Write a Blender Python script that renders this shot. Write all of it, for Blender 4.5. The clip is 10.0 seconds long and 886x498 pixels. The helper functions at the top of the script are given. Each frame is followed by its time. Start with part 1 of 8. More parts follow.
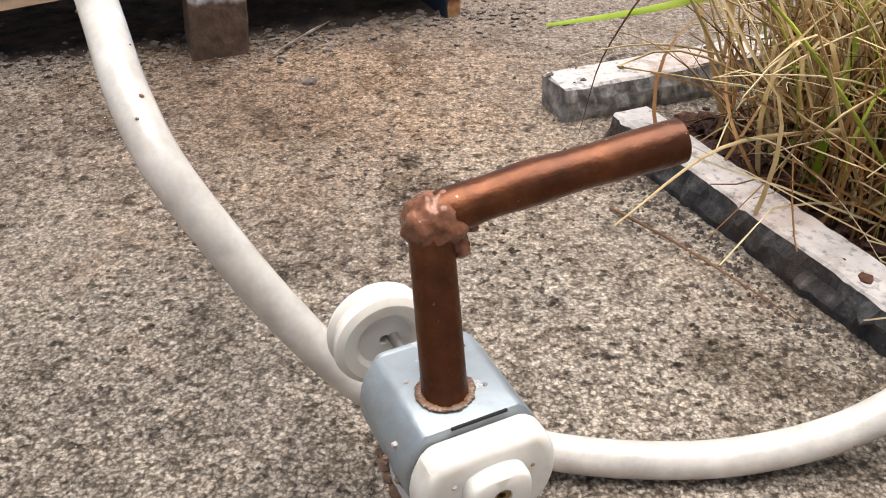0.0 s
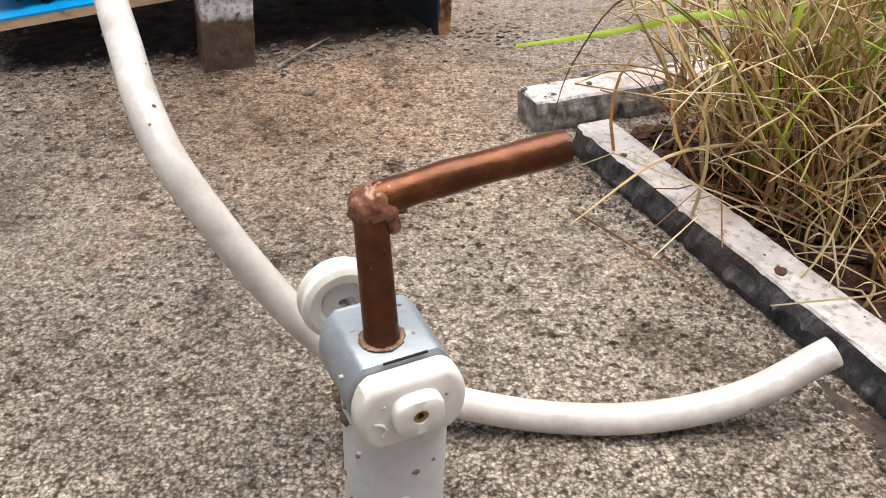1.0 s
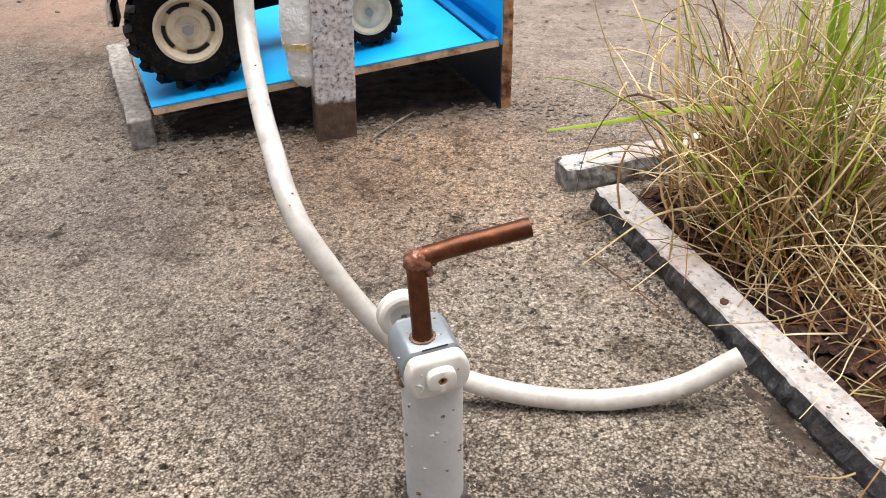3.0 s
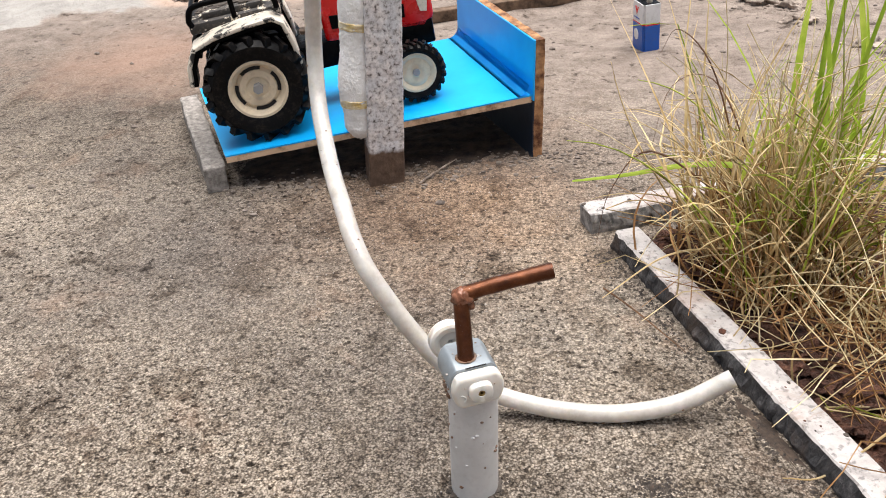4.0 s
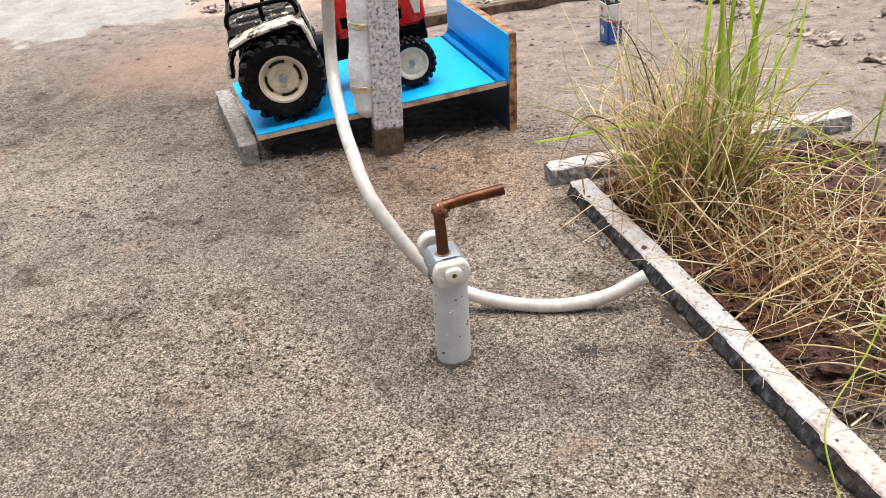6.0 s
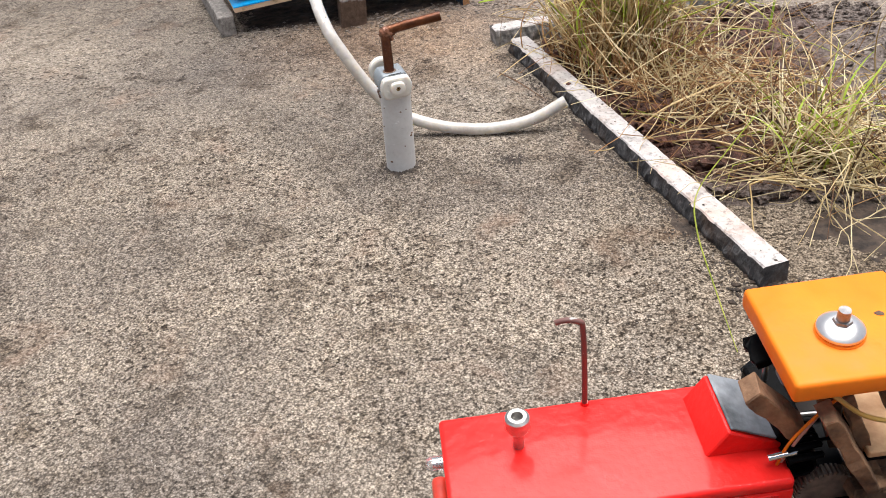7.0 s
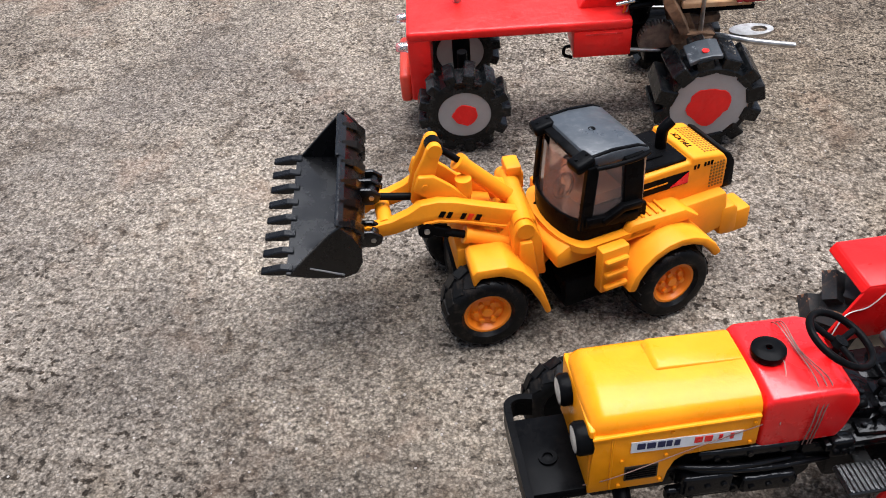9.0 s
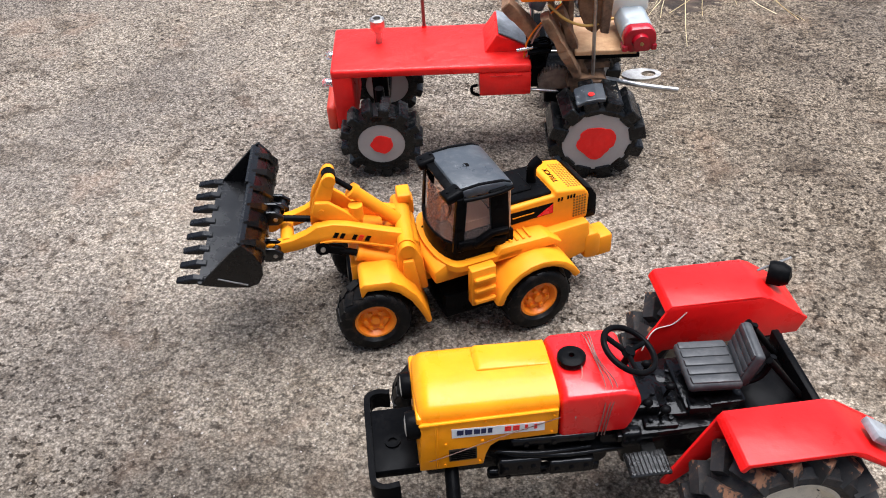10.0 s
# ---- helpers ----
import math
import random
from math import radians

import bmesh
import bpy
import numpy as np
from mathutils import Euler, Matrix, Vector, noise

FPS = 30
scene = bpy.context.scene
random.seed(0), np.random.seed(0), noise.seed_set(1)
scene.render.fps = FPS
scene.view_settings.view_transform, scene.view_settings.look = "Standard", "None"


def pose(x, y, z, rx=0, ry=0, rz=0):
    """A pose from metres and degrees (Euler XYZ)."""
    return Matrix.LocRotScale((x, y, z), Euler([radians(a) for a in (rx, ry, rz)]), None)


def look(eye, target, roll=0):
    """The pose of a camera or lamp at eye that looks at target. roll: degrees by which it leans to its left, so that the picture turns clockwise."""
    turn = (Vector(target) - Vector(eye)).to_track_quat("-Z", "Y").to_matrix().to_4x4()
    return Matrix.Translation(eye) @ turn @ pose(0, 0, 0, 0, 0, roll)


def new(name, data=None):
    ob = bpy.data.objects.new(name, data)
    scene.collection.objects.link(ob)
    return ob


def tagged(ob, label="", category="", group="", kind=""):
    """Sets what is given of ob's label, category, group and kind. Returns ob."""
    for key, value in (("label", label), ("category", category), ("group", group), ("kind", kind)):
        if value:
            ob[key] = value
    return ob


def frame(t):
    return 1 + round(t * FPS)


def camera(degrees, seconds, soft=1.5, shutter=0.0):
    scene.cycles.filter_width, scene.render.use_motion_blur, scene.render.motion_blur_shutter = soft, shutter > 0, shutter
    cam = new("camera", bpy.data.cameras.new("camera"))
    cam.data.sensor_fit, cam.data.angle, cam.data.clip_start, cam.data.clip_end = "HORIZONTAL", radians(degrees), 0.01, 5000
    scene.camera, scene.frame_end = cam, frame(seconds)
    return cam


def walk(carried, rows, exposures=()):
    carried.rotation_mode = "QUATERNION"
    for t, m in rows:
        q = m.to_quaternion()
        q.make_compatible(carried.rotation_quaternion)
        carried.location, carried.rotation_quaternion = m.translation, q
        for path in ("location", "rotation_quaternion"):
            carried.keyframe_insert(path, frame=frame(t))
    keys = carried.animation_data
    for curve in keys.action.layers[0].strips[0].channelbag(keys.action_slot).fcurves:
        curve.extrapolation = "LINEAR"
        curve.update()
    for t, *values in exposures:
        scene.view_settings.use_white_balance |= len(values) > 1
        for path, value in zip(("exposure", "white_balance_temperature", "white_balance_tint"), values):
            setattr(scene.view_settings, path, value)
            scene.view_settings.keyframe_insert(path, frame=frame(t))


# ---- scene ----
cam = camera(51.93, 10.0, soft=1.0)
PATH = [
    (0, (0.01742, -0.02938, 0.15997), (0.00526, 0.21766, -0.0098), -1.49),
    (0.5, (0.02396, -0.03808, 0.16389), (0.01066, 0.20996, -0.00433), -1.79),
    (1, (0.03269, -0.06301, 0.17651), (0.01595, 0.18556, 0.00939), -1.23),
    (1.5, (0.03229, -0.08731, 0.18904), (0.00399, 0.16035, 0.02212), -1.88),
    (2, (0.04311, -0.10675, 0.20344), (0.00706, 0.14111, 0.03832), -2.76),
    (3.5, (0.07214, -0.18942, 0.26917), (0.01589, 0.06122, 0.1142), -5.33),
    (4, (0.07616, -0.21726, 0.28875), (0.01485, 0.03494, 0.1383), -5.59),
    (4.5, (0.08176, -0.24258, 0.3132), (0.01808, 0.0115, 0.16695), -5.82),
    (5, (0.08825, -0.27748, 0.33412), (0.02178, -0.02195, 0.19169), -6.64),
    (6.5, (0.14479, -0.4142, 0.30662), (0.07995, -0.16458, 0.15336), -7.43),
    (7, (0.16839, -0.47995, 0.2924), (0.10788, -0.23501, 0.13009), -6.99),
    (7.5, (0.19153, -0.53571, 0.27746), (0.13242, -0.29704, 0.10559), -6.48),
    (8, (0.20413, -0.59283, 0.2704), (0.14363, -0.35841, 0.09324), -5.46),
    (8.5, (0.22908, -0.64602, 0.26264), (0.16625, -0.41594, 0.08067), -4.87),
    (9, (0.24081, -0.68794, 0.2582), (0.17448, -0.46351, 0.0705), -4.49),
    (9.5, (0.26472, -0.70833, 0.27268), (0.19802, -0.48477, 0.08407), -3.94),
    (10, (0.29613, -0.71617, 0.29442), (0.23089, -0.48995, 0.1085), -2.77),
]
walk(cam, [(t, look(eye, target, roll)) for t, eye, target, roll in PATH],
     exposures=[(0.0, 0.99, 6350, 12), (5.0, 0.98, 6300, 12), (6.6, 1.0, 6250, 12), (7.6, 1.02, 6100, 12), (8.5, 1.19, 5780, 12), (9.1, 1.08, 5870, 12), (10.0, 1.2, 5850, 12)])

# ---- light: bright overcast sky ----
world = bpy.data.worlds.new("sky")
scene.world = world
world.use_nodes = True
wn = world.node_tree
sky = wn.nodes.new("ShaderNodeTexSky")
sky.sky_type = "NISHITA"
sky.sun_disc = False
sky.sun_elevation = radians(74)
sky.sun_rotation = radians(40)
milky = wn.nodes.new("ShaderNodeHueSaturation")
milky.inputs["Saturation"].default_value = 0.5
wn.links.new(sky.outputs[0], milky.inputs["Color"])
wn.links.new(milky.outputs[0], wn.nodes["Background"].inputs[0])
wn.nodes["Background"].inputs[1].default_value = 0.055
sun = new("sun", bpy.data.lights.new("sun", "SUN"))
sun.data.energy = 3.8
sun.data.angle = radians(60)
sun.data.color = (1.0, 0.96, 0.9)
sun.matrix_world = look((0, 0, 2), (-0.12, -0.15, 0.8))

# ---- helpers: every length below is in millimetres ----
MM = 0.001


def mat(name, color, rough=0.6, metal=0.0, color2=None, scale=60.0, bump=0.0, bump_scale=400.0, detail=6.0, spread=(0.35, 0.65), **extra):
    """A surface with two scales of colour change and a fine relief; scales are in cycles per metre."""
    m = bpy.data.materials.new(name)
    m.use_nodes = True
    nt = m.node_tree
    b = nt.nodes["Principled BSDF"]
    b.inputs["Roughness"].default_value = rough
    b.inputs["Metallic"].default_value = metal
    for key, value in extra.items():
        b.inputs[key.replace("_", " ")].default_value = value
    co = nt.nodes.new("ShaderNodeTexCoord")
    if color2:
        n = nt.nodes.new("ShaderNodeTexNoise")
        n.inputs["Scale"].default_value = scale
        n.inputs["Detail"].default_value = detail
        n.inputs["Roughness"].default_value = 0.65
        nt.links.new(co.outputs["Object"], n.inputs["Vector"])
        r = nt.nodes.new("ShaderNodeValToRGB")
        r.color_ramp.elements[0].position, r.color_ramp.elements[1].position = spread
        r.color_ramp.elements[0].color = (*color, 1)
        r.color_ramp.elements[1].color = (*color2, 1)
        nt.links.new(n.outputs["Fac"], r.inputs[0])
        nt.links.new(r.outputs[0], b.inputs["Base Color"])
    else:
        b.inputs["Base Color"].default_value = (*color, 1)
    if bump:
        n2 = nt.nodes.new("ShaderNodeTexNoise")
        n2.inputs["Scale"].default_value = bump_scale
        n2.inputs["Detail"].default_value = 4
        nt.links.new(co.outputs["Object"], n2.inputs["Vector"])
        bp = nt.nodes.new("ShaderNodeBump")
        bp.inputs["Strength"].default_value = bump
        bp.inputs["Distance"].default_value = 0.001
        nt.links.new(n2.outputs["Fac"], bp.inputs["Height"])
        nt.links.new(bp.outputs[0], b.inputs["Normal"])
    return m


def thing(name, x=0, y=0, z=0, rz=0, rx=0, ry=0, **tags):
    ob = new(name)
    ob.matrix_world = pose(x * MM, y * MM, z * MM, rx, ry, rz)
    ob.empty_display_size = 0.01
    return tagged(ob, **tags)


def part(name, bm, material, parent=None, label="", smooth=None):
    """Links a bmesh (millimetres) as one mesh object under a thing or part, in that thing's own axes."""
    me = bpy.data.meshes.new(name)
    for v in bm.verts:
        v.co *= MM
    bm.normal_update()
    if smooth is not None:
        for f in bm.faces:
            f.smooth = True
        for e in bm.edges:
            if len(e.link_faces) == 2 and e.calc_face_angle(0) > radians(smooth):
                e.smooth = False
    bm.to_mesh(me)
    bm.free()
    me.materials.append(material)
    ob = new(name, me)
    if parent:
        ob.parent = parent
    return tagged(ob, label=label)


def box(bm, sx, sy, sz, m=None, bevel=0.0, seg=2):
    """A box of that size round the origin, then moved by m."""
    g = bmesh.ops.create_cube(bm, size=1.0)["verts"]
    bmesh.ops.scale(bm, vec=(sx, sy, sz), verts=g)
    if bevel:
        edges = list({e for v in g for e in v.link_edges})
        res = bmesh.ops.bevel(bm, geom=edges, offset=bevel, segments=seg, affect="EDGES", profile=0.5)
        g = list({v for f in res["faces"] for v in f.verts} | {v for v in g if v.is_valid})
        g = island(g)
    if m is not None:
        bmesh.ops.transform(bm, matrix=m, verts=g)
    return g


def island(verts):
    seen, todo = set(), list(verts)
    while todo:
        v = todo.pop()
        if v in seen or not v.is_valid:
            continue
        seen.add(v)
        todo += [e.other_vert(v) for e in v.link_edges]
    return list(seen)


def cyl(bm, r1, r2, depth, m=None, seg=32, caps=True):
    g = bmesh.ops.create_cone(bm, cap_ends=caps, segments=seg, radius1=r1, radius2=r2, depth=depth)["verts"]
    if m is not None:
        bmesh.ops.transform(bm, matrix=m, verts=g)
    return g


def T(x=0, y=0, z=0, rx=0, ry=0, rz=0):
    return Matrix.LocRotScale((x, y, z), Euler([radians(a) for a in (rx, ry, rz)]), None)


def prism(bm, outline, depth, m=None, bevel=0.0, seg=2):
    """An outline in x and z, extruded along y by depth about the middle."""
    a = [bm.verts.new((x, -depth / 2, z)) for x, z in outline]
    b = [bm.verts.new((x, depth / 2, z)) for x, z in outline]
    n = len(a)
    faces = [bm.faces.new(a), bm.faces.new(b[::-1])]
    faces += [bm.faces.new((a[i], b[i], b[(i + 1) % n], a[(i + 1) % n])[::-1]) for i in range(n)]
    bmesh.ops.recalc_face_normals(bm, faces=faces)
    g = a + b
    if bevel:
        edges = list({e for f in faces for e in f.edges if e.calc_face_angle(0) > radians(25)})
        res = bmesh.ops.bevel(bm, geom=edges, offset=bevel, segments=seg, affect="EDGES", profile=0.5, clamp_overlap=True)
        g = island([v for f in res["faces"] for v in f.verts])
    if m is not None:
        bmesh.ops.transform(bm, matrix=m, verts=g)
    return g


def spin(bm, profile, seg=48, m=None, closed=True):
    """A profile of (radius, y) turned about the y axis."""
    rings = []
    for k in range(seg):
        a = 2 * math.pi * k / seg
        rings.append([bm.verts.new((r * math.cos(a), y, r * math.sin(a))) for r, y in profile])
    n = len(profile)
    faces = []
    for k in range(seg):
        p, q = rings[k], rings[(k + 1) % seg]
        for i in range(n if closed else n - 1):
            j = (i + 1) % n
            faces.append(bm.faces.new((p[i], q[i], q[j], p[j])))
    g = [v for ring in rings for v in ring]
    bmesh.ops.remove_doubles(bm, verts=g, dist=1e-4)
    g = [v for v in g if v.is_valid]
    bmesh.ops.recalc_face_normals(bm, faces=[f for f in faces if f.is_valid])
    if m is not None:
        bmesh.ops.transform(bm, matrix=m, verts=g)
    return g


def smooth_path(points, steps=8):
    """A Catmull-Rom line through the points."""
    p = [Vector(q) for q in points]
    p = [2 * p[0] - p[1]] + p + [2 * p[-1] - p[-2]]
    out = []
    for i in range(1, len(p) - 2):
        for k in range(steps):
            t = k / steps
            a, b, c, d = p[i - 1], p[i], p[i + 1], p[i + 2]
            out.append(0.5 * (2 * b + (c - a) * t + (2 * a - 5 * b + 4 * c - d) * t * t + (3 * b - a - 3 * c + d) * t ** 3))
    return out + [p[-2]]


def tube(bm, points, radius, seg=12, inner=0.0, flat=1.0):
    """A round rod (or hose, with inner) along points; radius is a number or a list, one for each point."""
    pts = [Vector(q) for q in points]
    n = len(pts)
    rad = radius if isinstance(radius, (list, tuple)) else [radius] * n
    tan = [(pts[min(i + 1, n - 1)] - pts[max(i - 1, 0)]).normalized() for i in range(n)]
    side = tan[0].orthogonal().normalized()
    rings, inside = [], []
    for i in range(n):
        side = (side - tan[i] * side.dot(tan[i])).normalized()
        up = tan[i].cross(side)
        rings.append([bm.verts.new(pts[i] + rad[i] * (math.cos(a) * side + flat * math.sin(a) * up)) for a in [2 * math.pi * k / seg for k in range(seg)]])
        if inner and i in (0, n - 1):
            inside.append([bm.verts.new(pts[i] + inner * (math.cos(a) * side + math.sin(a) * up)) for a in [2 * math.pi * k / seg for k in range(seg)]])
            inside.append([bm.verts.new(pts[i] + tan[i] * (6 if i == 0 else -6) + inner * (math.cos(a) * side + math.sin(a) * up)) for a in [2 * math.pi * k / seg for k in range(seg)]])
    for a, b in zip(rings, rings[1:]):
        for k in range(seg):
            bm.faces.new((a[k], a[(k + 1) % seg], b[(k + 1) % seg], b[k]))
    if inner:
        for outer, first, second, flip in ((rings[0], inside[0], inside[1], 1), (rings[-1], inside[2], inside[3], -1)):
            for k in range(seg):
                j = (k + 1) % seg
                bm.faces.new((outer[k], first[k], first[j], outer[j])[::flip])
                bm.faces.new((first[k], second[k], second[j], first[j])[::flip])
            bm.faces.new(second[::flip])
    else:
        bm.faces.new(rings[0][::-1])
        bm.faces.new(rings[-1])


B = bmesh.new

# ---- materials with more structure ----
def nodes_of(name, rough=0.7):
    m = bpy.data.materials.new(name)
    m.use_nodes = True
    b = m.node_tree.nodes["Principled BSDF"]
    b.inputs["Roughness"].default_value = rough
    return m, m.node_tree, b


def link(nt, a, b):
    nt.links.new(a, b)


def ramp(nt, fac, stops, mode="LINEAR"):
    r = nt.nodes.new("ShaderNodeValToRGB")
    r.color_ramp.interpolation = mode
    while len(r.color_ramp.elements) < len(stops):
        r.color_ramp.elements.new(0.5)
    for e, (p, c) in zip(r.color_ramp.elements, stops):
        e.position, e.color = p, (*c, 1)
    link(nt, fac, r.inputs[0])
    return r.outputs[0]


def noise_of(nt, co, scale, detail=4, rough=0.6, distort=0.0):
    n = nt.nodes.new("ShaderNodeTexNoise")
    for k, v in (("Scale", scale), ("Detail", detail), ("Roughness", rough), ("Distortion", distort)):
        n.inputs[k].default_value = v
    link(nt, co, n.inputs["Vector"])
    return n.outputs["Fac"]


def cells_of(nt, co, scale, out="Color", feature="F1"):
    n = nt.nodes.new("ShaderNodeTexVoronoi")
    n.feature = feature
    n.inputs["Scale"].default_value = scale
    link(nt, co, n.inputs["Vector"])
    return n.outputs[out]


def mix(nt, fac, a, b, kind="MIX"):
    n = nt.nodes.new("ShaderNodeMix")
    n.data_type, n.blend_type = "RGBA", kind
    for v, i in ((fac, 0), (a, 6), (b, 7)):
        if isinstance(v, (int, float)):
            n.inputs[i].default_value = v
        elif isinstance(v, tuple):
            n.inputs[i].default_value = (*v, 1)
        else:
            link(nt, v, n.inputs[i])
    return n.outputs[2]


def math_of(nt, op, a, b=0.0):
    n = nt.nodes.new("ShaderNodeMath")
    n.operation = op
    for i, v in enumerate((a, b)):
        if isinstance(v, (int, float)):
            n.inputs[i].default_value = v
        else:
            link(nt, v, n.inputs[i])
    return n.outputs[0]


def bump_of(nt, b, height, strength=0.5, dist=0.001, under=None):
    n = nt.nodes.new("ShaderNodeBump")
    n.inputs["Strength"].default_value = strength
    n.inputs["Distance"].default_value = dist
    link(nt, height, n.inputs["Height"])
    if under:
        link(nt, under, n.inputs["Normal"])
    link(nt, n.outputs[0], b.inputs["Normal"])
    return n.outputs[0]


def coords(nt, kind="Object"):
    return nt.nodes.new("ShaderNodeTexCoord").outputs[kind]


def ground_material():
    """Sandy weathered concrete; far off it turns into bare pinkish soil and a pale slab."""
    m, nt, b = nodes_of("weathered_concrete", 0.92)
    b.inputs["Specular IOR Level"].default_value = 0.18
    co = coords(nt)
    grain = noise_of(nt, co, 520, 4, 0.65)
    g1 = ramp(nt, grain, [(0.3, (0.12, 0.107, 0.095)), (0.42, (0.225, 0.203, 0.18)), (0.52, (0.32, 0.291, 0.26)), (0.66, (0.45, 0.413, 0.373))])
    jog = nt.nodes.new("ShaderNodeTexNoise")
    jog.inputs["Scale"].default_value = 620
    link(nt, co, jog.inputs["Vector"])
    centred = nt.nodes.new("ShaderNodeVectorMath")
    centred.operation = "SUBTRACT"
    link(nt, jog.outputs["Color"], centred.inputs[0])
    centred.inputs[1].default_value = (0.5, 0.5, 0.5)
    bent = nt.nodes.new("ShaderNodeVectorMath")
    bent.operation = "MULTIPLY_ADD"
    link(nt, centred.outputs[0], bent.inputs[0])
    bent.inputs[1].default_value = (0.0019, 0.0019, 0.0019)
    link(nt, co, bent.inputs[2])
    pitch = cells_of(nt, bent.outputs[0], 860, "Distance")
    gap = ramp(nt, pitch, [(0.18, (1.34, 1.32, 1.29)), (0.42, (1.08, 1.06, 1.03)), (0.57, (0.6, 0.565, 0.525)), (0.76, (0.19, 0.17, 0.15))])
    sep = nt.nodes.new("ShaderNodeSeparateXYZ")
    link(nt, co, sep.inputs[0])
    # the sand lies more open towards the bed and is packed smoother where the toys stand
    open_ = nt.nodes.new("ShaderNodeMapRange")
    open_.inputs[1].default_value, open_.inputs[2].default_value = -0.4, -0.12
    open_.inputs[3].default_value, open_.inputs[4].default_value = 0.55, 0.9
    link(nt, math_of(nt, "ADD", sep.outputs[1], math_of(nt, "MULTIPLY", math_of(nt, "SUBTRACT", noise_of(nt, co, 14, 4, 0.6), 0.5), 0.3)), open_.inputs[0])
    worn_flat = nt.nodes.new("ShaderNodeMapRange")
    worn_flat.inputs[1].default_value, worn_flat.inputs[2].default_value = 0.07, 0.2
    worn_flat.inputs[3].default_value, worn_flat.inputs[4].default_value = 1.0, 0.6
    link(nt, sep.outputs[1], worn_flat.inputs[0])
    c = mix(nt, math_of(nt, "MULTIPLY", open_.outputs[0], worn_flat.outputs[0]), g1, gap, "MULTIPLY")
    tint = ramp(nt, cells_of(nt, bent.outputs[0], 860), [(0.0, (0.76, 0.75, 0.73)), (0.5, (0.99, 0.98, 0.96)), (1.0, (1.18, 1.16, 1.12))])
    c = mix(nt, 1.0, c, tint, "MULTIPLY")
    clot = ramp(nt, noise_of(nt, co, 210, 4, 0.6), [(0.34, (0.66, 0.63, 0.6)), (0.5, (1.0, 1.0, 1.0)), (0.68, (1.15, 1.13, 1.1))])
    c = mix(nt, 1.0, c, clot, "MULTIPLY")
    patch = ramp(nt, noise_of(nt, co, 55, 6, 0.68), [(0.3, (0.76, 0.73, 0.7)), (0.48, (0.98, 0.97, 0.95)), (0.7, (1.15, 1.12, 1.06))])
    c = mix(nt, 1.0, c, patch, "MULTIPLY")
    broad = ramp(nt, noise_of(nt, co, 5.5, 3, 0.5), [(0.36, (0.7, 0.69, 0.7)), (0.6, (1.1, 1.08, 1.05))])
    c = mix(nt, 1.0, c, broad, "MULTIPLY")
    blotch = ramp(nt, noise_of(nt, co, 24, 5, 0.62, 0.8), [(0.32, (0.5, 0.46, 0.42)), (0.48, (1.0, 0.99, 0.98))])
    c = mix(nt, 0.9, c, blotch, "MULTIPLY")
    rust = ramp(nt, noise_of(nt, co, 17, 4, 0.6, 0.4), [(0.58, (0, 0, 0)), (0.76, (0.4, 0.4, 0.4))])
    c = mix(nt, rust, c, (0.29, 0.18, 0.12))
    pits = ramp(nt, noise_of(nt, co, 150, 4, 0.62), [(0.28, (0.2, 0.18, 0.16)), (0.42, (1, 1, 1))])
    c = mix(nt, 0.7, c, pits, "MULTIPLY")
    fleck = ramp(nt, noise_of(nt, co, 270, 3, 0.55), [(0.37, (0.15, 0.13, 0.11)), (0.45, (1, 1, 1))])
    where = ramp(nt, noise_of(nt, co, 7, 4, 0.6), [(0.38, (0.35, 0.35, 0.35)), (0.6, (1, 1, 1))])
    c = mix(nt, where, c, mix(nt, 1.0, c, fleck, "MULTIPLY"))
    crust = ramp(nt, noise_of(nt, co, 85, 4, 0.68, 0.5), [(0.36, (0.5, 0.46, 0.43)), (0.46, (1, 1, 1))])
    worn = ramp(nt, noise_of(nt, co, 9, 4, 0.6, 0.6), [(0.42, (0.1, 0.1, 0.1)), (0.58, (1, 1, 1))])
    c = mix(nt, worn, c, mix(nt, 1.0, c, crust, "MULTIPLY"))
    # earth washed out from under the tray, and an old grey stain beside it
    def spot(x, y, r0, r1):
        dx = math_of(nt, "SUBTRACT", sep.outputs[0], x)
        dy = math_of(nt, "SUBTRACT", sep.outputs[1], y)
        d = math_of(nt, "SQRT", math_of(nt, "ADD", math_of(nt, "MULTIPLY", dx, dx), math_of(nt, "MULTIPLY", dy, dy)))
        d = math_of(nt, "ADD", d, math_of(nt, "MULTIPLY", math_of(nt, "SUBTRACT", noise_of(nt, co, 15, 5, 0.7), 0.5), 0.22))
        n = nt.nodes.new("ShaderNodeMapRange")
        n.inputs[1].default_value, n.inputs[2].default_value = r1, r0
        link(nt, d, n.inputs[0])
        return n.outputs[0]

    brown = mix(nt, 1.0, c, (0.92, 0.72, 0.58), "MULTIPLY")
    c = mix(nt, math_of(nt, "MULTIPLY", spot(-0.05, 0.33, 0.03, 0.17), 0.8), c, brown)
    grey = mix(nt, 1.0, c, (0.68, 0.68, 0.7), "MULTIPLY")
    c = mix(nt, math_of(nt, "MULTIPLY", spot(-0.2, 0.2, 0.06, 0.22), 0.5), c, grey)
    pock = ramp(nt, noise_of(nt, co, 75, 4, 0.6), [(0.33, (0.22, 0.19, 0.165)), (0.4, (1, 1, 1))])
    older = nt.nodes.new("ShaderNodeMapRange")
    older.inputs[1].default_value, older.inputs[2].default_value = 0.05, 0.25
    link(nt, sep.outputs[1], older.inputs[0])
    c = mix(nt, math_of(nt, "MULTIPLY", older.outputs[0], 0.8), c, mix(nt, 1.0, c, pock, "MULTIPLY"))
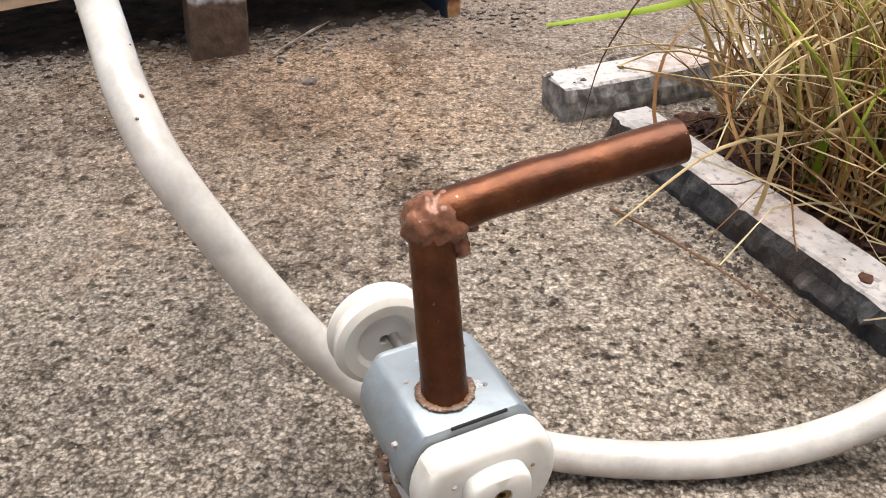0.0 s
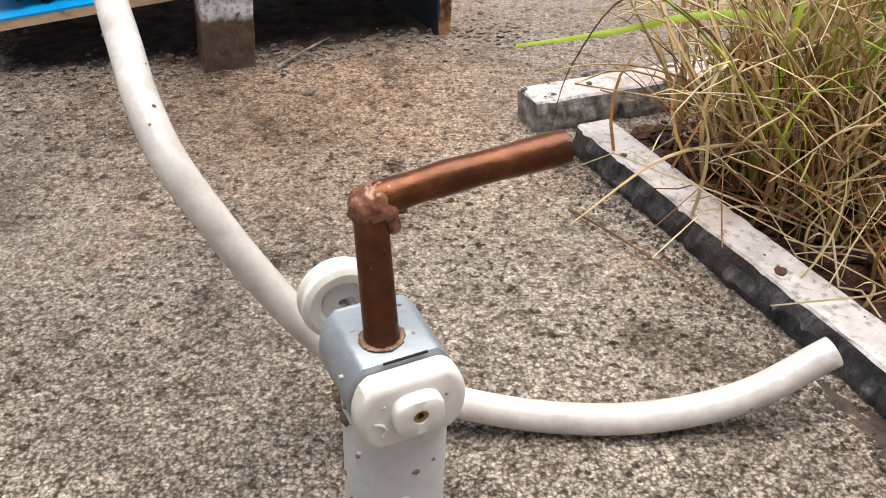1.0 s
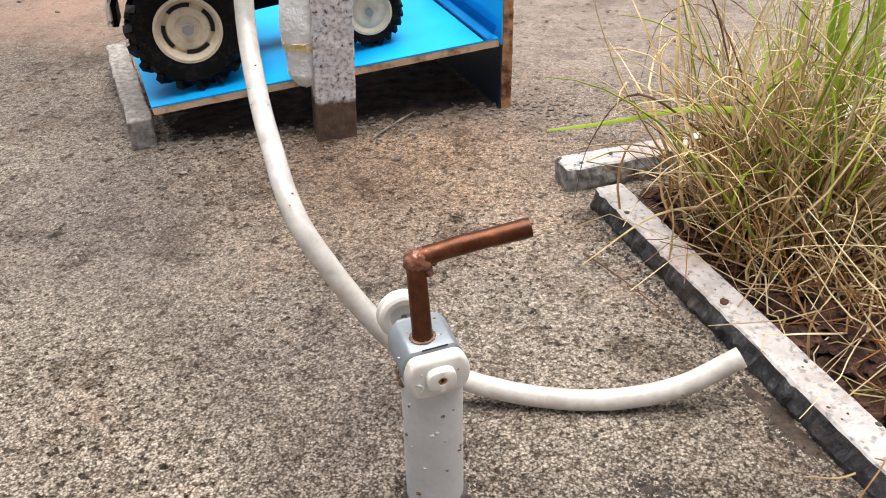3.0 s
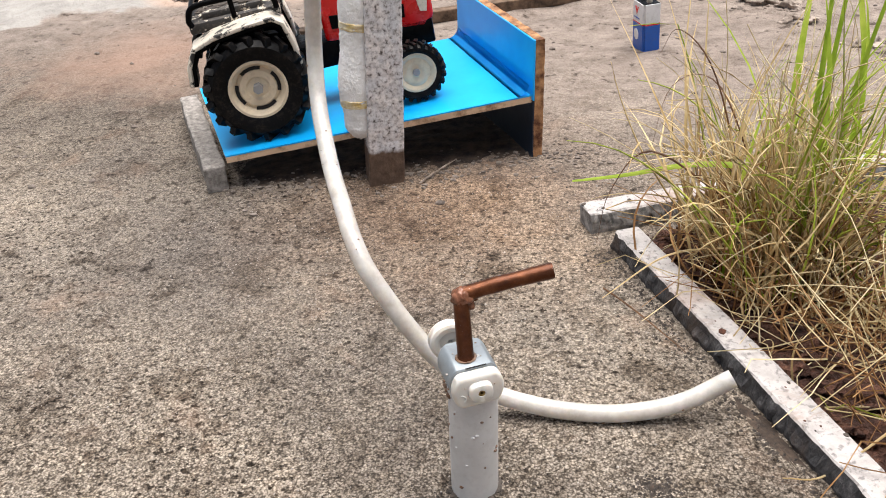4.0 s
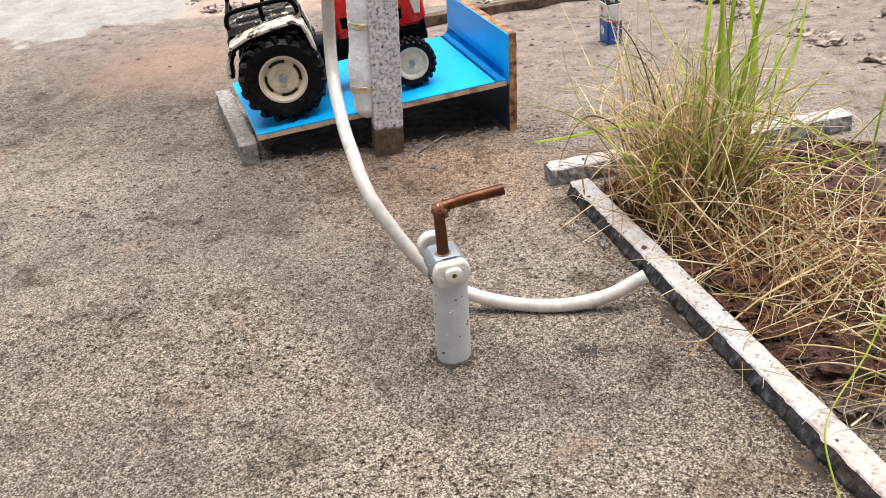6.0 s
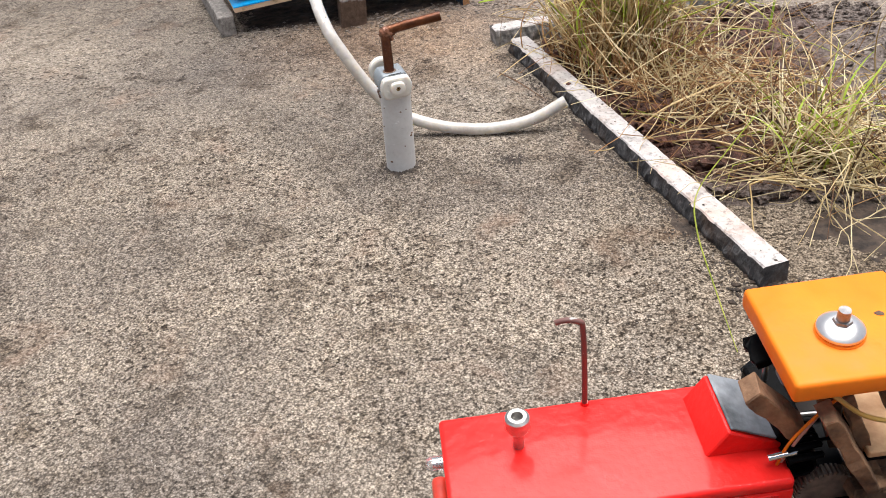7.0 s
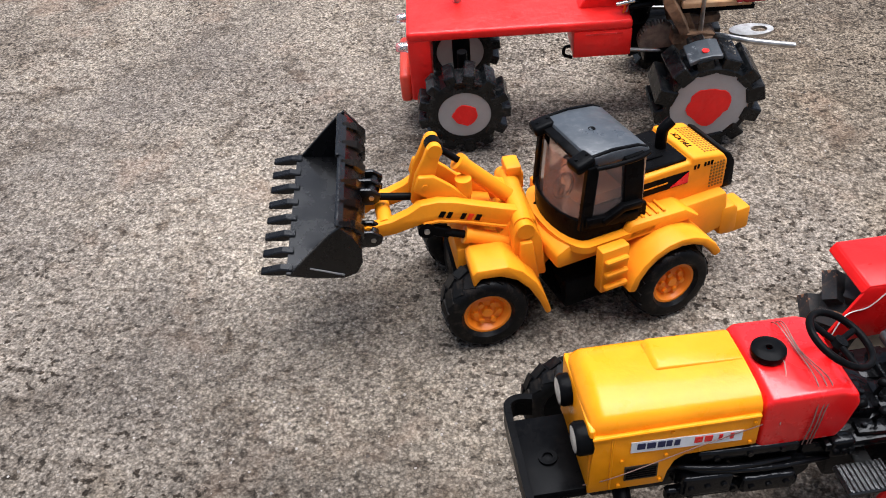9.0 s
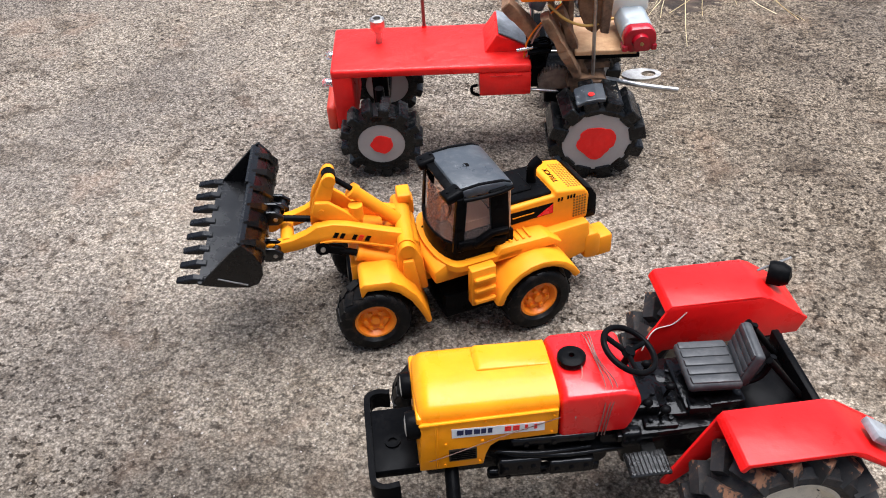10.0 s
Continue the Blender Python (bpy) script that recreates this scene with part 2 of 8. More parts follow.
    # soft shade over the near ground, painted into the concrete colour
    darkened = nt.nodes.new("ShaderNodeMapRange")
    darkened.inputs[1].default_value, darkened.inputs[2].default_value = -0.4, -0.6
    link(nt, math_of(nt, "ADD", sep.outputs[1], math_of(nt, "MULTIPLY", math_of(nt, "SUBTRACT", noise_of(nt, co, 11, 5, 0.65), 0.5), 0.5)), darkened.inputs[0])
    c = mix(nt, math_of(nt, "MULTIPLY", darkened.outputs[0], 0.85), c, mix(nt, 1.0, c, (0.52, 0.51, 0.5), "MULTIPLY"))
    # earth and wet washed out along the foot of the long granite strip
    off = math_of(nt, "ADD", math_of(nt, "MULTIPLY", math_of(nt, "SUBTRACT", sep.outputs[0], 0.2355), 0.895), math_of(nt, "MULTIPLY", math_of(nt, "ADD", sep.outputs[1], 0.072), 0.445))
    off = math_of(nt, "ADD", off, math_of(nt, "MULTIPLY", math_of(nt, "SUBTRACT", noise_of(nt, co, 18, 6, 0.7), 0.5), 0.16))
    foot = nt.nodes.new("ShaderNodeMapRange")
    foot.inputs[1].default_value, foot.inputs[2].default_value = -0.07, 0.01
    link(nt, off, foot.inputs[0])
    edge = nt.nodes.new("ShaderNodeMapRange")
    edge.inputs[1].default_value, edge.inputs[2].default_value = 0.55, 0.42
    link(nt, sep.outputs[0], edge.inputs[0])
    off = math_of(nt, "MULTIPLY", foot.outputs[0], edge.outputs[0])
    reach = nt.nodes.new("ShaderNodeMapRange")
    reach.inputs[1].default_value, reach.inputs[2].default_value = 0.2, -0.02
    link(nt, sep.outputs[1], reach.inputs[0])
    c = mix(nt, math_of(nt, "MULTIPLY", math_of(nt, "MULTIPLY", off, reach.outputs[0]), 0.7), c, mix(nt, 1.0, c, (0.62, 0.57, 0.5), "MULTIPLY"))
    # stained patch in front of the loader, shade painted into its colour too
    c = mix(nt, math_of(nt, "MULTIPLY", spot(0.19, -0.53, 0.05, 0.17), 0.7), c, mix(nt, 1.0, c, (0.6, 0.59, 0.57), "MULTIPLY"))
    wob = math_of(nt, "MULTIPLY", math_of(nt, "SUBTRACT", noise_of(nt, co, 9, 4, 0.6), 0.5), 0.35)
    y = math_of(nt, "ADD", sep.outputs[1], wob)
    dusty = nt.nodes.new("ShaderNodeMapRange")
    dusty.inputs[1].default_value, dusty.inputs[2].default_value = 0.33, 0.62
    link(nt, math_of(nt, "ADD", y, math_of(nt, "MULTIPLY", sep.outputs[0], 0.3)), dusty.inputs[0])
    sand = ramp(nt, noise_of(nt, co, 40, 6, 0.7), [(0.3, (0.145, 0.11, 0.088)), (0.5, (0.265, 0.213, 0.178)), (0.75, (0.39, 0.322, 0.27))])
    c = mix(nt, math_of(nt, "MULTIPLY", dusty.outputs[0], 0.8), c, sand)
    c = mix(nt, math_of(nt, "MULTIPLY", dusty.outputs[0], 0.75), c, mix(nt, 1.0, c, pock, "MULTIPLY"))
    c = mix(nt, math_of(nt, "MULTIPLY", spot(-0.42, 0.56, 0.08, 0.3), 0.7), c, mix(nt, 1.0, c, (0.56, 0.54, 0.52), "MULTIPLY"))
    c = mix(nt, math_of(nt, "MULTIPLY", spot(-0.44, 0.66, 0.02, 0.16), 0.5), c, (0.4, 0.25, 0.18))
    far = nt.nodes.new("ShaderNodeMapRange")
    far.inputs[1].default_value, far.inputs[2].default_value = 0.88, 0.93
    link(nt, math_of(nt, "SUBTRACT", y, math_of(nt, "MULTIPLY", sep.outputs[0], 0.1)), far.inputs[0])
    soil = ramp(nt, noise_of(nt, co, 14, 6, 0.65), [(0.3, (0.3, 0.205, 0.15)), (0.55, (0.45, 0.335, 0.262)), (0.75, (0.52, 0.41, 0.335))])
    c = mix(nt, far.outputs[0], c, soil)
    pale = nt.nodes.new("ShaderNodeMapRange")
    pale.inputs[1].default_value, pale.inputs[2].default_value = 0.875, 0.9
    link(nt, math_of(nt, "SUBTRACT", y, math_of(nt, "MULTIPLY", sep.outputs[0], 0.1)), pale.inputs[0])
    west = nt.nodes.new("ShaderNodeMapRange")
    west.inputs[1].default_value, west.inputs[2].default_value = -0.31, -0.35
    link(nt, math_of(nt, "ADD", math_of(nt, "MULTIPLY", y, 0.24), sep.outputs[0]), west.inputs[0])
    slab = ramp(nt, noise_of(nt, co, 20, 6, 0.7), [(0.3, (0.27, 0.25, 0.225)), (0.6, (0.4, 0.375, 0.34))])
    c = mix(nt, math_of(nt, "MULTIPLY", pale.outputs[0], west.outputs[0]), c, slab)
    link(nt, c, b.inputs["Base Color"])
    low = bump_of(nt, b, noise_of(nt, co, 150, 4, 0.62), 0.8, 0.005)
    bump_of(nt, b, math_of(nt, "SUBTRACT", 1.0, pitch), 0.6, 0.0011, low)
    return m


def granite_material(name, dark=False):
    """Speckled granite: pale sawn faces, dark rough sides."""
    m, nt, b = nodes_of(name, 0.75 if not dark else 0.85)
    co = coords(nt)
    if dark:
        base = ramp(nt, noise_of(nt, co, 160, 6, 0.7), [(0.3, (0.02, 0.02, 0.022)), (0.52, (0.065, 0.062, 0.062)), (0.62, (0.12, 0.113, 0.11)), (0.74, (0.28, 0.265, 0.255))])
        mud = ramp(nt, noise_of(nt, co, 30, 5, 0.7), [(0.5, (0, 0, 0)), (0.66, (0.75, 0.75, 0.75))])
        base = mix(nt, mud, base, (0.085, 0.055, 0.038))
    else:
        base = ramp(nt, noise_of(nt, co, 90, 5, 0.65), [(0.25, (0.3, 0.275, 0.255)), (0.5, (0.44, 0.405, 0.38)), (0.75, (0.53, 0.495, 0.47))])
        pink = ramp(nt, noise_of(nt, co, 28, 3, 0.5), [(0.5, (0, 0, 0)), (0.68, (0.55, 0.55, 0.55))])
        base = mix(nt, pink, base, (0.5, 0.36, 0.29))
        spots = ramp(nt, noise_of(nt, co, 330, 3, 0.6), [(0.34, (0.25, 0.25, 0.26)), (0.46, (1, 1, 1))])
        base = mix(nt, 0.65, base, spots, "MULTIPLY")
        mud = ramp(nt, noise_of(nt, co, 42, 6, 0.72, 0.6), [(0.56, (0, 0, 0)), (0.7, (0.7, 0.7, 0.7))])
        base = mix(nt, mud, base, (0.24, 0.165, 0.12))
    link(nt, base, b.inputs["Base Color"])
    bump_of(nt, b, noise_of(nt, co, 220, 5, 0.7), 0.8, 0.0016 if dark else 0.0006)
    return m


def post_material():
    """Grey speckled granite post, wet and earthy at the foot where it stood in mud."""
    m, nt, b = nodes_of("post_granite", 0.8)
    co = coords(nt)
    base = ramp(nt, noise_of(nt, co, 330, 3, 0.6), [(0.32, (0.07, 0.055, 0.05)), (0.4, (0.4, 0.375, 0.36)), (0.52, (0.66, 0.64, 0.635)), (0.72, (0.8, 0.78, 0.77))])
    warm = ramp(nt, noise_of(nt, co, 55, 4, 0.6), [(0.4, (0.9, 0.9, 0.92)), (0.65, (1.08, 1.0, 0.94))])
    base = mix(nt, 1.0, base, warm, "MULTIPLY")
    sep = nt.nodes.new("ShaderNodeSeparateXYZ")
    link(nt, co, sep.inputs[0])
    mud = nt.nodes.new("ShaderNodeMapRange")
    mud.inputs[1].default_value, mud.inputs[2].default_value = 0.029, 0.025
    link(nt, math_of(nt, "ADD", sep.outputs[2], math_of(nt, "MULTIPLY", math_of(nt, "SUBTRACT", noise_of(nt, co, 80, 4), 0.5), 0.012)), mud.inputs[0])
    earth = ramp(nt, noise_of(nt, co, 150, 5, 0.7), [(0.3, (0.055, 0.03, 0.018)), (0.7, (0.16, 0.1, 0.065))])
    link(nt, mix(nt, mud.outputs[0], base, earth), b.inputs["Base Color"])
    bump_of(nt, b, noise_of(nt, co, 400, 4, 0.65), 0.6, 0.0008)
    return m


def worn_paint(name, paint, under, rough=0.35, wear=0.72, dirt=(0.12, 0.09, 0.07), dirt_amount=0.35, scale=120, coat=0.0, bump=0.25):
    """Brushed or moulded colour with dust in it, and a few chips that show what lies under."""
    m, nt, b = nodes_of(name, rough)
    co = coords(nt)
    tone = ramp(nt, noise_of(nt, co, 45, 4, 0.6), [(0.3, tuple(v * 0.86 for v in paint)), (0.7, tuple(min(1, v * 1.1) for v in paint))])
    chip = ramp(nt, noise_of(nt, co, scale, 5, 0.7), [(wear, (0, 0, 0)), (wear + 0.03, (1, 1, 1))])
    c = mix(nt, chip, tone, under)
    dust = ramp(nt, noise_of(nt, co, 260, 5, 0.75), [(0.5, (0, 0, 0)), (0.8, (dirt_amount,) * 3)])
    c = mix(nt, dust, c, dirt)
    link(nt, c, b.inputs["Base Color"])
    r = ramp(nt, noise_of(nt, co, 90, 4, 0.6), [(0.3, (rough * 0.75,) * 3), (0.7, (min(1, rough * 1.5),) * 3)])
    link(nt, r, b.inputs["Roughness"])
    b.inputs["Coat Weight"].default_value = coat
    b.inputs["Coat Roughness"].default_value = 0.07
    bump_of(nt, b, noise_of(nt, co, 190, 3, 0.5), bump, 0.0006)
    return m


M_ground = ground_material()
M_granite = granite_material("sawn_granite")
M_granite_side = granite_material("rough_granite", True)
M_post = post_material()
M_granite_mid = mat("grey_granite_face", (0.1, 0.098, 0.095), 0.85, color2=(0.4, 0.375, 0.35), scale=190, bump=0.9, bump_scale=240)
M_soil = mat("red_brown_soil", (0.022, 0.008, 0.005), 0.95, color2=(0.14, 0.055, 0.03), scale=150, bump=1.0, bump_scale=260, spread=(0.3, 0.7))


def bed_material():
    """Red-brown crumbly soil that turns into grey wet gravelly earth away from the grass."""
    m, nt, b = nodes_of("red_brown_bed", 0.9)
    co = coords(nt)
    red = ramp(nt, noise_of(nt, co, 150, 6, 0.7), [(0.3, (0.022, 0.008, 0.005)), (0.5, (0.08, 0.031, 0.018)), (0.68, (0.22, 0.098, 0.058))])
    grey = ramp(nt, noise_of(nt, co, 260, 6, 0.75), [(0.32, (0.03, 0.02, 0.015)), (0.47, (0.13, 0.095, 0.075)), (0.6, (0.26, 0.21, 0.18)), (0.74, (0.46, 0.4, 0.36))])
    sep = nt.nodes.new("ShaderNodeSeparateXYZ")
    link(nt, co, sep.inputs[0])
    away = nt.nodes.new("ShaderNodeMapRange")
    away.inputs[1].default_value, away.inputs[2].default_value = 0.275, 0.335
    link(nt, math_of(nt, "ADD", sep.outputs[0], math_of(nt, "MULTIPLY", math_of(nt, "SUBTRACT", noise_of(nt, co, 24, 5, 0.7), 0.5), 0.14)), away.inputs[0])
    near = nt.nodes.new("ShaderNodeMapRange")
    near.inputs[1].default_value, near.inputs[2].default_value = 0.045, 0.015
    link(nt, sep.outputs[1], near.inputs[0])
    link(nt, mix(nt, math_of(nt, "MAXIMUM", away.outputs[0], near.outputs[0]), red, grey), b.inputs["Base Color"])
    r = ramp(nt, noise_of(nt, co, 45, 4, 0.6), [(0.4, (0.55, 0.55, 0.55)), (0.6, (0.95, 0.95, 0.95))])
    link(nt, r, b.inputs["Roughness"])
    bump_of(nt, b, noise_of(nt, co, 300, 6, 0.75), 1.0, 0.004)
    return m


M_bed = bed_material()
# earth tone deepened to carry the shade under the tray
M_damp_shade = mat("damp_shaded_earth", (0.01, 0.0065, 0.0045), 0.9, color2=(0.075, 0.05, 0.034), scale=110, bump=1.0, bump_scale=240)
M_rock = mat("field_stone", (0.12, 0.09, 0.07), 0.95, color2=(0.46, 0.38, 0.315), scale=75, bump=1.0, bump_scale=190)
M_pebble = mat("brown_pebble", (0.08, 0.062, 0.05), 0.9, color2=(0.26, 0.215, 0.18), scale=120, bump=0.6, bump_scale=300)
M_crumb = mat("sand_grain", (0.12, 0.1, 0.085), 0.9, color2=(0.5, 0.45, 0.4), scale=300)
M_crumb_dark = mat("dark_crumb", (0.03, 0.024, 0.02), 0.9, color2=(0.1, 0.08, 0.065), scale=300)

M_hose = mat("milky_hose", (0.56, 0.52, 0.47), 0.25, color2=(0.77, 0.73, 0.67), scale=110, bump=0.25, bump_scale=220, Subsurface_Weight=0.5, Subsurface_Scale=0.006, Transmission_Weight=0.28)
M_hose.node_tree.nodes["Principled BSDF"].inputs["Subsurface Radius"].default_value = (1.0, 0.85, 0.6)
M_pvc = worn_paint("grey_white_pvc", (0.62, 0.605, 0.58), (0.25, 0.2, 0.16), 0.5, 0.69, (0.3, 0.26, 0.22), 0.3, 90)
M_nylon = worn_paint("white_nylon", (0.68, 0.645, 0.58), (0.2, 0.14, 0.1), 0.35, 0.74, (0.45, 0.36, 0.28), 0.25, 150)
for b_ in (M_nylon.node_tree.nodes["Principled BSDF"],):
    b_.inputs["Subsurface Weight"].default_value = 0.4
    b_.inputs["Subsurface Scale"].default_value = 0.004
    b_.inputs["Subsurface Radius"].default_value = (1.0, 0.8, 0.6)
M_can = worn_paint("dull_zinc", (0.33, 0.365, 0.385), (0.56, 0.54, 0.5), 0.5, 0.63, (0.3, 0.25, 0.2), 0.5, 190, bump=0.6)
M_can.node_tree.nodes["Principled BSDF"].inputs["Metallic"].default_value = 0.55
M_glue = mat("brown_glue", (0.09, 0.045, 0.02), 0.3, color2=(0.22, 0.13, 0.08), scale=250, bump=0.5, bump_scale=500)
M_brass = mat("brass_bush", (0.42, 0.3, 0.12), 0.4, 0.8, color2=(0.2, 0.13, 0.05), scale=600)
M_hole = mat("dark_hole", (0.012, 0.01, 0.009), 0.9)


def copper_material():
    m, nt, b = nodes_of("tarnished_copper", 0.34)
    co = coords(nt)
    c = ramp(nt, noise_of(nt, co, 90, 5, 0.65), [(0.3, (0.055, 0.015, 0.004)), (0.5, (0.1, 0.03, 0.008)), (0.7, (0.19, 0.064, 0.022))])
    spots = ramp(nt, noise_of(nt, co, 700, 3, 0.6), [(0.69, (0, 0, 0)), (0.75, (0.7, 0.7, 0.7))])
    link(nt, mix(nt, spots, c, (0.5, 0.42, 0.36)), b.inputs["Base Color"])
    b.inputs["Metallic"].default_value = 0.75
    b.inputs["Coat Weight"].default_value = 0.15
    link(nt, ramp(nt, noise_of(nt, co, 420, 4, 0.7), [(0.35, (0.1,) * 3), (0.7, (0.4,) * 3)]), b.inputs["Coat Roughness"])
    link(nt, ramp(nt, noise_of(nt, co, 300, 4, 0.6), [(0.3, (0.36,) * 3), (0.7, (0.52,) * 3)]), b.inputs["Roughness"])
    bump_of(nt, b, noise_of(nt, co, 320, 4, 0.6), 0.5, 0.0006)
    return m


M_cu = copper_material()
M_solder = mat("clear_glue_on_copper", (0.11, 0.04, 0.018), 0.27, color2=(0.3, 0.13, 0.075), scale=260, bump=0.6, bump_scale=380, Metallic=0.1, Coat_Weight=0.05, Specular_IOR_Level=0.35)

M_blue = mat("blue_laminate", (0.004, 0.34, 0.8), 0.28, color2=(0.012, 0.43, 0.88), scale=22, bump=0.08, bump_scale=60)
# blue laminate below the deck, its shade painted in as dark navy
M_blue_shade = mat("shaded_blue_laminate", (0.003, 0.009, 0.022), 0.5, color2=(0.006, 0.016, 0.036), scale=60, bump=0.2, bump_scale=200)
M_deck_edge = mat("sawn_plywood", (0.2, 0.095, 0.045), 0.85, color2=(0.72, 0.5, 0.32), scale=60, bump=0.6, bump_scale=260, spread=(0.32, 0.5))
M_ply = mat("plywood_edge", (0.09, 0.03, 0.012), 0.85, color2=(0.52, 0.27, 0.12), scale=110, bump=0.6, bump_scale=260)
M_black = worn_paint("black_plastic", (0.003, 0.003, 0.0033), (0.02, 0.02, 0.02), 0.27, 0.76, (0.12, 0.11, 0.1), 0.04, 160, bump=0.12)
M_black_paint = worn_paint("glossy_black_brush_paint", (0.003, 0.003, 0.0034), (0.03, 0.03, 0.03), 0.16, 0.76, (0.12, 0.11, 0.1), 0.04, 160, bump=1.0)
M_rubber = worn_paint("dusty_rubber", (0.003, 0.003, 0.0033), (0.1, 0.06, 0.04), 0.4, 0.7, (0.2, 0.15, 0.11), 0.16, 130, bump=0.4)
M_white_old = worn_paint("aged_white_plastic", (0.74, 0.65, 0.5), (0.05, 0.045, 0.04), 0.5, 0.6, (0.12, 0.1, 0.08), 0.5, 90)
M_cream = worn_paint("dirty_cream_plastic", (0.74, 0.61, 0.43), (0.2, 0.13, 0.08), 0.5, 0.68, (0.25, 0.17, 0.1), 0.4, 90)
M_red_toy = worn_paint("red_plastic", (0.7, 0.006, 0.006), (0.3, 0.02, 0.02), 0.24, 0.76, (0.2, 0.05, 0.04), 0.1, 150, coat=0.3)
M_red = worn_paint("red_brush_paint", (0.8, 0.018, 0.014), (0.3, 0.03, 0.03), 0.33, 0.77, (0.35, 0.07, 0.06), 0.14, 120, coat=0.16, bump=1.0)
M_enamel = worn_paint("red_enamel", (0.72, 0.008, 0.007), (0.3, 0.03, 0.03), 0.3, 0.78, (0.3, 0.05, 0.04), 0.07, 120, coat=0.08, bump=0.4)
M_yellow = worn_paint("yellow_enamel", (0.82, 0.275, 0.0), (0.45, 0.2, 0.02), 0.3, 0.79, (0.4, 0.2, 0.05), 0.1, 130, coat=0.16, bump=0.35)
M_loader = worn_paint("amber_plastic", (0.82, 0.27, 0.006), (0.5, 0.18, 0.01), 0.42, 0.79, (0.4, 0.2, 0.05), 0.15, 150)
M_rim = worn_paint("deep_orange_plastic", (0.84, 0.215, 0.0), (0.5, 0.12, 0.0), 0.4, 0.79, (0.35, 0.12, 0.03), 0.2, 150)
M_orange = worn_paint("orange_paint", (0.8, 0.195, 0.01), (0.35, 0.1, 0.02), 0.4, 0.77, (0.4, 0.15, 0.04), 0.15, 110, bump=0.4)
M_grey = worn_paint("grey_plastic", (0.3, 0.29, 0.28), (0.1, 0.09, 0.08), 0.55, 0.7, (0.15, 0.12, 0.1), 0.3, 120)
M_wheel_grey = worn_paint("grey_wheel_disc", (0.36, 0.35, 0.345), (0.35, 0.2, 0.14), 0.7, 0.72, (0.3, 0.26, 0.22), 0.3, 130)
M_steel = mat("dull_steel", (0.32, 0.3, 0.28), 0.35, 0.9, color2=(0.55, 0.53, 0.5), scale=200, bump=0.2, bump_scale=400)
M_chrome = mat("bright_steel", (0.72, 0.71, 0.69), 0.18, 1.0, color2=(0.5, 0.48, 0.45), scale=200)
M_clear = mat("clear_plastic", (0.85, 0.85, 0.85), 0.12, Transmission_Weight=0.85, IOR=1.45)
M_wood = mat("brown_wood", (0.06, 0.032, 0.018), 0.75, color2=(0.24, 0.14, 0.08), scale=120, bump=0.6, bump_scale=250)
M_pine = mat("pale_wood", (0.4, 0.21, 0.09), 0.7, color2=(0.64, 0.4, 0.21), scale=90, bump=0.4, bump_scale=220)
M_bark = mat("weathered_batten", (0.028, 0.016, 0.009), 0.9, color2=(0.19, 0.12, 0.075), scale=70, bump=0.8, bump_scale=180)
M_fleece = mat("white_fleece", (0.82, 0.79, 0.74), 0.95, color2=(0.93, 0.91, 0.88), scale=160, bump=1.0, bump_scale=420)
M_fleece_y = mat("yellow_fleece", (0.68, 0.46, 0.1), 0.95, color2=(0.88, 0.8, 0.6), scale=110, bump=1.0, bump_scale=420)


def blade_material(name, a, b_, scale, thin=0.4):
    """Thin dry or green leaf that lets some light through."""
    m, nt, b = nodes_of(name, 0.55)
    c = ramp(nt, noise_of(nt, coords(nt), scale, 5, 0.65), [(0.34, a), (0.66, b_)])
    link(nt, c, b.inputs["Base Color"])
    b.inputs["Specular IOR Level"].default_value = 0.3
    t = nt.nodes.new("ShaderNodeBsdfTranslucent")
    link(nt, c, t.inputs[0])
    mx = nt.nodes.new("ShaderNodeMixShader")
    mx.inputs[0].default_value = thin
    link(nt, b.outputs[0], mx.inputs[1])
    link(nt, t.outputs[0], mx.inputs[2])
    link(nt, mx.outputs[0], nt.nodes["Material Output"].inputs[0])
    return m


M_straw = blade_material("dry_straw", (0.42, 0.28, 0.11), (0.82, 0.65, 0.36), 30, 0.3)
M_pale = blade_material("bleached_straw", (0.58, 0.45, 0.22), (0.93, 0.82, 0.56), 24, 0.3)
M_rust = blade_material("rusty_straw", (0.2, 0.085, 0.03), (0.5, 0.29, 0.12), 40, 0.2)
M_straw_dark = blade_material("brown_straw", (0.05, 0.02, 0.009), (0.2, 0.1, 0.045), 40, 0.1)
M_green = blade_material("green_blade", (0.24, 0.32, 0.025), (0.58, 0.6, 0.12), 40, 0.4)
M_fresh = blade_material("fresh_green_blade", (0.3, 0.46, 0.025), (0.62, 0.74, 0.12), 40, 0.5)
M_pink = mat("pink_wire", (0.5, 0.12, 0.13), 0.5, color2=(0.62, 0.22, 0.2), scale=80)
for glossy, level in ((M_black, 0.035), (M_black_paint, 0.2), (M_rubber, 0.13), (M_red, 0.18), (M_loader, 0.18), (M_orange, 0.18), (M_enamel, 0.2), (M_yellow, 0.22)):
    glossy.node_tree.nodes["Principled BSDF"].inputs["Specular IOR Level"].default_value = level

# ---- ground, kerbs, bed ----
def relief(x, y):
    """Height of the ground in millimetres: almost level where the toys stand, uneven further off."""
    far = max(0.0, min(1.0, (y - 430) / 500))
    v = Vector((x * 0.012, y * 0.012, 0.3))
    side = max(0.0, min(1.0, (x - 300) / 150))
    return (0.6 + 9 * far + 5 * side) * (noise.noise(v) + 0.5 * noise.noise(v * 2.7)) + 22 * max(0.0, (y - 0.1 * x - 880) / 600) * (1 if y < 1500 else 0.2)


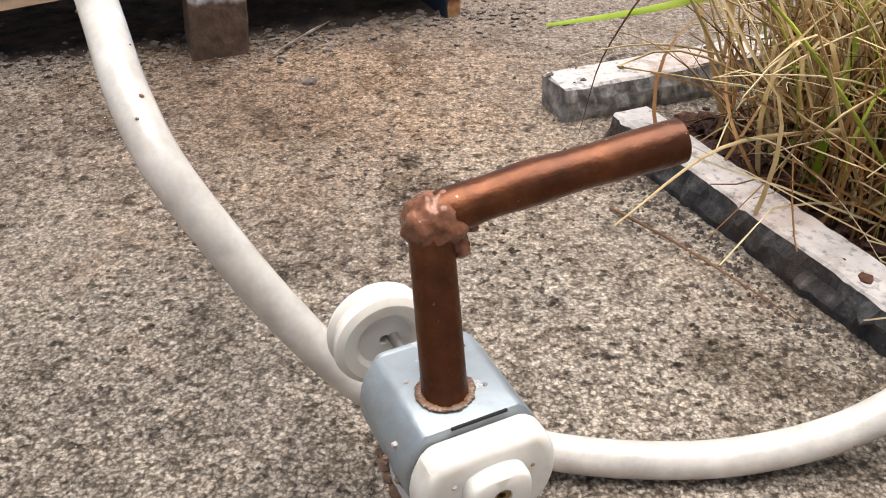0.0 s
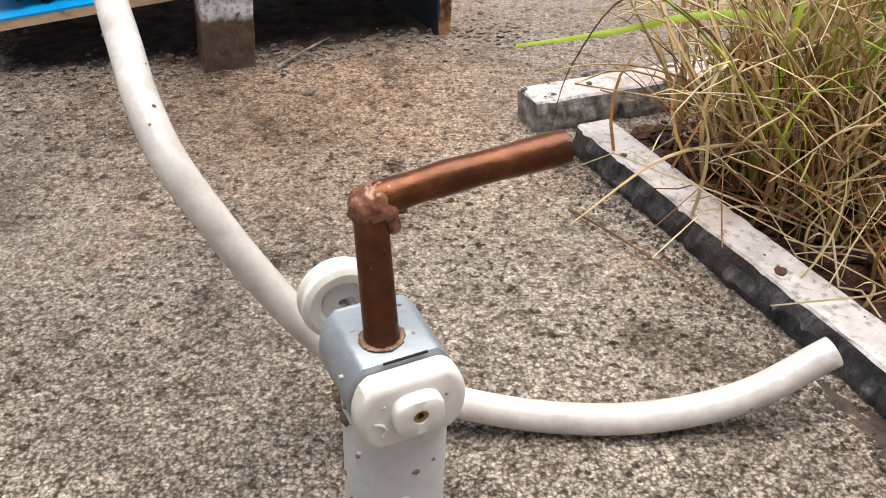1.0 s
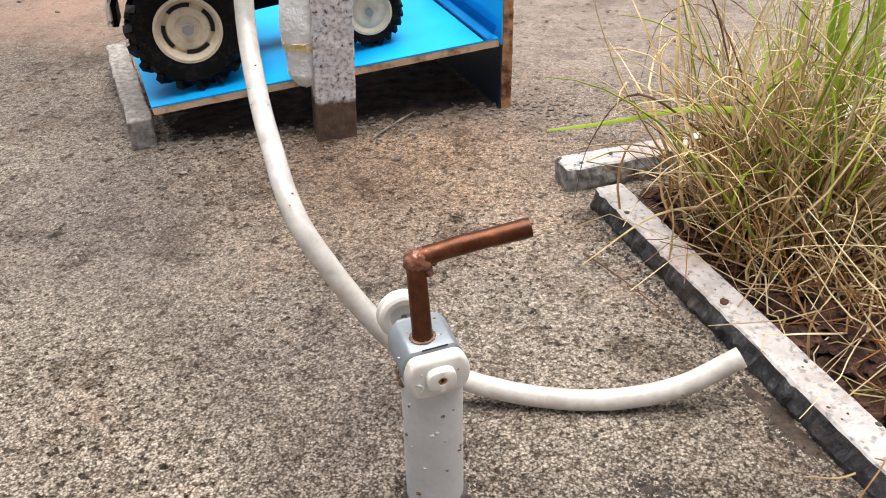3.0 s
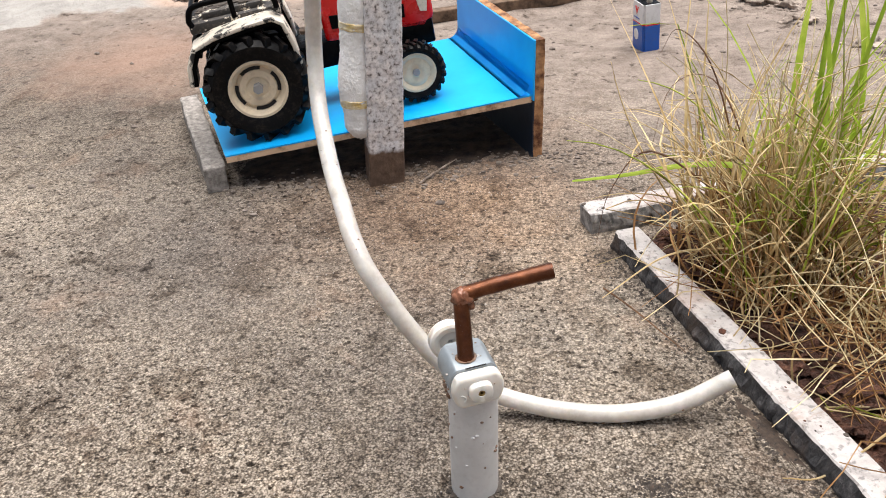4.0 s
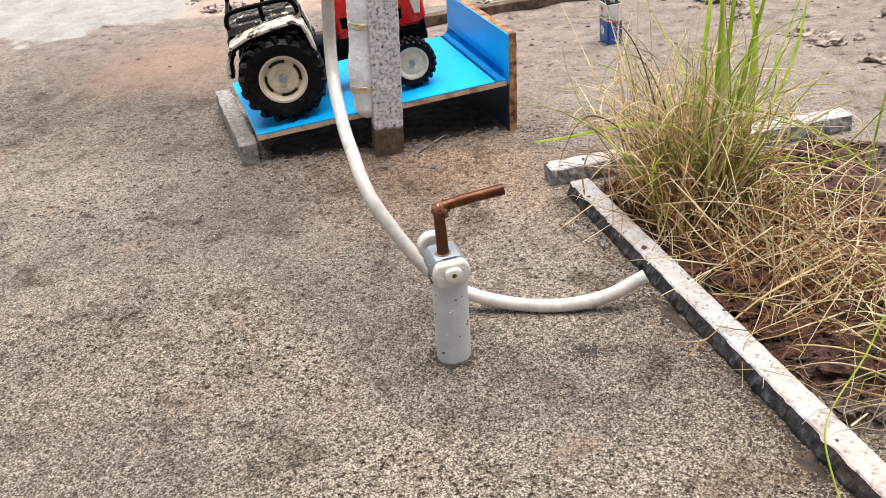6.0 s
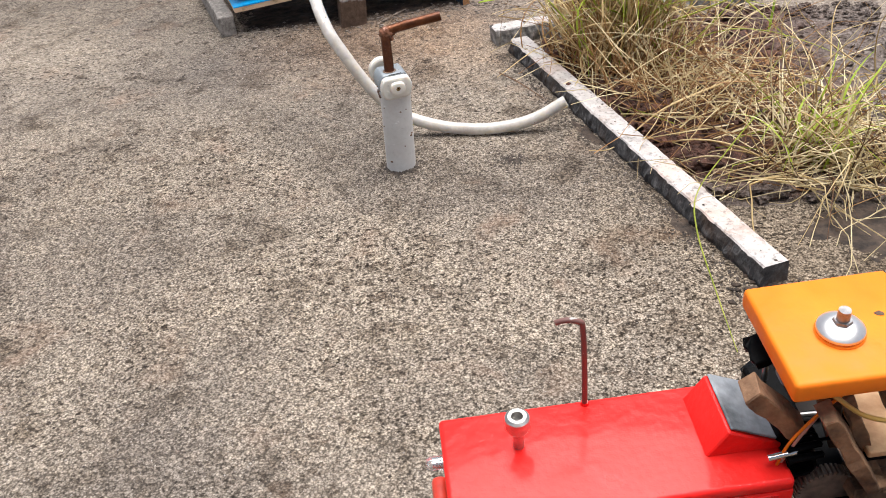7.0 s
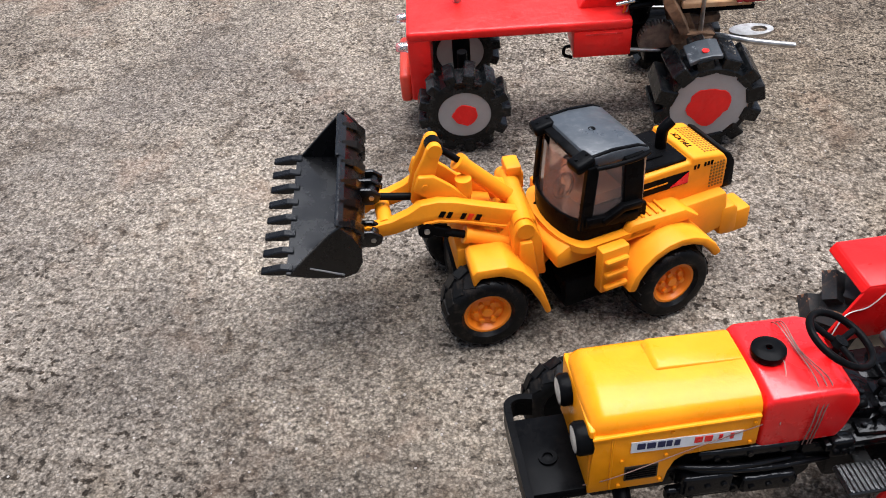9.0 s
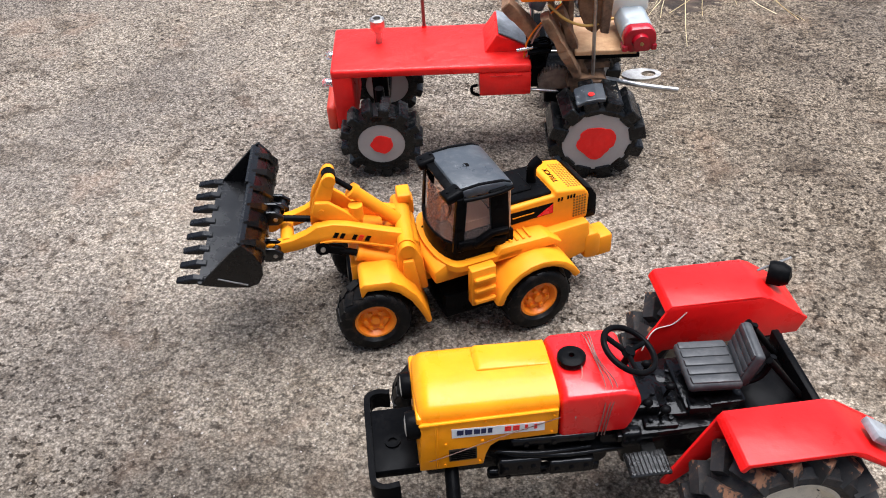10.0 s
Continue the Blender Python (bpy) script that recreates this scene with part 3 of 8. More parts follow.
def ground():
    """One sheet, fine near the toys, coarse to the horizon."""
    bm = B()
    xs = [-40000, -12000, -5000, -3000, -2000, -1500] + list(range(-1200, 720, 15)) + [800, 1000, 1400, 2000, 3000, 5000, 12000, 40000]
    ys = [-40000, -12000, -5000, -3000, -2000, -1200, -900] + list(range(-800, 1500, 15)) + [1700, 2000, 2600, 3600, 5000, 12000, 40000]
    rows = [[bm.verts.new((x, y, relief(x, y) if -1200 < x < 720 and -800 < y < 1500 else 0)) for x in xs] for y in ys]
    for a, b in zip(rows, rows[1:]):
        for i in range(len(xs) - 1):
            bm.faces.new((a[i], a[i + 1], b[i + 1], b[i]))
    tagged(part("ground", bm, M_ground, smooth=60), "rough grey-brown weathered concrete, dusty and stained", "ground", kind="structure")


ground()


BALLS = {}


def ball(sub):
    """Directions and faces of a unit icosphere, made once for each fineness."""
    if sub not in BALLS:
        bm = bmesh.new()
        bmesh.ops.create_icosphere(bm, subdivisions=sub, radius=1.0)
        bm.verts.index_update()
        BALLS[sub] = ([v.co.normalized() for v in bm.verts], [tuple(v.index for v in f.verts) for f in bm.faces])
        bm.free()
    return BALLS[sub]


def lump(bm, x, y, z, r, seed, flat=0.7, sub=2, rough=0.35):
    """An uneven stone or clod."""
    dirs, faces = ball(sub)
    o = Vector((seed * 3.7, seed * 1.3, seed * 0.9))
    a = seed * 2.4
    made = []
    for d in dirs:
        k = 1 + rough * (noise.noise(d * 1.4 + o) + 0.5 * noise.noise(d * 3.3 + o))
        w = d * k * r
        made.append(bm.verts.new((x + (w.x * math.cos(a) - w.y * math.sin(a)) * 1.25, y + w.x * math.sin(a) + w.y * math.cos(a), z + w.z * flat)))
    for f in faces:
        bm.faces.new([made[i] for i in f])


def kerb(a, b, width, top, label, face):
    """A granite strip with a sawn top and rough broken sides."""
    a, b = Vector(a), Vector(b)
    d = b - a
    o = thing("granite_strip", a.x, a.y, 0, math.degrees(math.atan2(d.y, d.x)), label=label, category="kerb", group="granite strips round the bed")
    n = max(8, int(d.length / 2.2))
    bm = B()
    w = 1 if width > 0 else -1
    prof = [(0, -6), (-1.0 * w, 3), (-0.3 * w, top * 0.6), (0.5 * w, top - 0.8), (1.4 * w, top), (width - 1.2 * w, top), (width, top - 1.2), (width, -6)]
    rings = []
    for i in range(n + 1):
        x = d.length * i / n
        ring = []
        for k, (y, z) in enumerate(prof):
            s = (1.2, 1.5, 1.4, 0.75, 0.5, 0.4, 0.5, 0.6)[k]
            q = Vector((x * 0.12 + a.x, k * 0.9, 0.5 + a.y))
            j = (noise.noise(q) + (0.7 if k < 3 else 0.25) * noise.noise(q * 3.1) + max(0, noise.noise(q * 1.7 + Vector((5, 0, 0))) - 0.25) * 3) * s
            ring.append(bm.verts.new((x + (noise.noise(Vector((k * 1.9, i, a.x))) * 1.5 if i in (0, n) else 0), y + j, z - (0.35 * abs(j) if k > 1 else 0))))
        rings.append(ring)
    for p, q in zip(rings, rings[1:]):
        for k in range(len(prof) - 1):
            bm.faces.new((p[k], q[k], q[k + 1], p[k + 1])[::-1])
    bm.faces.new(rings[0][::-1]), bm.faces.new(rings[-1])
    bmesh.ops.recalc_face_normals(bm, faces=bm.faces)
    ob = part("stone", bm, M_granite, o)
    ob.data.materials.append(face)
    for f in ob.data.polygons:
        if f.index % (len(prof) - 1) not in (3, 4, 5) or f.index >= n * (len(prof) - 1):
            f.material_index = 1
    rnd = random.Random(int(d.length))
    for k in range(18):
        bm = B()
        t, r = rnd.random(), 0.4 + 1.5 * rnd.random() ** 3
        lump(bm, d.length * t, width * rnd.uniform(0.12, 0.9), top + r * 0.1, r, k, 0.45, 1, 0.8)
        part("mud_crumb", bm, M_crumb_dark if k % 3 else M_soil, o, "dark earth crumb")
    return o


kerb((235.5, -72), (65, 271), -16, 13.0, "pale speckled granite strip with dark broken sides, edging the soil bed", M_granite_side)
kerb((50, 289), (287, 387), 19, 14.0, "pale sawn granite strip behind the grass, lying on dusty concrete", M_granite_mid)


def bed():
    """Loose red-brown soil between the granite strips."""
    bm = B()
    n = 150
    grid = []
    for i in range(n + 1):
        row = []
        for j in range(n + 1):
            u, v = i / n, j / n
            y = 8 + v * 362
            x0 = 250 - (y + 72) * (171 / 343) - 2 if y < 275 else 60 + (y - 275) * 2.42
            x1 = 372 + 25 * noise.noise(Vector((y * 0.02, 1, 5)))
            x = x0 + u * max(4, x1 - x0)
            top = min(1, 6 * u) * min(1, 5 * (1 - u)) * min(1, 6 * v) * min(1, 6 * (1 - v))
            p = Vector((x * 0.05, y * 0.05, 2.2))
            rise = (5 + 4 * noise.noise(p * 0.4) + 5 * abs(noise.noise(p)) + 3 * noise.noise(p * 3) + 1.6 * noise.noise(p * 7))
            z = -0.5 + top * rise * (1 - 0.55 * max(0, min(1, (x - 235) / 60)))
            row.append(bm.verts.new((x, y, z)))
        grid.append(row)
    for a, b in zip(grid, grid[1:]):
        for j in range(n):
            bm.faces.new((a[j], b[j], b[j + 1], a[j + 1]))
    tagged(part("soil_bed", bm, M_bed, smooth=80), "loose crumbly red-brown soil inside the granite strips", "soil", kind="structure")
    bm = B()
    rnd = random.Random(4)
    for k in range(3400):
        y = rnd.uniform(14, 360)
        x0 = 250 - (y + 72) * (171 / 343) if y < 275 else 60 + (y - 275) * 2.42
        x = rnd.uniform(x0 + 8, 376)
        dry = max(0.35, min(1.0, (310 - x) / 60))
        r = (0.8 + 4.6 * rnd.random() ** 3) * max(dry, 0.6)
        lump(bm, x, y, rnd.uniform(2, 7) * dry, r, k, 0.75, 2 if r > 2 else 1, 1.0)
    tagged(part("soil_clods", bm, M_bed), "crumbly dark brown soil clods lying in the bed", "soil", kind="stuff")


bed()


def grit():
    rnd = random.Random(11)
    for name, m, count, low, high, words in (("sand_grains", M_crumb, 5200, 0.35, 0.95, "pale sand grains strewn over the concrete"), ("dark_crumbs", M_crumb_dark, 3600, 0.4, 1.5, "dark earth crumbs strewn over the concrete")):
        verts, faces = [], []
        for k in range(count):
            u = rnd.random()
            y = -620 + 1000 * u
            x = rnd.uniform(-160, 330) if y < -60 else rnd.uniform(-240, 60 + (270 - min(y, 270)) * 0.5)
            if name == "dark_crumbs" and k % 3:
                near = rnd.random()
                if near < 0.62:
                    f = rnd.random()
                    x, y = 235.5 - 170 * f - abs(rnd.gauss(0, 9)) - 3, -72 + 343 * f - abs(rnd.gauss(0, 5))
                elif near < 0.74:
                    x, y = rnd.gauss(244, 9), rnd.gauss(-84, 9)
                elif near < 0.86:
                    x, y = rnd.gauss(14, 13), rnd.gauss(58, 9)
                else:
                    x, y = rnd.gauss(88, 6), rnd.gauss(73, 4)
            r = low + (high - low) * rnd.random() ** 2.5
            base, z = len(verts), relief(x, y) + r * 0.25
            spin_ = rnd.uniform(0, 6.28)
            for a in range(4):
                q = spin_ + a * 1.57
                verts.append((MM * (x + r * rnd.uniform(0.7, 1.2) * math.cos(q)), MM * (y + r * rnd.uniform(0.7, 1.2) * math.sin(q)), MM * (z - r * 0.4)))
            verts.append((MM * (x + 0.2 * r), MM * y, MM * (z + r * rnd.uniform(0.4, 0.8))))
            faces += [(base + a, base + (a + 1) % 4, base + 4) for a in range(4)]
        me = bpy.data.meshes.new(name)
        me.from_pydata(verts, [], faces)
        me.materials.append(m)
        tagged(new(name, me), words, "grit", kind="stuff")


grit()


def pebbles():
    """Small stones and hard crumbs strewn over the far concrete."""
    rnd = random.Random(31)
    bm = B()
    for k in range(260):
        y = rnd.uniform(300, 900)
        x = rnd.uniform(-520, 420)
        if -330 < x < 40 and 330 < y < 560 or 60 < x < 300 and y < 390:
            continue
        r = 0.7 + 2.4 * rnd.random() ** 3
        lump(bm, x, y, relief(x, y) + r * 0.2, r, k, 0.7, 1, 0.5)
    tagged(part("pebbles", bm, M_pebble), "small brown pebbles and crumbs strewn over dusty concrete", "pebble", kind="stuff")


pebbles()

# ---- far edge: batten, stones, twig, wire ring, battery ----
o = thing("wooden_batten", -23, 805, 0, 22.9, label="weathered brown wooden batten lying on dusty ground", category="batten")
bm = B()
box(bm, 420, 15, 13, T(-70, 8, 6), 1.2)
for v in bm.verts:
    v.co.y += 1.5 * noise.noise(Vector((v.co.x * 0.02, 0, 0)))
part("timber", bm, M_bark, o)
for k, (x, y, r) in enumerate([(-88, 857, 11), (-120, 849, 7), (-14, 884, 13), (10, 912, 16), (39, 915, 12), (203, 794, 18), (228, 769, 12), (232, 718, 12), (-654, 1142, 20), (-597, 1068, 24), (-504, 888, 12), (283, 650, 12), (306, 616, 15), (301, 958, 16), (366, 980, 25), (-218, 863, 10), (-470, 905, 9), (150, 905, 10), (120, 930, 12), (345, 560, 12), (-700, 1010, 15), (-300, 900, 12), (390, 690, 16), (420, 620, 12), (-560, 962, 12), (-577, 1012, 16), (-592, 1092, 18), (-545, 930, 9), (-612, 1152, 20), (-532, 948, 8), (-470, 895, 11), (70, 905, 9), (95, 880, 7)]):
    bm = B()
    lump(bm, 0, 0, r * 0.1, r * 0.82, k + 3, 0.6, 4, 0.75)
    for v in bm.verts:
        d = v.co * (7.0 / r)
        v.co += v.co.normalized() * r * (0.16 * noise.noise(d * 0.5) + 0.1 * noise.noise(d * 1.1) + 0.06 * noise.noise(d * 2.3))
    o = part("field_stone", bm, M_rock, smooth=70)
    o.location = (x * MM, y * MM, relief(x, y) * MM)
    tagged(o, "rough brownish field stone half sunk in dusty soil", "stone", "stones along the soil edge")
    rnd = random.Random(k)
    bm = B()
    for i in range(24):
        a, q = rnd.uniform(0, 6.28), r * rnd.uniform(0.7, 2.6)
        px_, py_ = x + q * math.cos(a), y + q * math.sin(a) * 0.8
        lump(bm, px_, py_, relief(px_, py_), r * (0.05 + 0.26 * rnd.random() ** 2.5), i, 0.8, 1, 0.8)
    tagged(part("soil_crumbs", bm, M_rock), "brown earth crumbs lying round a field stone", "soil", kind="stuff")
bm = B()
tube(bm, smooth_path([(-76, 356, 1.5), (-68, 372, 2.4), (-62, 385, 2.0), (-56, 397, 1.6)], 4), [0.55 + 0.2 * math.sin(k) for k in range(13)], 6)
tagged(part("dry_twig", bm, M_rock), "short pale brown dry twig lying on concrete", "twig")
bm = B()
tube(bm, smooth_path([(362 + (18 + 3 * math.sin(3 * a)) * math.cos(a), 512 + 22 * math.sin(a), 4 + 3 * math.sin(2 * a)) for a in [0.45 * k for k in range(15)]], 5), 1.2, 8)
tagged(part("wire_loop", bm, M_pink), "pinkish red wire bent into a loose loop on dirt", "wire")


def battery():
    o = thing("square_battery", 83.6, 650.6, relief(83, 650) - 0.5, 23, label="blue and white nine-volt block battery standing upright", category="battery")
    M_bb = worn_paint("blue_wrap", (0.008, 0.09, 0.42), (0.1, 0.2, 0.4), 0.35, 0.78)
    M_bw = worn_paint("white_wrap", (0.72, 0.72, 0.72), (0.4, 0.4, 0.4), 0.35, 0.78)
    for name, z0, z1, m in (("lower_wrap", 0, 26, M_bb), ("band", 26, 27.2, M_red_toy), ("upper_wrap", 27.2, 45.5, M_bw)):
        bm = B()
        box(bm, 17.5, 26.5, z1 - z0, T(0, 0, (z0 + z1) / 2))
        bmesh.ops.bevel(bm, geom=[e for e in bm.edges if abs(e.verts[0].co.z - e.verts[1].co.z) > 0.5], offset=2.2, segments=3, affect="EDGES")
        part(name, bm, m, o, smooth=40)
    bm = B()
    box(bm, 15.5, 24, 0.8, T(0, 0, 45.9), 0.3)
    part("top_plate", bm, M_black, o)
    for y, r in ((-6.3, 2.9), (6.3, 3.6)):
        bm = B()
        cyl(bm, r, r * 0.9, 2.6, T(0, y, 47.4), 12)
        part("terminal", bm, M_steel, o)
    bm = B()
    cyl(bm, 5.2, 5.2, 0.3, T(-8.85, 3, 15, 0, 90), 20)
    part("round_mark", bm, M_bw, o)
    bm = B()
    prism(bm, [(-4, 3.5), (0, -4), (4, 3.5), (1.8, 3.5), (0, 0.5), (-1.8, 3.5)], 0.3, T(-8.9, 2, 38, 0, 0, 90))
    part("red_mark", bm, M_red_toy, o)
    bm = B()
    box(bm, 0.3, 12, 1.2, T(-8.9, 2, 31))
    part("print_bar", bm, M_bb, o)


battery()

# ---- the stand pipe with its little motor, copper outlet and hose ----
def pump():
    o = thing("model_water_pump", 10.9, 66.4, 0, label="small motor on a grey-white plastic stub pipe with bent copper outlet", category="pump")
    w = o.matrix_world.inverted()

    def here(p):
        return Vector(p) - Vector((10.9, 66.4, 0))

    axis = [here((10.9, 66.6, -4)), here((12.7, 65.6, 28)), here((14.4, 65.0, 58))]
    bm = B()
    pts = smooth_path(axis, 6)
    tube(bm, pts, [10.2 + (0.35 if k == len(pts) - 1 else 0) for k in range(len(pts))], 40, inner=8.4)
    part("stub_pipe", bm, M_pvc, o, smooth=50)
    rnd = random.Random(3)
    for k in range(17):
        a, z = rnd.uniform(-2.9, 0.2), rnd.uniform(6, 46)
        c = axis[0].lerp(axis[2], (z + 4) / 58) + Vector((math.cos(a), math.sin(a), 0)) * 10.1
        bm = B()
        lump(bm, c.x, c.y, c.z, rnd.uniform(0.35, 0.95), k, 0.8, 1, 0.5)
        part("dried_drip", bm, M_glue if k % 3 else M_pvc, o)
    bm = B()
    for k in range(26):
        a = k * 0.2417
        lump(bm, 10.4 * math.cos(a), 10.4 * math.sin(a), 0.3, rnd.uniform(0.8, 2.0), k, 0.5, 1, 0.5)
    part("dirt_ring", bm, M_crumb_dark, o)

    motor = thing("motor", label="small flat-sided electric motor with dull zinc can")
    motor.parent = o
    c = here((16.6, 59.3, 63.3))
    motor.matrix_world = o.matrix_world @ pose(c.x * MM, c.y * MM, c.z * MM, 0, 0, 27)

    def section(r, h, n=9):
        a0 = math.asin(h / r)
        right = [(r * math.cos(a), r * math.sin(a)) for a in [-a0 + 2 * a0 * k / n for k in range(n + 1)]]
        left = [(-x, -z) for x, z in right]
        return right + left

    bm = B()
    prism(bm, section(10.5, 7.6), 18, T(0, 9, 0), 0.7, 2)
    part("can", bm, M_can, motor, smooth=35)
    bm = B()
    prism(bm, section(9.2, 6.8), 1.8, T(0, 18.9, 0), 0.6, 2)
    cyl(bm, 3.4, 3.2, 3, T(0, 21, 0, 90), 20)
    part("can_end", bm, M_can, motor, smooth=35)
    bm = B()
    cyl(bm, 1.0, 1.0, 14, T(0, 26, 0, 90), 14)
    part("shaft", bm, M_steel, motor, smooth=40)
    bm = B()
    spin(bm, [(0.9, 29.6), (4.6, 29.6), (5.4, 28.7), (7.4, 28.5), (8.6, 29.2), (8.8, 30), (8.0, 30.8), (8.0, 32.2), (8.8, 33), (8.6, 33.8), (7.4, 34.5), (0.9, 34.5)], 40, T(-1.5, 0, 0))
    part("pulley", bm, M_nylon, motor, "round white nylon pulley", smooth=35)
    bm = B()
    prism(bm, section(10.6, 7.5), 5.4, T(0, -2.9, -0.35), 2.3, 5)
    part("end_cap", bm, M_nylon, motor, "milky white plastic end cap", smooth=40)
    bm = B()
    box(bm, 8.5, 0.35, 0.4, T(0.8, -0.2, 7.5))
    part("cap_slot", bm, M_hole, motor, "dark slot between can and cap")
    bm = B()
    square = [(0.3 + 4.9 * math.copysign(abs(math.cos(a)) ** 0.72, math.cos(a)), 4.3 * math.copysign(abs(math.sin(a)) ** 0.72, math.sin(a))) for a in [2 * math.pi * (k + 0.5) / 40 for k in range(40)]]
    loops = []
    for y, k in ((-5.0, 1.0), (-7.2, 0.98), (-7.8, 0.94), (-8.1, 0.86), (-8.1, 0.3), (-6.6, 0.28)):
        loops.append([bm.verts.new((0.3 + (x - 0.3) * k if k > 0.5 else 0.3 + 1.5 * math.cos(2 * math.pi * (i + 0.5) / 40), y, z * k if k > 0.5 else 0.1 + 1.5 * math.sin(2 * math.pi * (i + 0.5) / 40))) for i, (x, z) in enumerate(square)])
    for p, q in zip(loops, loops[1:]):
        for k in range(40):
            bm.faces.new((p[k], p[(k + 1) % 40], q[(k + 1) % 40], q[k]))
    bmesh.ops.recalc_face_normals(bm, faces=bm.faces)
    part("boss", bm, M_nylon, motor, smooth=40)
    bm = B()
    tube(bm, smooth_path([(-8.6, -5.1, -0.6), (-6.4, -5.7, -1.2), (-5.6, -5.8, -2.6), (-6.2, -5.7, -4.0)], 5), 0.35, 8)
    part("moulded_lip", bm, M_nylon, motor, smooth=60)
    bm = B()
    spin(bm, [(0.5, -6.4), (0.7, -7.7), (1.45, -7.7), (1.5, -6.4)], 20, T(0.3, 0, 0.1))
    part("bush", bm, M_brass, motor, "dull brass bush", smooth=40)
    bm = B()
    cyl(bm, 1.5, 1.5, 0.3, T(0.3, -6.5, 0.1, 90), 20)
    part("hole", bm, M_hole, motor)
    bm = B()
    rnd2 = random.Random(8)
    for k in range(24):
        a = k / 24 * 6.283
        lump(bm, 9.3 * math.cos(a), 8 + 8.6 * math.sin(a), -7.4 + 0.8 * math.sin(3 * a), rnd2.uniform(1.2, 2.2), k, 0.8, 1, 0.4)
    part("glue_bead", bm, M_glue, motor, "brown glue bead between can and pipe", smooth=80)
    for k in range(12):
        bm = B()
        side = k % 3
        if side == 0:
            lump(bm, rnd2.uniform(-6, 6), rnd2.uniform(1, 17), 7.6, rnd2.uniform(0.25, 0.7), k, 0.5, 1, 0.5)
        elif side == 1:
            a = rnd2.uniform(2.6, 3.6)
            lump(bm, 10.5 * math.cos(a), rnd2.uniform(2, 16), 10.5 * math.sin(a), rnd2.uniform(0.3, 0.8), k, 0.9, 1, 0.5)
        else:
            lump(bm, rnd2.uniform(-7, 7), -5.6, rnd2.uniform(-5, 6), rnd2.uniform(0.2, 0.4), k, 0.8, 1, 0.5)
        part("speck", bm, M_glue if k % 2 else M_crumb, motor)

    base, elbow, tip = here((12.6, 64.6, 69.5)), here((10.6, 73.6, 94.4)), here((45.6, 86.2, 99.2))
    pipe = thing("copper_outlet", label="tarnished brown copper tube with a glued elbow")
    pipe.parent = o
    bm = B()
    up = [base.lerp(elbow, k / 10) for k in range(11)]
    tube(bm, up, [3.6 if k == 0 else 3.3 - 0.15 * (k / 10) for k in range(11)], 28)
    part("riser", bm, M_cu, pipe, smooth=60)
    bm = B()
    mid = elbow.lerp(tip, 0.4) + Vector((0, 0, 0.5))
    out = smooth_path([elbow.lerp(tip, 0.04), mid, tip], 9)
    tube(bm, out, [3.15 + 0.12 * math.sin(k * 0.9) + (0.15 if k > 16 else 0) for k in range(len(out))], 28, inner=2.4)
    part("spout", bm, M_cu, pipe, smooth=60)
    bm = B()
    g = bmesh.ops.create_icosphere(bm, subdivisions=4, radius=1)["verts"]
    d = (tip - elbow).normalized()
    u = (elbow - base).normalized()
    for v in g:
        n = v.co.normalized()
        k = 4.0 + 1.7 * max(0, n.dot(d)) ** 2 + 0.8 * max(0, -n.dot(u)) ** 2 - 0.35 * max(0, n.dot(u))
        k += 0.75 * noise.noise(n * 2.2) + 0.28 * noise.noise(n * 4.6 + Vector((3, 1, 2)))
        v.co = elbow + n * k + Vector((0.2, 0, -0.4))
    part("glued_joint", bm, M_solder, pipe, "lumpy glossy glued joint", smooth=80)
    for k, (s, r) in enumerate(((0.1, 1.5), (0.15, 1.0))):
        q = elbow.lerp(tip, s) - u * (2.6 + (2.2 if k == 0 else 0))
        bm = B()
        lump(bm, q.x, q.y, q.z, r, k, 1.3, 3, 0.35)
        part("glue_drop", bm, M_solder, pipe, smooth=80)
    bm = B()
    for k in range(40):
        a = k / 40 * 6.283
        lump(bm, base.x + 3.7 * math.cos(a), base.y + 3.7 * math.sin(a), base.z + 1.7, rnd.uniform(0.4, 0.65), k, 0.4, 2, 0.5)
    part("glue_ring", bm, M_glue, pipe, smooth=80)


pump()

HOSE = [(-20.5, 96.5, 313), (-46, 148, 263.5), (-65.6, 185.7, 222.5), (-78.8, 208.2, 189), (-85.7, 217.7, 161.6), (-87.6, 216, 139.5), (-84.9, 205, 122.5), (-78, 187.6, 109.6), (-69, 167, 100.6),
        (-59, 146.6, 94), (-50.6, 130, 87), (-42.6, 119.7, 77), (-33, 115.4, 62.8), (-22.6, 114.4, 45.7), (-10.5, 114.3, 29), (5, 114.2, 16.3), (25, 113.9, 8.6), (48.5, 113.4, 4.8), (74, 114.3, 4.8), (99, 118.4, 9.2), (122, 125.4, 19.5)]
bm = B()
tube(bm, smooth_path(HOSE, 8), 4.3, 24, inner=3.0)
o = thing("plastic_hose", label="milky white plastic hose hanging down and curling over concrete", category="hose")
part("tubing", bm, M_hose, o, smooth=60)
rnd = random.Random(21)
path = smooth_path(HOSE, 8)
for k in range(34):
    i = rnd.randrange(40, len(path) - 2)
    a = rnd.uniform(0, 6.28)
    t = (path[i + 1] - path[i]).normalized()
    s = t.orthogonal().normalized()
    q = path[i] + 4.25 * (math.cos(a) * s + math.sin(a) * t.cross(s))
    bm = B()
    lump(bm, q.x, q.y, q.z, rnd.uniform(0.2, 0.75), k, 0.8, 1, 0.6)
    part("mud_speck", bm, M_glue, o)

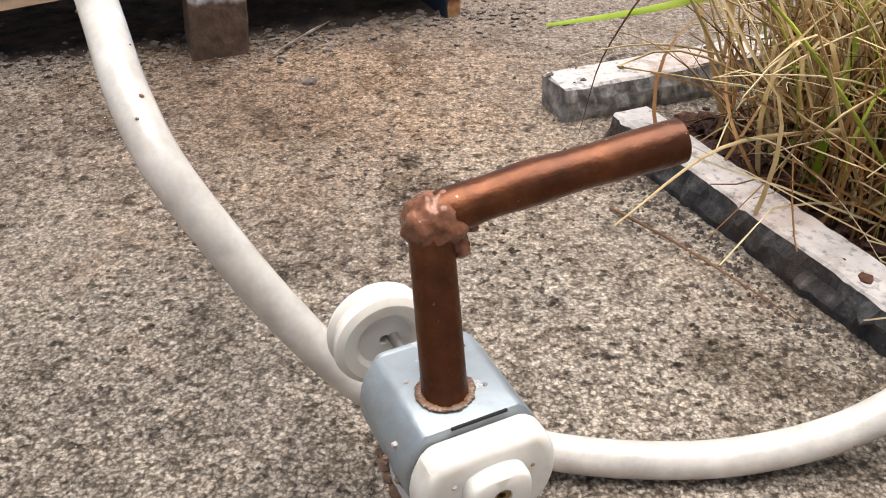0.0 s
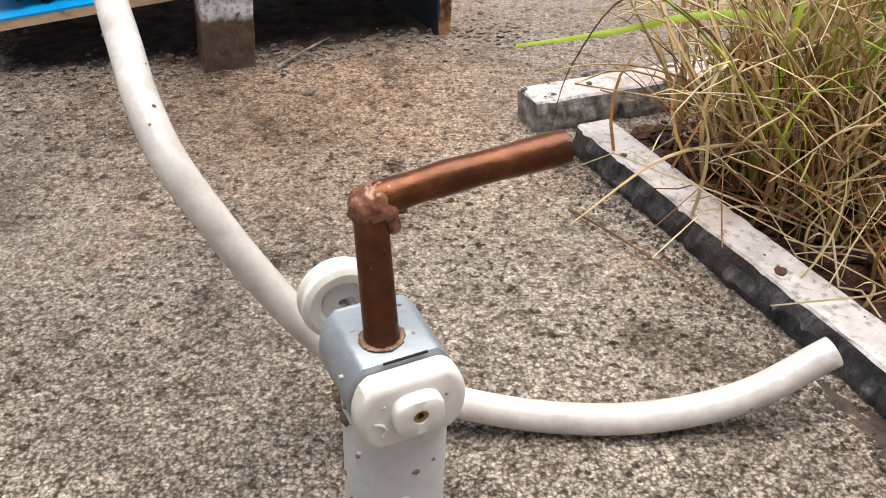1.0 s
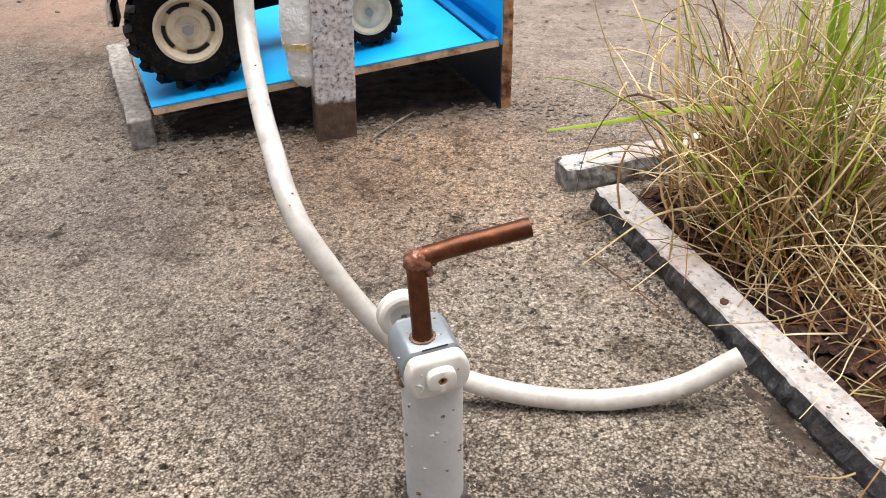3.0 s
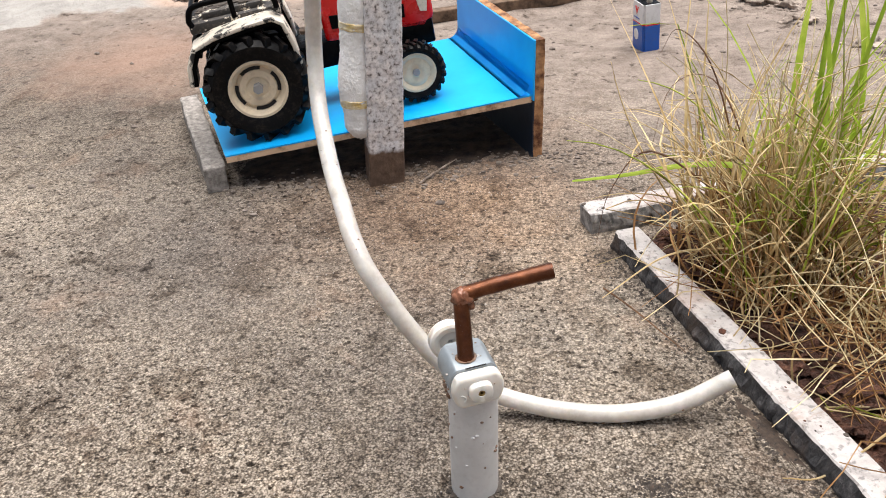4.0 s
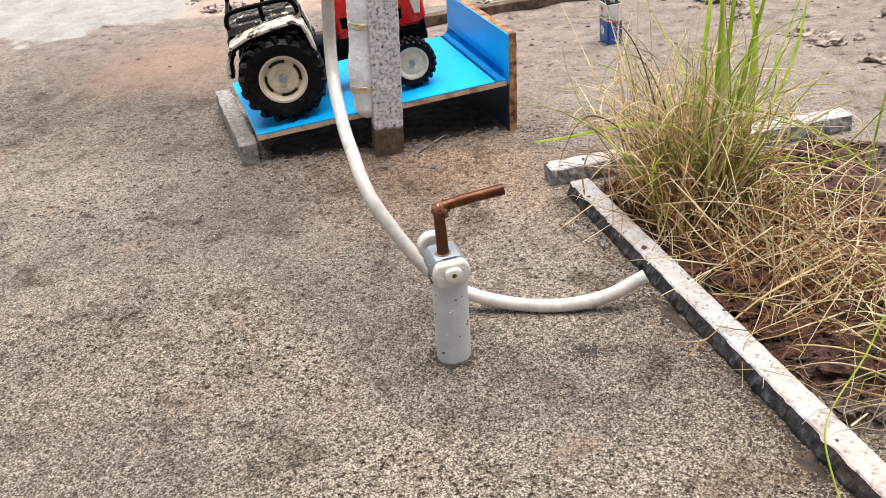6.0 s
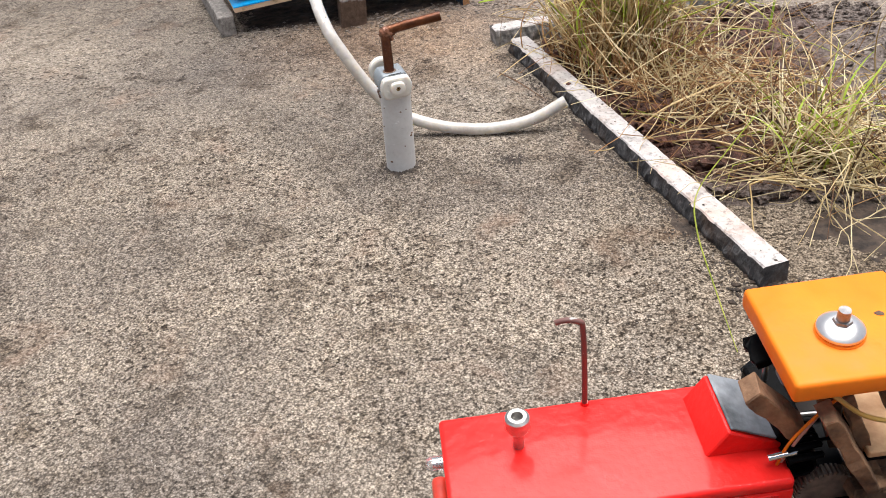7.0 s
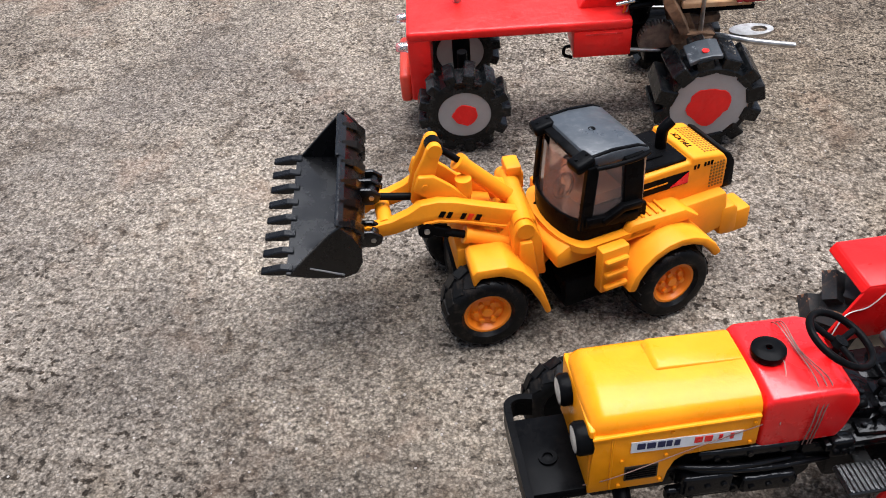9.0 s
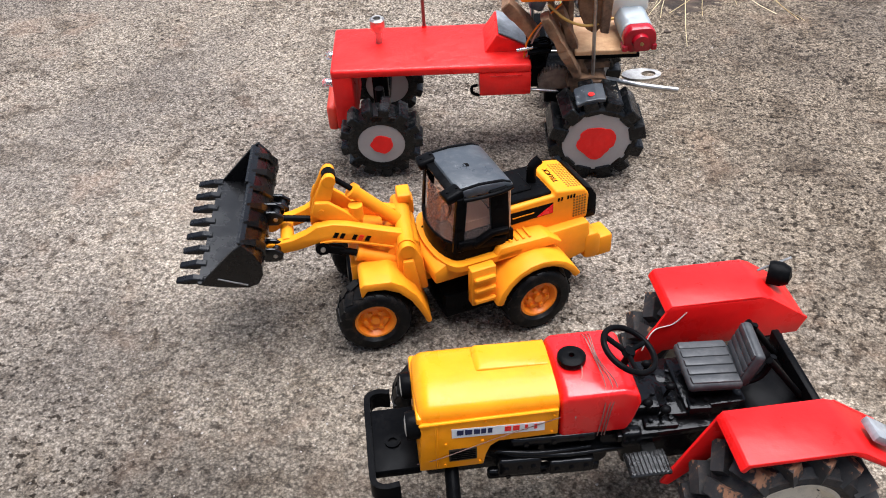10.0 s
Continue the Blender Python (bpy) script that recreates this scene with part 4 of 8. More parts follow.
# ---- wheels, shared by all the toys ----
def sub(name, parent, x=0, y=0, z=0, rx=0, ry=0, rz=0, label=""):
    """An Empty inside a thing, in that thing's axes."""
    o = new(name)
    o.parent = parent
    o.matrix_basis = pose(x * MM, y * MM, z * MM, rx, ry, rz)
    o.empty_display_size = 0.01
    return tagged(o, label=label)


def lugged_tyre(r, w, ri, lug_h):
    """The body of a tyre round the y axis, centred."""
    bm = B()
    rb = r - lug_h
    h = w / 2
    spin(bm, [(ri, -h * 0.8), (ri + (rb - ri) * 0.35, -h), (rb - (rb - ri) * 0.25, -h), (rb - 0.06 * r, -h * 0.9), (rb, -h * 0.72), (rb, h * 0.72), (rb - 0.06 * r, h * 0.9), (rb - (rb - ri) * 0.25, h), (ri + (rb - ri) * 0.35, h), (ri, h * 0.8)], 56)
    return bm


def lugs_on(wh, r, w, lugs, lug_h, skew, lug_w, m):
    """Slanted lugs in two rows, each a block of its own round the wheel."""
    rb, h = r - lug_h, w / 2
    for side in (-1, 1):
        bm = B()
        box(bm, lug_w, h * 1.12, lug_h * 1.9, T(0, side * h * 0.5, 0, 0, 0, -side * skew), 0.0)
        for v in bm.verts:
            if v.co.z > 0:
                v.co.x *= 0.82
        ring_of_blocks(wh, bm, lugs, rb + lug_h * 0.05, 0.5 if side > 0 else 0, m)


def ring_of_blocks(wh, bm, count, radius, shift, m):
    first = part("tread_block", bm, m, wh)
    for k in range(count):
        ob = first if k == 0 else tagged(new("tread_block", first.data))
        ob.parent = wh
        ob.matrix_basis = Matrix.Rotation(-2 * math.pi * (k + shift) / count, 4, "Y") @ Matrix.Translation((0, 0, radius * MM))


def road_tyre(r, w, ri):
    """The body of a rounder toy tyre."""
    bm = B()
    h = w / 2
    spin(bm, [(ri, -h * 0.75), (ri + 0.2 * (r - ri), -h), (r - 0.4 * (r - ri), -h * 1.03), (r - 0.2 * (r - ri), -h * 0.93), (r - 0.07 * (r - ri), -h * 0.75), (r - 0.45, -h * 0.5), (r - 0.45, h * 0.5), (r - 0.07 * (r - ri), h * 0.75), (r - 0.2 * (r - ri), h * 0.93), (r - 0.4 * (r - ri), h * 1.03), (ri + 0.2 * (r - ri), h), (ri, h * 0.75)], 56)
    return bm


def blocks_on(wh, r, w, blocks, m):
    h = w / 2
    for side in (-1, 1):
        bm = B()
        box(bm, 2 * math.pi * r / blocks * 0.8, h * 0.8, 1.0, T(0, side * h * 0.44, 0, side * -9, 0, side * 20))
        ring_of_blocks(wh, bm, blocks, r - 0.62, 0.5 if side > 0 else 0, m)


def rim_disc(ri, w, dish, face):
    """A dished wheel disc with a raised lip; face is -1 for the near side."""
    bm = B()
    f = face * w / 2 * 0.82
    spin(bm, [(0.01, f * (1 - dish)), (ri * 0.34, f * (1 - dish)), (ri * 0.42, f * (1 - dish * 0.7)), (ri * 0.62, f * (1 - dish * 0.7)), (ri * 0.74, f * (1 - dish * 1.05)), (ri * 0.86, f * (1 - dish * 0.3)), (ri * 0.93, f * 1.02), (ri + 0.35, f * 1.02), (ri + 0.35, -f), (0.01, -f)], 48, closed=False)
    return bm


def strip_line(points, width):
    """An outline of constant width along points in x and z."""
    p = [Vector(q) for q in points]
    left, right = [], []
    for i, q in enumerate(p):
        d = (p[min(i + 1, len(p) - 1)] - p[max(i - 1, 0)]).normalized()
        n = Vector((-d.y, d.x)) * width / 2
        left.append(tuple(q + n))
        right.append(tuple(q - n))
    return left + right[::-1]


# ---- blue tray with the white and red toy tractor ----
def quad_board(corners, thick, inset=0.0):
    """A board whose top is the four corners, anticlockwise from above."""
    bm = B()
    c = [Vector(p) for p in corners]
    n = (c[1] - c[0]).cross(c[3] - c[0]).normalized()
    top = [bm.verts.new(p) for p in c]
    low = [bm.verts.new(p - n * thick) for p in c]
    bm.faces.new(top), bm.faces.new(low[::-1])
    for i in range(4):
        j = (i + 1) % 4
        bm.faces.new((top[j], top[i], low[i], low[j]))
    bmesh.ops.subdivide_edges(bm, edges=[e for e in bm.edges if e.calc_length() > 60], cuts=24, use_grid_fill=True)
    for v in bm.verts:
        v.co += Vector((noise.noise(v.co * 0.12), noise.noise(v.co * 0.12 + Vector((5, 0, 0))), 0)) * inset
    bmesh.ops.recalc_face_normals(bm, faces=bm.faces)
    return bm


NL, RN, SIDE = Vector((-216, 344, 28)), Vector((1, 405, 49)), Vector((-74, 124, 6))


def tray():
    o = thing("display_tray", label="bright blue laminated plywood tray with a raised end board", category="tray")
    n = (RN - NL).cross(SIDE).normalized()
    ob = part("deck", quad_board([NL - n * 1.2, RN - n * 1.2, RN + SIDE - n * 1.2, NL + SIDE - n * 1.2], 4.6, 0.5), M_deck_edge, o, "plywood deck with rough brown edges")
    ob = part("deck_laminate", quad_board([NL, RN, RN + SIDE, NL + SIDE], 1.1), M_blue, o, "glossy bright blue laminate")
    d = (RN - NL).normalized() * 6.5
    a, b = RN + Vector((0.3, 0.1, -49.5)), RN + SIDE * 1.06 + Vector((0.3, 0.1, -54))
    up, lean = Vector((4.5, 6, 88)), Vector((4, 5, 92))
    bm = B()
    low = [a, a + d, b + d, b]
    top = [p + q for p, q in zip(low, (up, up, lean, lean))]
    vl, vt = [bm.verts.new(p) for p in low], [bm.verts.new(p) for p in top]
    bm.faces.new(vt), bm.faces.new(vl[::-1])
    for i in range(4):
        bm.faces.new((vl[i], vl[(i + 1) % 4], vt[(i + 1) % 4], vt[i]))
    bmesh.ops.subdivide_edges(bm, edges=[e for e in bm.edges if e.calc_length() > 20], cuts=20, use_grid_fill=True)
    for v in bm.verts:
        v.co += Vector((noise.noise(v.co * 0.2), noise.noise(v.co * 0.2 + Vector((5, 0, 0))), 0.6 * noise.noise(v.co * 0.2))) * 0.7
    bmesh.ops.recalc_face_normals(bm, faces=bm.faces)
    part("end_board", bm, M_ply, o, "rough plywood end board")
    bm = B()
    q = [a + up * 0.5, b + lean * 0.5, b + lean, a + up]
    s = -d.normalized()
    front = [bm.verts.new(p + s * 1.3) for p in q]
    back = [bm.verts.new(p + s * 0.2) for p in q]
    bm.faces.new(front[::-1]), bm.faces.new(back)
    for i in range(4):
        bm.faces.new((front[i], front[(i + 1) % 4], back[(i + 1) % 4], back[i]))
    bmesh.ops.recalc_face_normals(bm, faces=bm.faces)
    part("end_laminate", bm, M_blue, o, "glossy bright blue laminate")
    bm = B()
    q = [a, b, b + lean * 0.5, a + up * 0.5]
    front = [bm.verts.new(p + s * 1.3) for p in q]
    back = [bm.verts.new(p + s * 0.2) for p in q]
    bm.faces.new(front[::-1]), bm.faces.new(back)
    for i in range(4):
        bm.faces.new((front[i], front[(i + 1) % 4], back[(i + 1) % 4], back[i]))
    bmesh.ops.recalc_face_normals(bm, faces=bm.faces)
    part("end_board_foot", bm, M_blue_shade, o, "blue foot of the end board, painted dark navy for shade")
    # the laminate turns up in a soft curve where deck and end board meet
    bm = B()
    r, u1, u2 = 8.0, (NL - RN).normalized(), up.normalized()
    rows = []
    for v in (0.0, 1.0):
        c = RN + SIDE * v + u1 * (r + 1.35) + u2 * (r + 0.05)
        rows.append([bm.verts.new(c - r * (u2 * math.cos(k * 0.19635) + u1 * math.sin(k * 0.19635))) for k in range(9)])
    for k in range(8):
        bm.faces.new((rows[0][k], rows[0][k + 1], rows[1][k + 1], rows[1][k]))
    bmesh.ops.solidify(bm, geom=bm.faces[:], thickness=0.5)
    bmesh.ops.recalc_face_normals(bm, faces=bm.faces)
    part("turned_up_laminate", bm, M_blue, o, "glossy bright blue laminate", smooth=60)
    # granite strip that carries the low end
    o = thing("granite_block", -222, 344, 0, 121, label="dark grey granite strip carrying the low end of the tray", category="stone")
    bm = B()
    box(bm, 172, 16, 21, T(86, 4, 9.5), 1.5)
    bmesh.ops.subdivide_edges(bm, edges=[e for e in bm.edges if e.calc_length() > 60], cuts=20)
    for v in bm.verts:
        v.co += Vector((noise.noise(v.co * 0.15), noise.noise(v.co * 0.15 + Vector((9, 0, 0))), 0)) * 1.6
    part("stone", bm, mat("grey_granite", (0.13, 0.115, 0.1), 0.85, color2=(0.36, 0.325, 0.29), scale=200, bump=0.8, bump_scale=300), o)


tray()


def damp_shaded_soil():
    """Dark earth under the tray and round the post's foot, tray shade put into its colour."""
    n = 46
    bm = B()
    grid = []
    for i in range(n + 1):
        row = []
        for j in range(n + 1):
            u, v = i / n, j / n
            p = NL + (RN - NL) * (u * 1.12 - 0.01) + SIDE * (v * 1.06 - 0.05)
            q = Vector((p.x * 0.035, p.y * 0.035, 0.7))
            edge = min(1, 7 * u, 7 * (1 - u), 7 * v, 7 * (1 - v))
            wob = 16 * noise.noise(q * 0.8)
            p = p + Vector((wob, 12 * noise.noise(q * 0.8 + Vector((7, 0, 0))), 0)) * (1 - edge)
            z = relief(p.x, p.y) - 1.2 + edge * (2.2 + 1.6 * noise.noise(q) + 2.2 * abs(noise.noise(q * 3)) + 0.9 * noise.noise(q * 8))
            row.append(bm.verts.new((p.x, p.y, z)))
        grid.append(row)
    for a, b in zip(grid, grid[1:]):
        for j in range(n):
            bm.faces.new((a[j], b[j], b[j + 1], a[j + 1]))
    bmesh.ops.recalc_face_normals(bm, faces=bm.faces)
    tagged(part("damp_shaded_soil", bm, M_damp_shade, smooth=80), "dark crumbly earth under the blue tray, deepened for the shade there", "soil", kind="structure")
    bm = B()
    rnd = random.Random(77)
    for k in range(520):
        p = NL + (RN - NL) * rnd.uniform(-0.04, 1.2) + SIDE * rnd.gauss(-0.02, 0.1)
        lump(bm, p.x, p.y, relief(p.x, p.y) + 0.4, rnd.choice((0.4, 0.5, 0.7, 0.9, 1.2, 1.7)), k, 0.7, 1, 0.8)
    tagged(part("soil_crumbs", bm, M_pebble), "brown earth crumbs strewn before the tray", "soil", kind="stuff")


damp_shaded_soil()


def soil_patch(x, y, a, b, turn, seed, words, high=1.6):
    """A thin uneven smear of earth with a ragged rim."""
    bm = B()
    rings = []
    n, m = 9, 40
    for i in range(n + 1):
        row = []
        for j in range(m):
            t = 2 * math.pi * j / m
            rag = 1 + 0.35 * noise.noise(Vector((math.cos(t) * 1.5, math.sin(t) * 1.5, seed))) + 0.22 * noise.noise(Vector((math.cos(t) * 5, math.sin(t) * 5, seed)))
            k = i / n * rag
            u, v = a * k * math.cos(t), b * k * math.sin(t)
            c, s = math.cos(radians(turn)), math.sin(radians(turn))
            px_, py_ = x + u * c - v * s, y + u * s + v * c
            q = Vector((px_ * 0.16, py_ * 0.16, seed))
            z = relief(px_, py_) - 0.8 + (1 - (i / n) ** 2) * high * (0.8 + 0.5 * noise.noise(q)) + (0.7 * noise.noise(q * 2.7) if i < n else -0.5)
            row.append(bm.verts.new((px_, py_, z)))
        rings.append(row)
    for p, q in zip(rings, rings[1:]):
        for j in range(m):
            bm.faces.new((p[j], q[j], q[(j + 1) % m], p[(j + 1) % m]))
    bmesh.ops.remove_doubles(bm, verts=bm.verts, dist=0.01)
    bmesh.ops.recalc_face_normals(bm, faces=bm.faces)
    tagged(part("soil_smear", bm, M_damp_shade, smooth=80), words, "soil", kind="structure")


soil_patch(248, -77, 22, 10, -15, 1, "dark damp earth heaped at the end of the granite strip", 3.0)
bm = B()
rnd = random.Random(61)
for k in range(260):
    px_, py_ = rnd.gauss(250, 15), rnd.gauss(-80, 8)
    lump(bm, px_, py_, relief(px_, py_) + 0.3, 0.4 + 2.2 * rnd.random() ** 3, k, 0.7, 1, 0.9)
tagged(part("soil_crumbs", bm, M_damp_shade), "dark earth crumbs heaped round the end of the granite strip", "soil", kind="stuff")
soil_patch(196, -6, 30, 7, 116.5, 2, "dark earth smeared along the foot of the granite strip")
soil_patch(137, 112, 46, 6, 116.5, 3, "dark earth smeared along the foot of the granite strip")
soil_patch(15, 57, 14, 9, 10, 4, "dark earth round the foot of the stub pipe", 1.2)
soil_patch(88, 73, 6, 3.5, 20, 5, "small dark earth crumb on concrete", 1.2)
soil_patch(300, -10, 46, 34, 20, 6, "dark wet earth beside the end of the granite strip", 2.0)


def post():
    o = thing("granite_post", -100, 357, -0.5, 22.9, 0, 5.2, label="square speckled grey granite post with muddy wet foot", category="post")
    bm = B()
    box(bm, 25.5, 25, 330, T(0, 12.5, 160), 0.8, 1)
    bmesh.ops.subdivide_edges(bm, edges=[e for e in bm.edges if e.calc_length() > 100], cuts=60)
    bmesh.ops.subdivide_edges(bm, edges=[e for e in bm.edges if 15 < e.calc_length() < 60], cuts=4, use_grid_fill=True)
    for v in bm.verts:
        p = v.co * 0.16
        v.co += Vector((noise.noise(p), noise.noise(p + Vector((9, 3, 0))), 0)) * 0.55
    part("shaft", bm, M_post, o)
    # fleece rolls tied to its side
    for z0, z1, bands in ((33, 150, (58, 112)), (164, 300, (172, 215, 260))):
        r = thing("fleece_roll", label="white fleece roll with yellow stripes hanging beside the granite post", category="fleece", group="fleece rolls on the post")
        m = o.matrix_world

        def skin(za, zb, grow, mat_, name, ends):
            bm = B()
            n = max(6, int((zb - za) / 2.5))
            pts, rad = [], []
            for k in range(n + 1):
                u = k / n
                z = za + (zb - za) * u
                pts.append(m @ (Vector((-16.5 + 1.2 * math.sin(z * 0.06), 16, z)) * MM) / MM)
                e = min(1, (z - z0 + 1.5) / 9, (z1 - z + 1.5) / 9)
                rad.append((12.2 + 0.9 * math.sin(z * 0.11) + grow) * max(0.15, math.sqrt(max(0.02, e))))
            tube(bm, pts, rad, 28)
            for v in bm.verts:
                c = v.co.copy()
                v.co += Vector((noise.noise(c * 0.5), noise.noise(c * 0.5 + Vector((4, 4, 4))), noise.noise(c * 0.5 + Vector((8, 1, 4))))) * 1.1
            part(name, bm, mat_, r, smooth=80)

        skin(z0, z1, 0.0, M_fleece, "roll", True)
        for b in bands:
            skin(b, b + 5.5, 0.3, M_fleece_y, "yellow_stripe", False)


post()


def old_tractor():
    o = thing("toy_tractor", -194.3, 366, 31.5, 21.9, 0, -5.7, label="worn white and red toy tractor with a black rear rack", category="toy tractor")
    for x, y, z, r, w, ri, lugs in ((8, 6, 39.5, 38.5, 27, 21, 18), (8, 84, 39.5, 38.5, 27, 21, 18), (122, 2, 23.0, 22, 14, 14.5, 22), (122, 84, 23.0, 22, 14, 14.5, 22)):
        big = r > 30
        wh = sub("rear_wheel" if big else "front_wheel", o, x, y, z, 0, 20 if big else 5)
        part("tyre", lugged_tyre(r, w, ri, 3.0 if big else 1.6), M_rubber, wh, "dusty black rubber tyre", smooth=35)
        lugs_on(wh, r, w, lugs, 3.0 if big else 1.6, 38 if big else 20, 5.4 if big else 3, M_rubber)
        part("rim", rim_disc(ri, w, 0.5 if big else 0.35, -1), M_cream, wh, "dirty cream plastic rim", smooth=35)
        bm = B()
        cyl(bm, ri * 0.2, ri * 0.18, w * 0.55, T(0, -w * 0.12, 0, 90), 6 if big else 16)
        part("hub", bm, M_grey, wh)
        bm = B()
        tube(bm, [(ri * 0.87 * math.cos(k * 0.2618), -w * 0.3, ri * 0.87 * math.sin(k * 0.2618)) for k in range(25)], 0.7, 6)
        part("grime_ring", bm, M_glue, wh, "brown grime in the groove of the rim", smooth=60)
        if big:
            for k in range(4):
                a = k * 1.571 + 0.5
                bm = B()
                prism(bm, [(ri * (0.66 if s else 0.78) * math.cos(a + t), ri * (0.66 if s else 0.78) * math.sin(a + t)) for s, ts in ((0, (-0.5, -0.25, 0, 0.25, 0.5)), (1, (0.5, 0.25, 0, -0.25, -0.5))) for t in ts], 0.5, T(0, -w * 0.26, 0))
                part("slot", bm, M_hole, wh)
    bm = B()
    box(bm, 150, 34, 20, T(70, 45, 42), 2)
    box(bm, 40, 44, 26, T(0, 45, 58), 3)
    box(bm, 30, 30, 30, T(118, 45, 36), 3)
    cyl(bm, 4, 4, 84, T(8, 45, 39, 90), 16)
    cyl(bm, 3, 3, 84, T(122, 45, 23, 90), 16)
    part("chassis", bm, M_black, o, smooth=40)
    bm = B()
    prism(bm, [(64, 50), (140, 44), (147, 52), (148, 92), (142, 101), (72, 104), (64, 98)], 34, T(0, 45, 0), 3.5, 3)
    part("hood", bm, M_red_toy, o, "faded red plastic hood", smooth=40)
    for y in (27.7, 62.3):
        for pts, m, nm in (([(132, 80), (145, 79), (146, 91), (133, 92)], M_white_old, "headlamp_panel"), ([(137, 58), (142, 57), (146, 76), (134, 77)], M_white_old, "side_panel"), ([(70, 60), (125, 56), (126, 66), (70, 70)], M_black, "side_grille")):
            bm = B()
            prism(bm, pts, 0.7, T(0, y, 0), 0.2, 1)
            part(nm, bm, m, o)
    arch = [(-44, 12), (-42, 25), (-35, 37), (-20, 42), (0, 44.5), (22, 46), (29, 41), (33, 24), (34, 10)]
    M_fender = worn_paint("chipped_cream_plastic", (0.68, 0.61, 0.5), (0.02, 0.018, 0.016), 0.5, 0.535, (0.1, 0.08, 0.06), 0.5, 70)
    for y in (6, 84):
        s = 1 if y < 40 else -1
        bm = B()
        prism(bm, [(8 + x, 39.5 + z) for x, z in strip_line(arch, 3.2)], 24, T(0, y + 3 * s, 0), 0.7, 1)
        part("fender", bm, M_fender, o, "chipped cream and black fender", smooth=40)
        bm = B()
        prism(bm, [(8 + x * 0.95, 39.5 + z * 0.95 - 1) for x, z in strip_line(arch, 4.0)], 20, T(0, y + 5 * s, 0), 0.5, 1)
        part("fender_liner", bm, M_black, o, smooth=40)
    bm = B()
    box(bm, 66, 52, 8, T(5, 45, 85), 2)
    box(bm, 44, 40, 7, T(4, 45, 90), 2)
    part("rear_deck", bm, worn_paint("dusty_charcoal", (0.03, 0.026, 0.023), (0.55, 0.48, 0.38), 0.6, 0.56, (0.26, 0.2, 0.15), 0.6, 110), o, "dusty charcoal rear deck", smooth=40)
    bm = B()
    for y, z1 in ((8, 103), (80, 105)):
        pts = smooth_path([(-24, y, 90), (-25, y, z1 - 8), (-20, y, z1), (0, y, z1 + 1), (28, y, z1), (35, y, z1 - 6), (36, y, 90)], 5)
        tube(bm, pts, 2.1, 10)
        tube(bm, [(6, y, 90), (6, y, z1)], 1.9, 10)
    tube(bm, [(-25, 8, 95), (-25, 80, 97)], 1.9, 10)
    tube(bm, [(36, 8, 93), (36, 80, 95)], 1.9, 10)
    part("rack", bm, M_black, o, "black tubular luggage rack", smooth=60)
    bm = B()
    for k in range(34):
        lump(bm, -20 + 1.5 * k, 30 + (k * 17) % 30, 93.5, 1.6 + (k % 4), k, 0.5, 1, 0.6)
    part("dirt", bm, M_crumb_dark, o)
    bm = B()
    tube(bm, [(66, 45, 98), (57, 45, 110)], 2.2, 10)
    part("steering_column", bm, M_black, o, smooth=60)
    bm = B()
    c = Vector((55, 45, 112))
    ax = Matrix.Rotation(radians(-48), 3, "Y")
    tube(bm, [c + ax @ Vector((13 * math.cos(a), 13 * math.sin(a), 0)) for a in [k * 0.2618 for k in range(25)]], 1.9, 10)
    for k in range(3):
        tube(bm, [c, c + ax @ Vector((13 * math.cos(k * 2.094), 13 * math.sin(k * 2.094), 0))], 1.5, 8)
    part("steering_wheel", bm, M_black, o, smooth=60)
    bm = B()
    prism(bm, [(62, 88), (76, 88), (80, 150), (66, 150)], 30, T(0, 52, 0), 2, 2)
    part("windshield_frame", bm, M_grey, o, "grey plastic panel", smooth=40)


old_tractor()

# ---- grass on the bed ----
def blades(bm, rnd, count, where, height, lean, width, droop, mat_index=None, dirx=0.0):
    """Curved thin blades with a fold along the middle. where() gives a foot in mm."""
    for _ in range(count):
        x, y, z = where()
        h = rnd.uniform(*height)
        a = rnd.uniform(0, 6.283)
        l = rnd.uniform(*lean) * h
        dx, dy = math.cos(a) * l + dirx * h, math.sin(a) * l
        w = rnd.uniform(*width)
        dr = rnd.uniform(*droop) * h
        side = Vector((-dy, dx, 0))
        side = side.normalized() if side.length > 0.01 else Vector((1, 0, 0))
        n = 7
        prev = None
        kink = rnd.gauss(0, 0.11) * h
        for k in range(n + 1):
            t = k / n
            c = Vector((x + dx * t ** 1.7 + side.x * kink * math.sin(3 * t), y + dy * t ** 1.7 + side.y * kink * math.sin(3 * t), z + h * t - dr * t ** 2.6))
            c.z = max(c.z, 1.0 + t)
            ww = w * (1 - t ** 2.5) * 0.5 + 0.05
            up = Vector((-dx, -dy, h * 0.2)).normalized() * ww * 0.35
            ring = [bm.verts.new(c - side * ww), bm.verts.new(c + up * -1), bm.verts.new(c + side * ww)]
            if prev:
                bm.faces.new((prev[0], prev[1], ring[1], ring[0]))
                bm.faces.new((prev[1], prev[2], ring[2], ring[1]))
            prev = ring


def clump(name, label, seed, m, count, cx, cy, sx, sy, height, lean, width, droop, dirx=0.0, z=4):
    rnd = random.Random(seed)
    bm = B()

    def where():
        return rnd.gauss(cx, sx), rnd.gauss(cy, sy), z

    blades(bm, rnd, count, where, height, lean, width, droop, None, dirx)
    ob = part(name, bm, m)
    for f in ob.data.polygons:
        f.use_smooth = True
    return tagged(ob, label, "grass", "grass on the bed", "stuff")


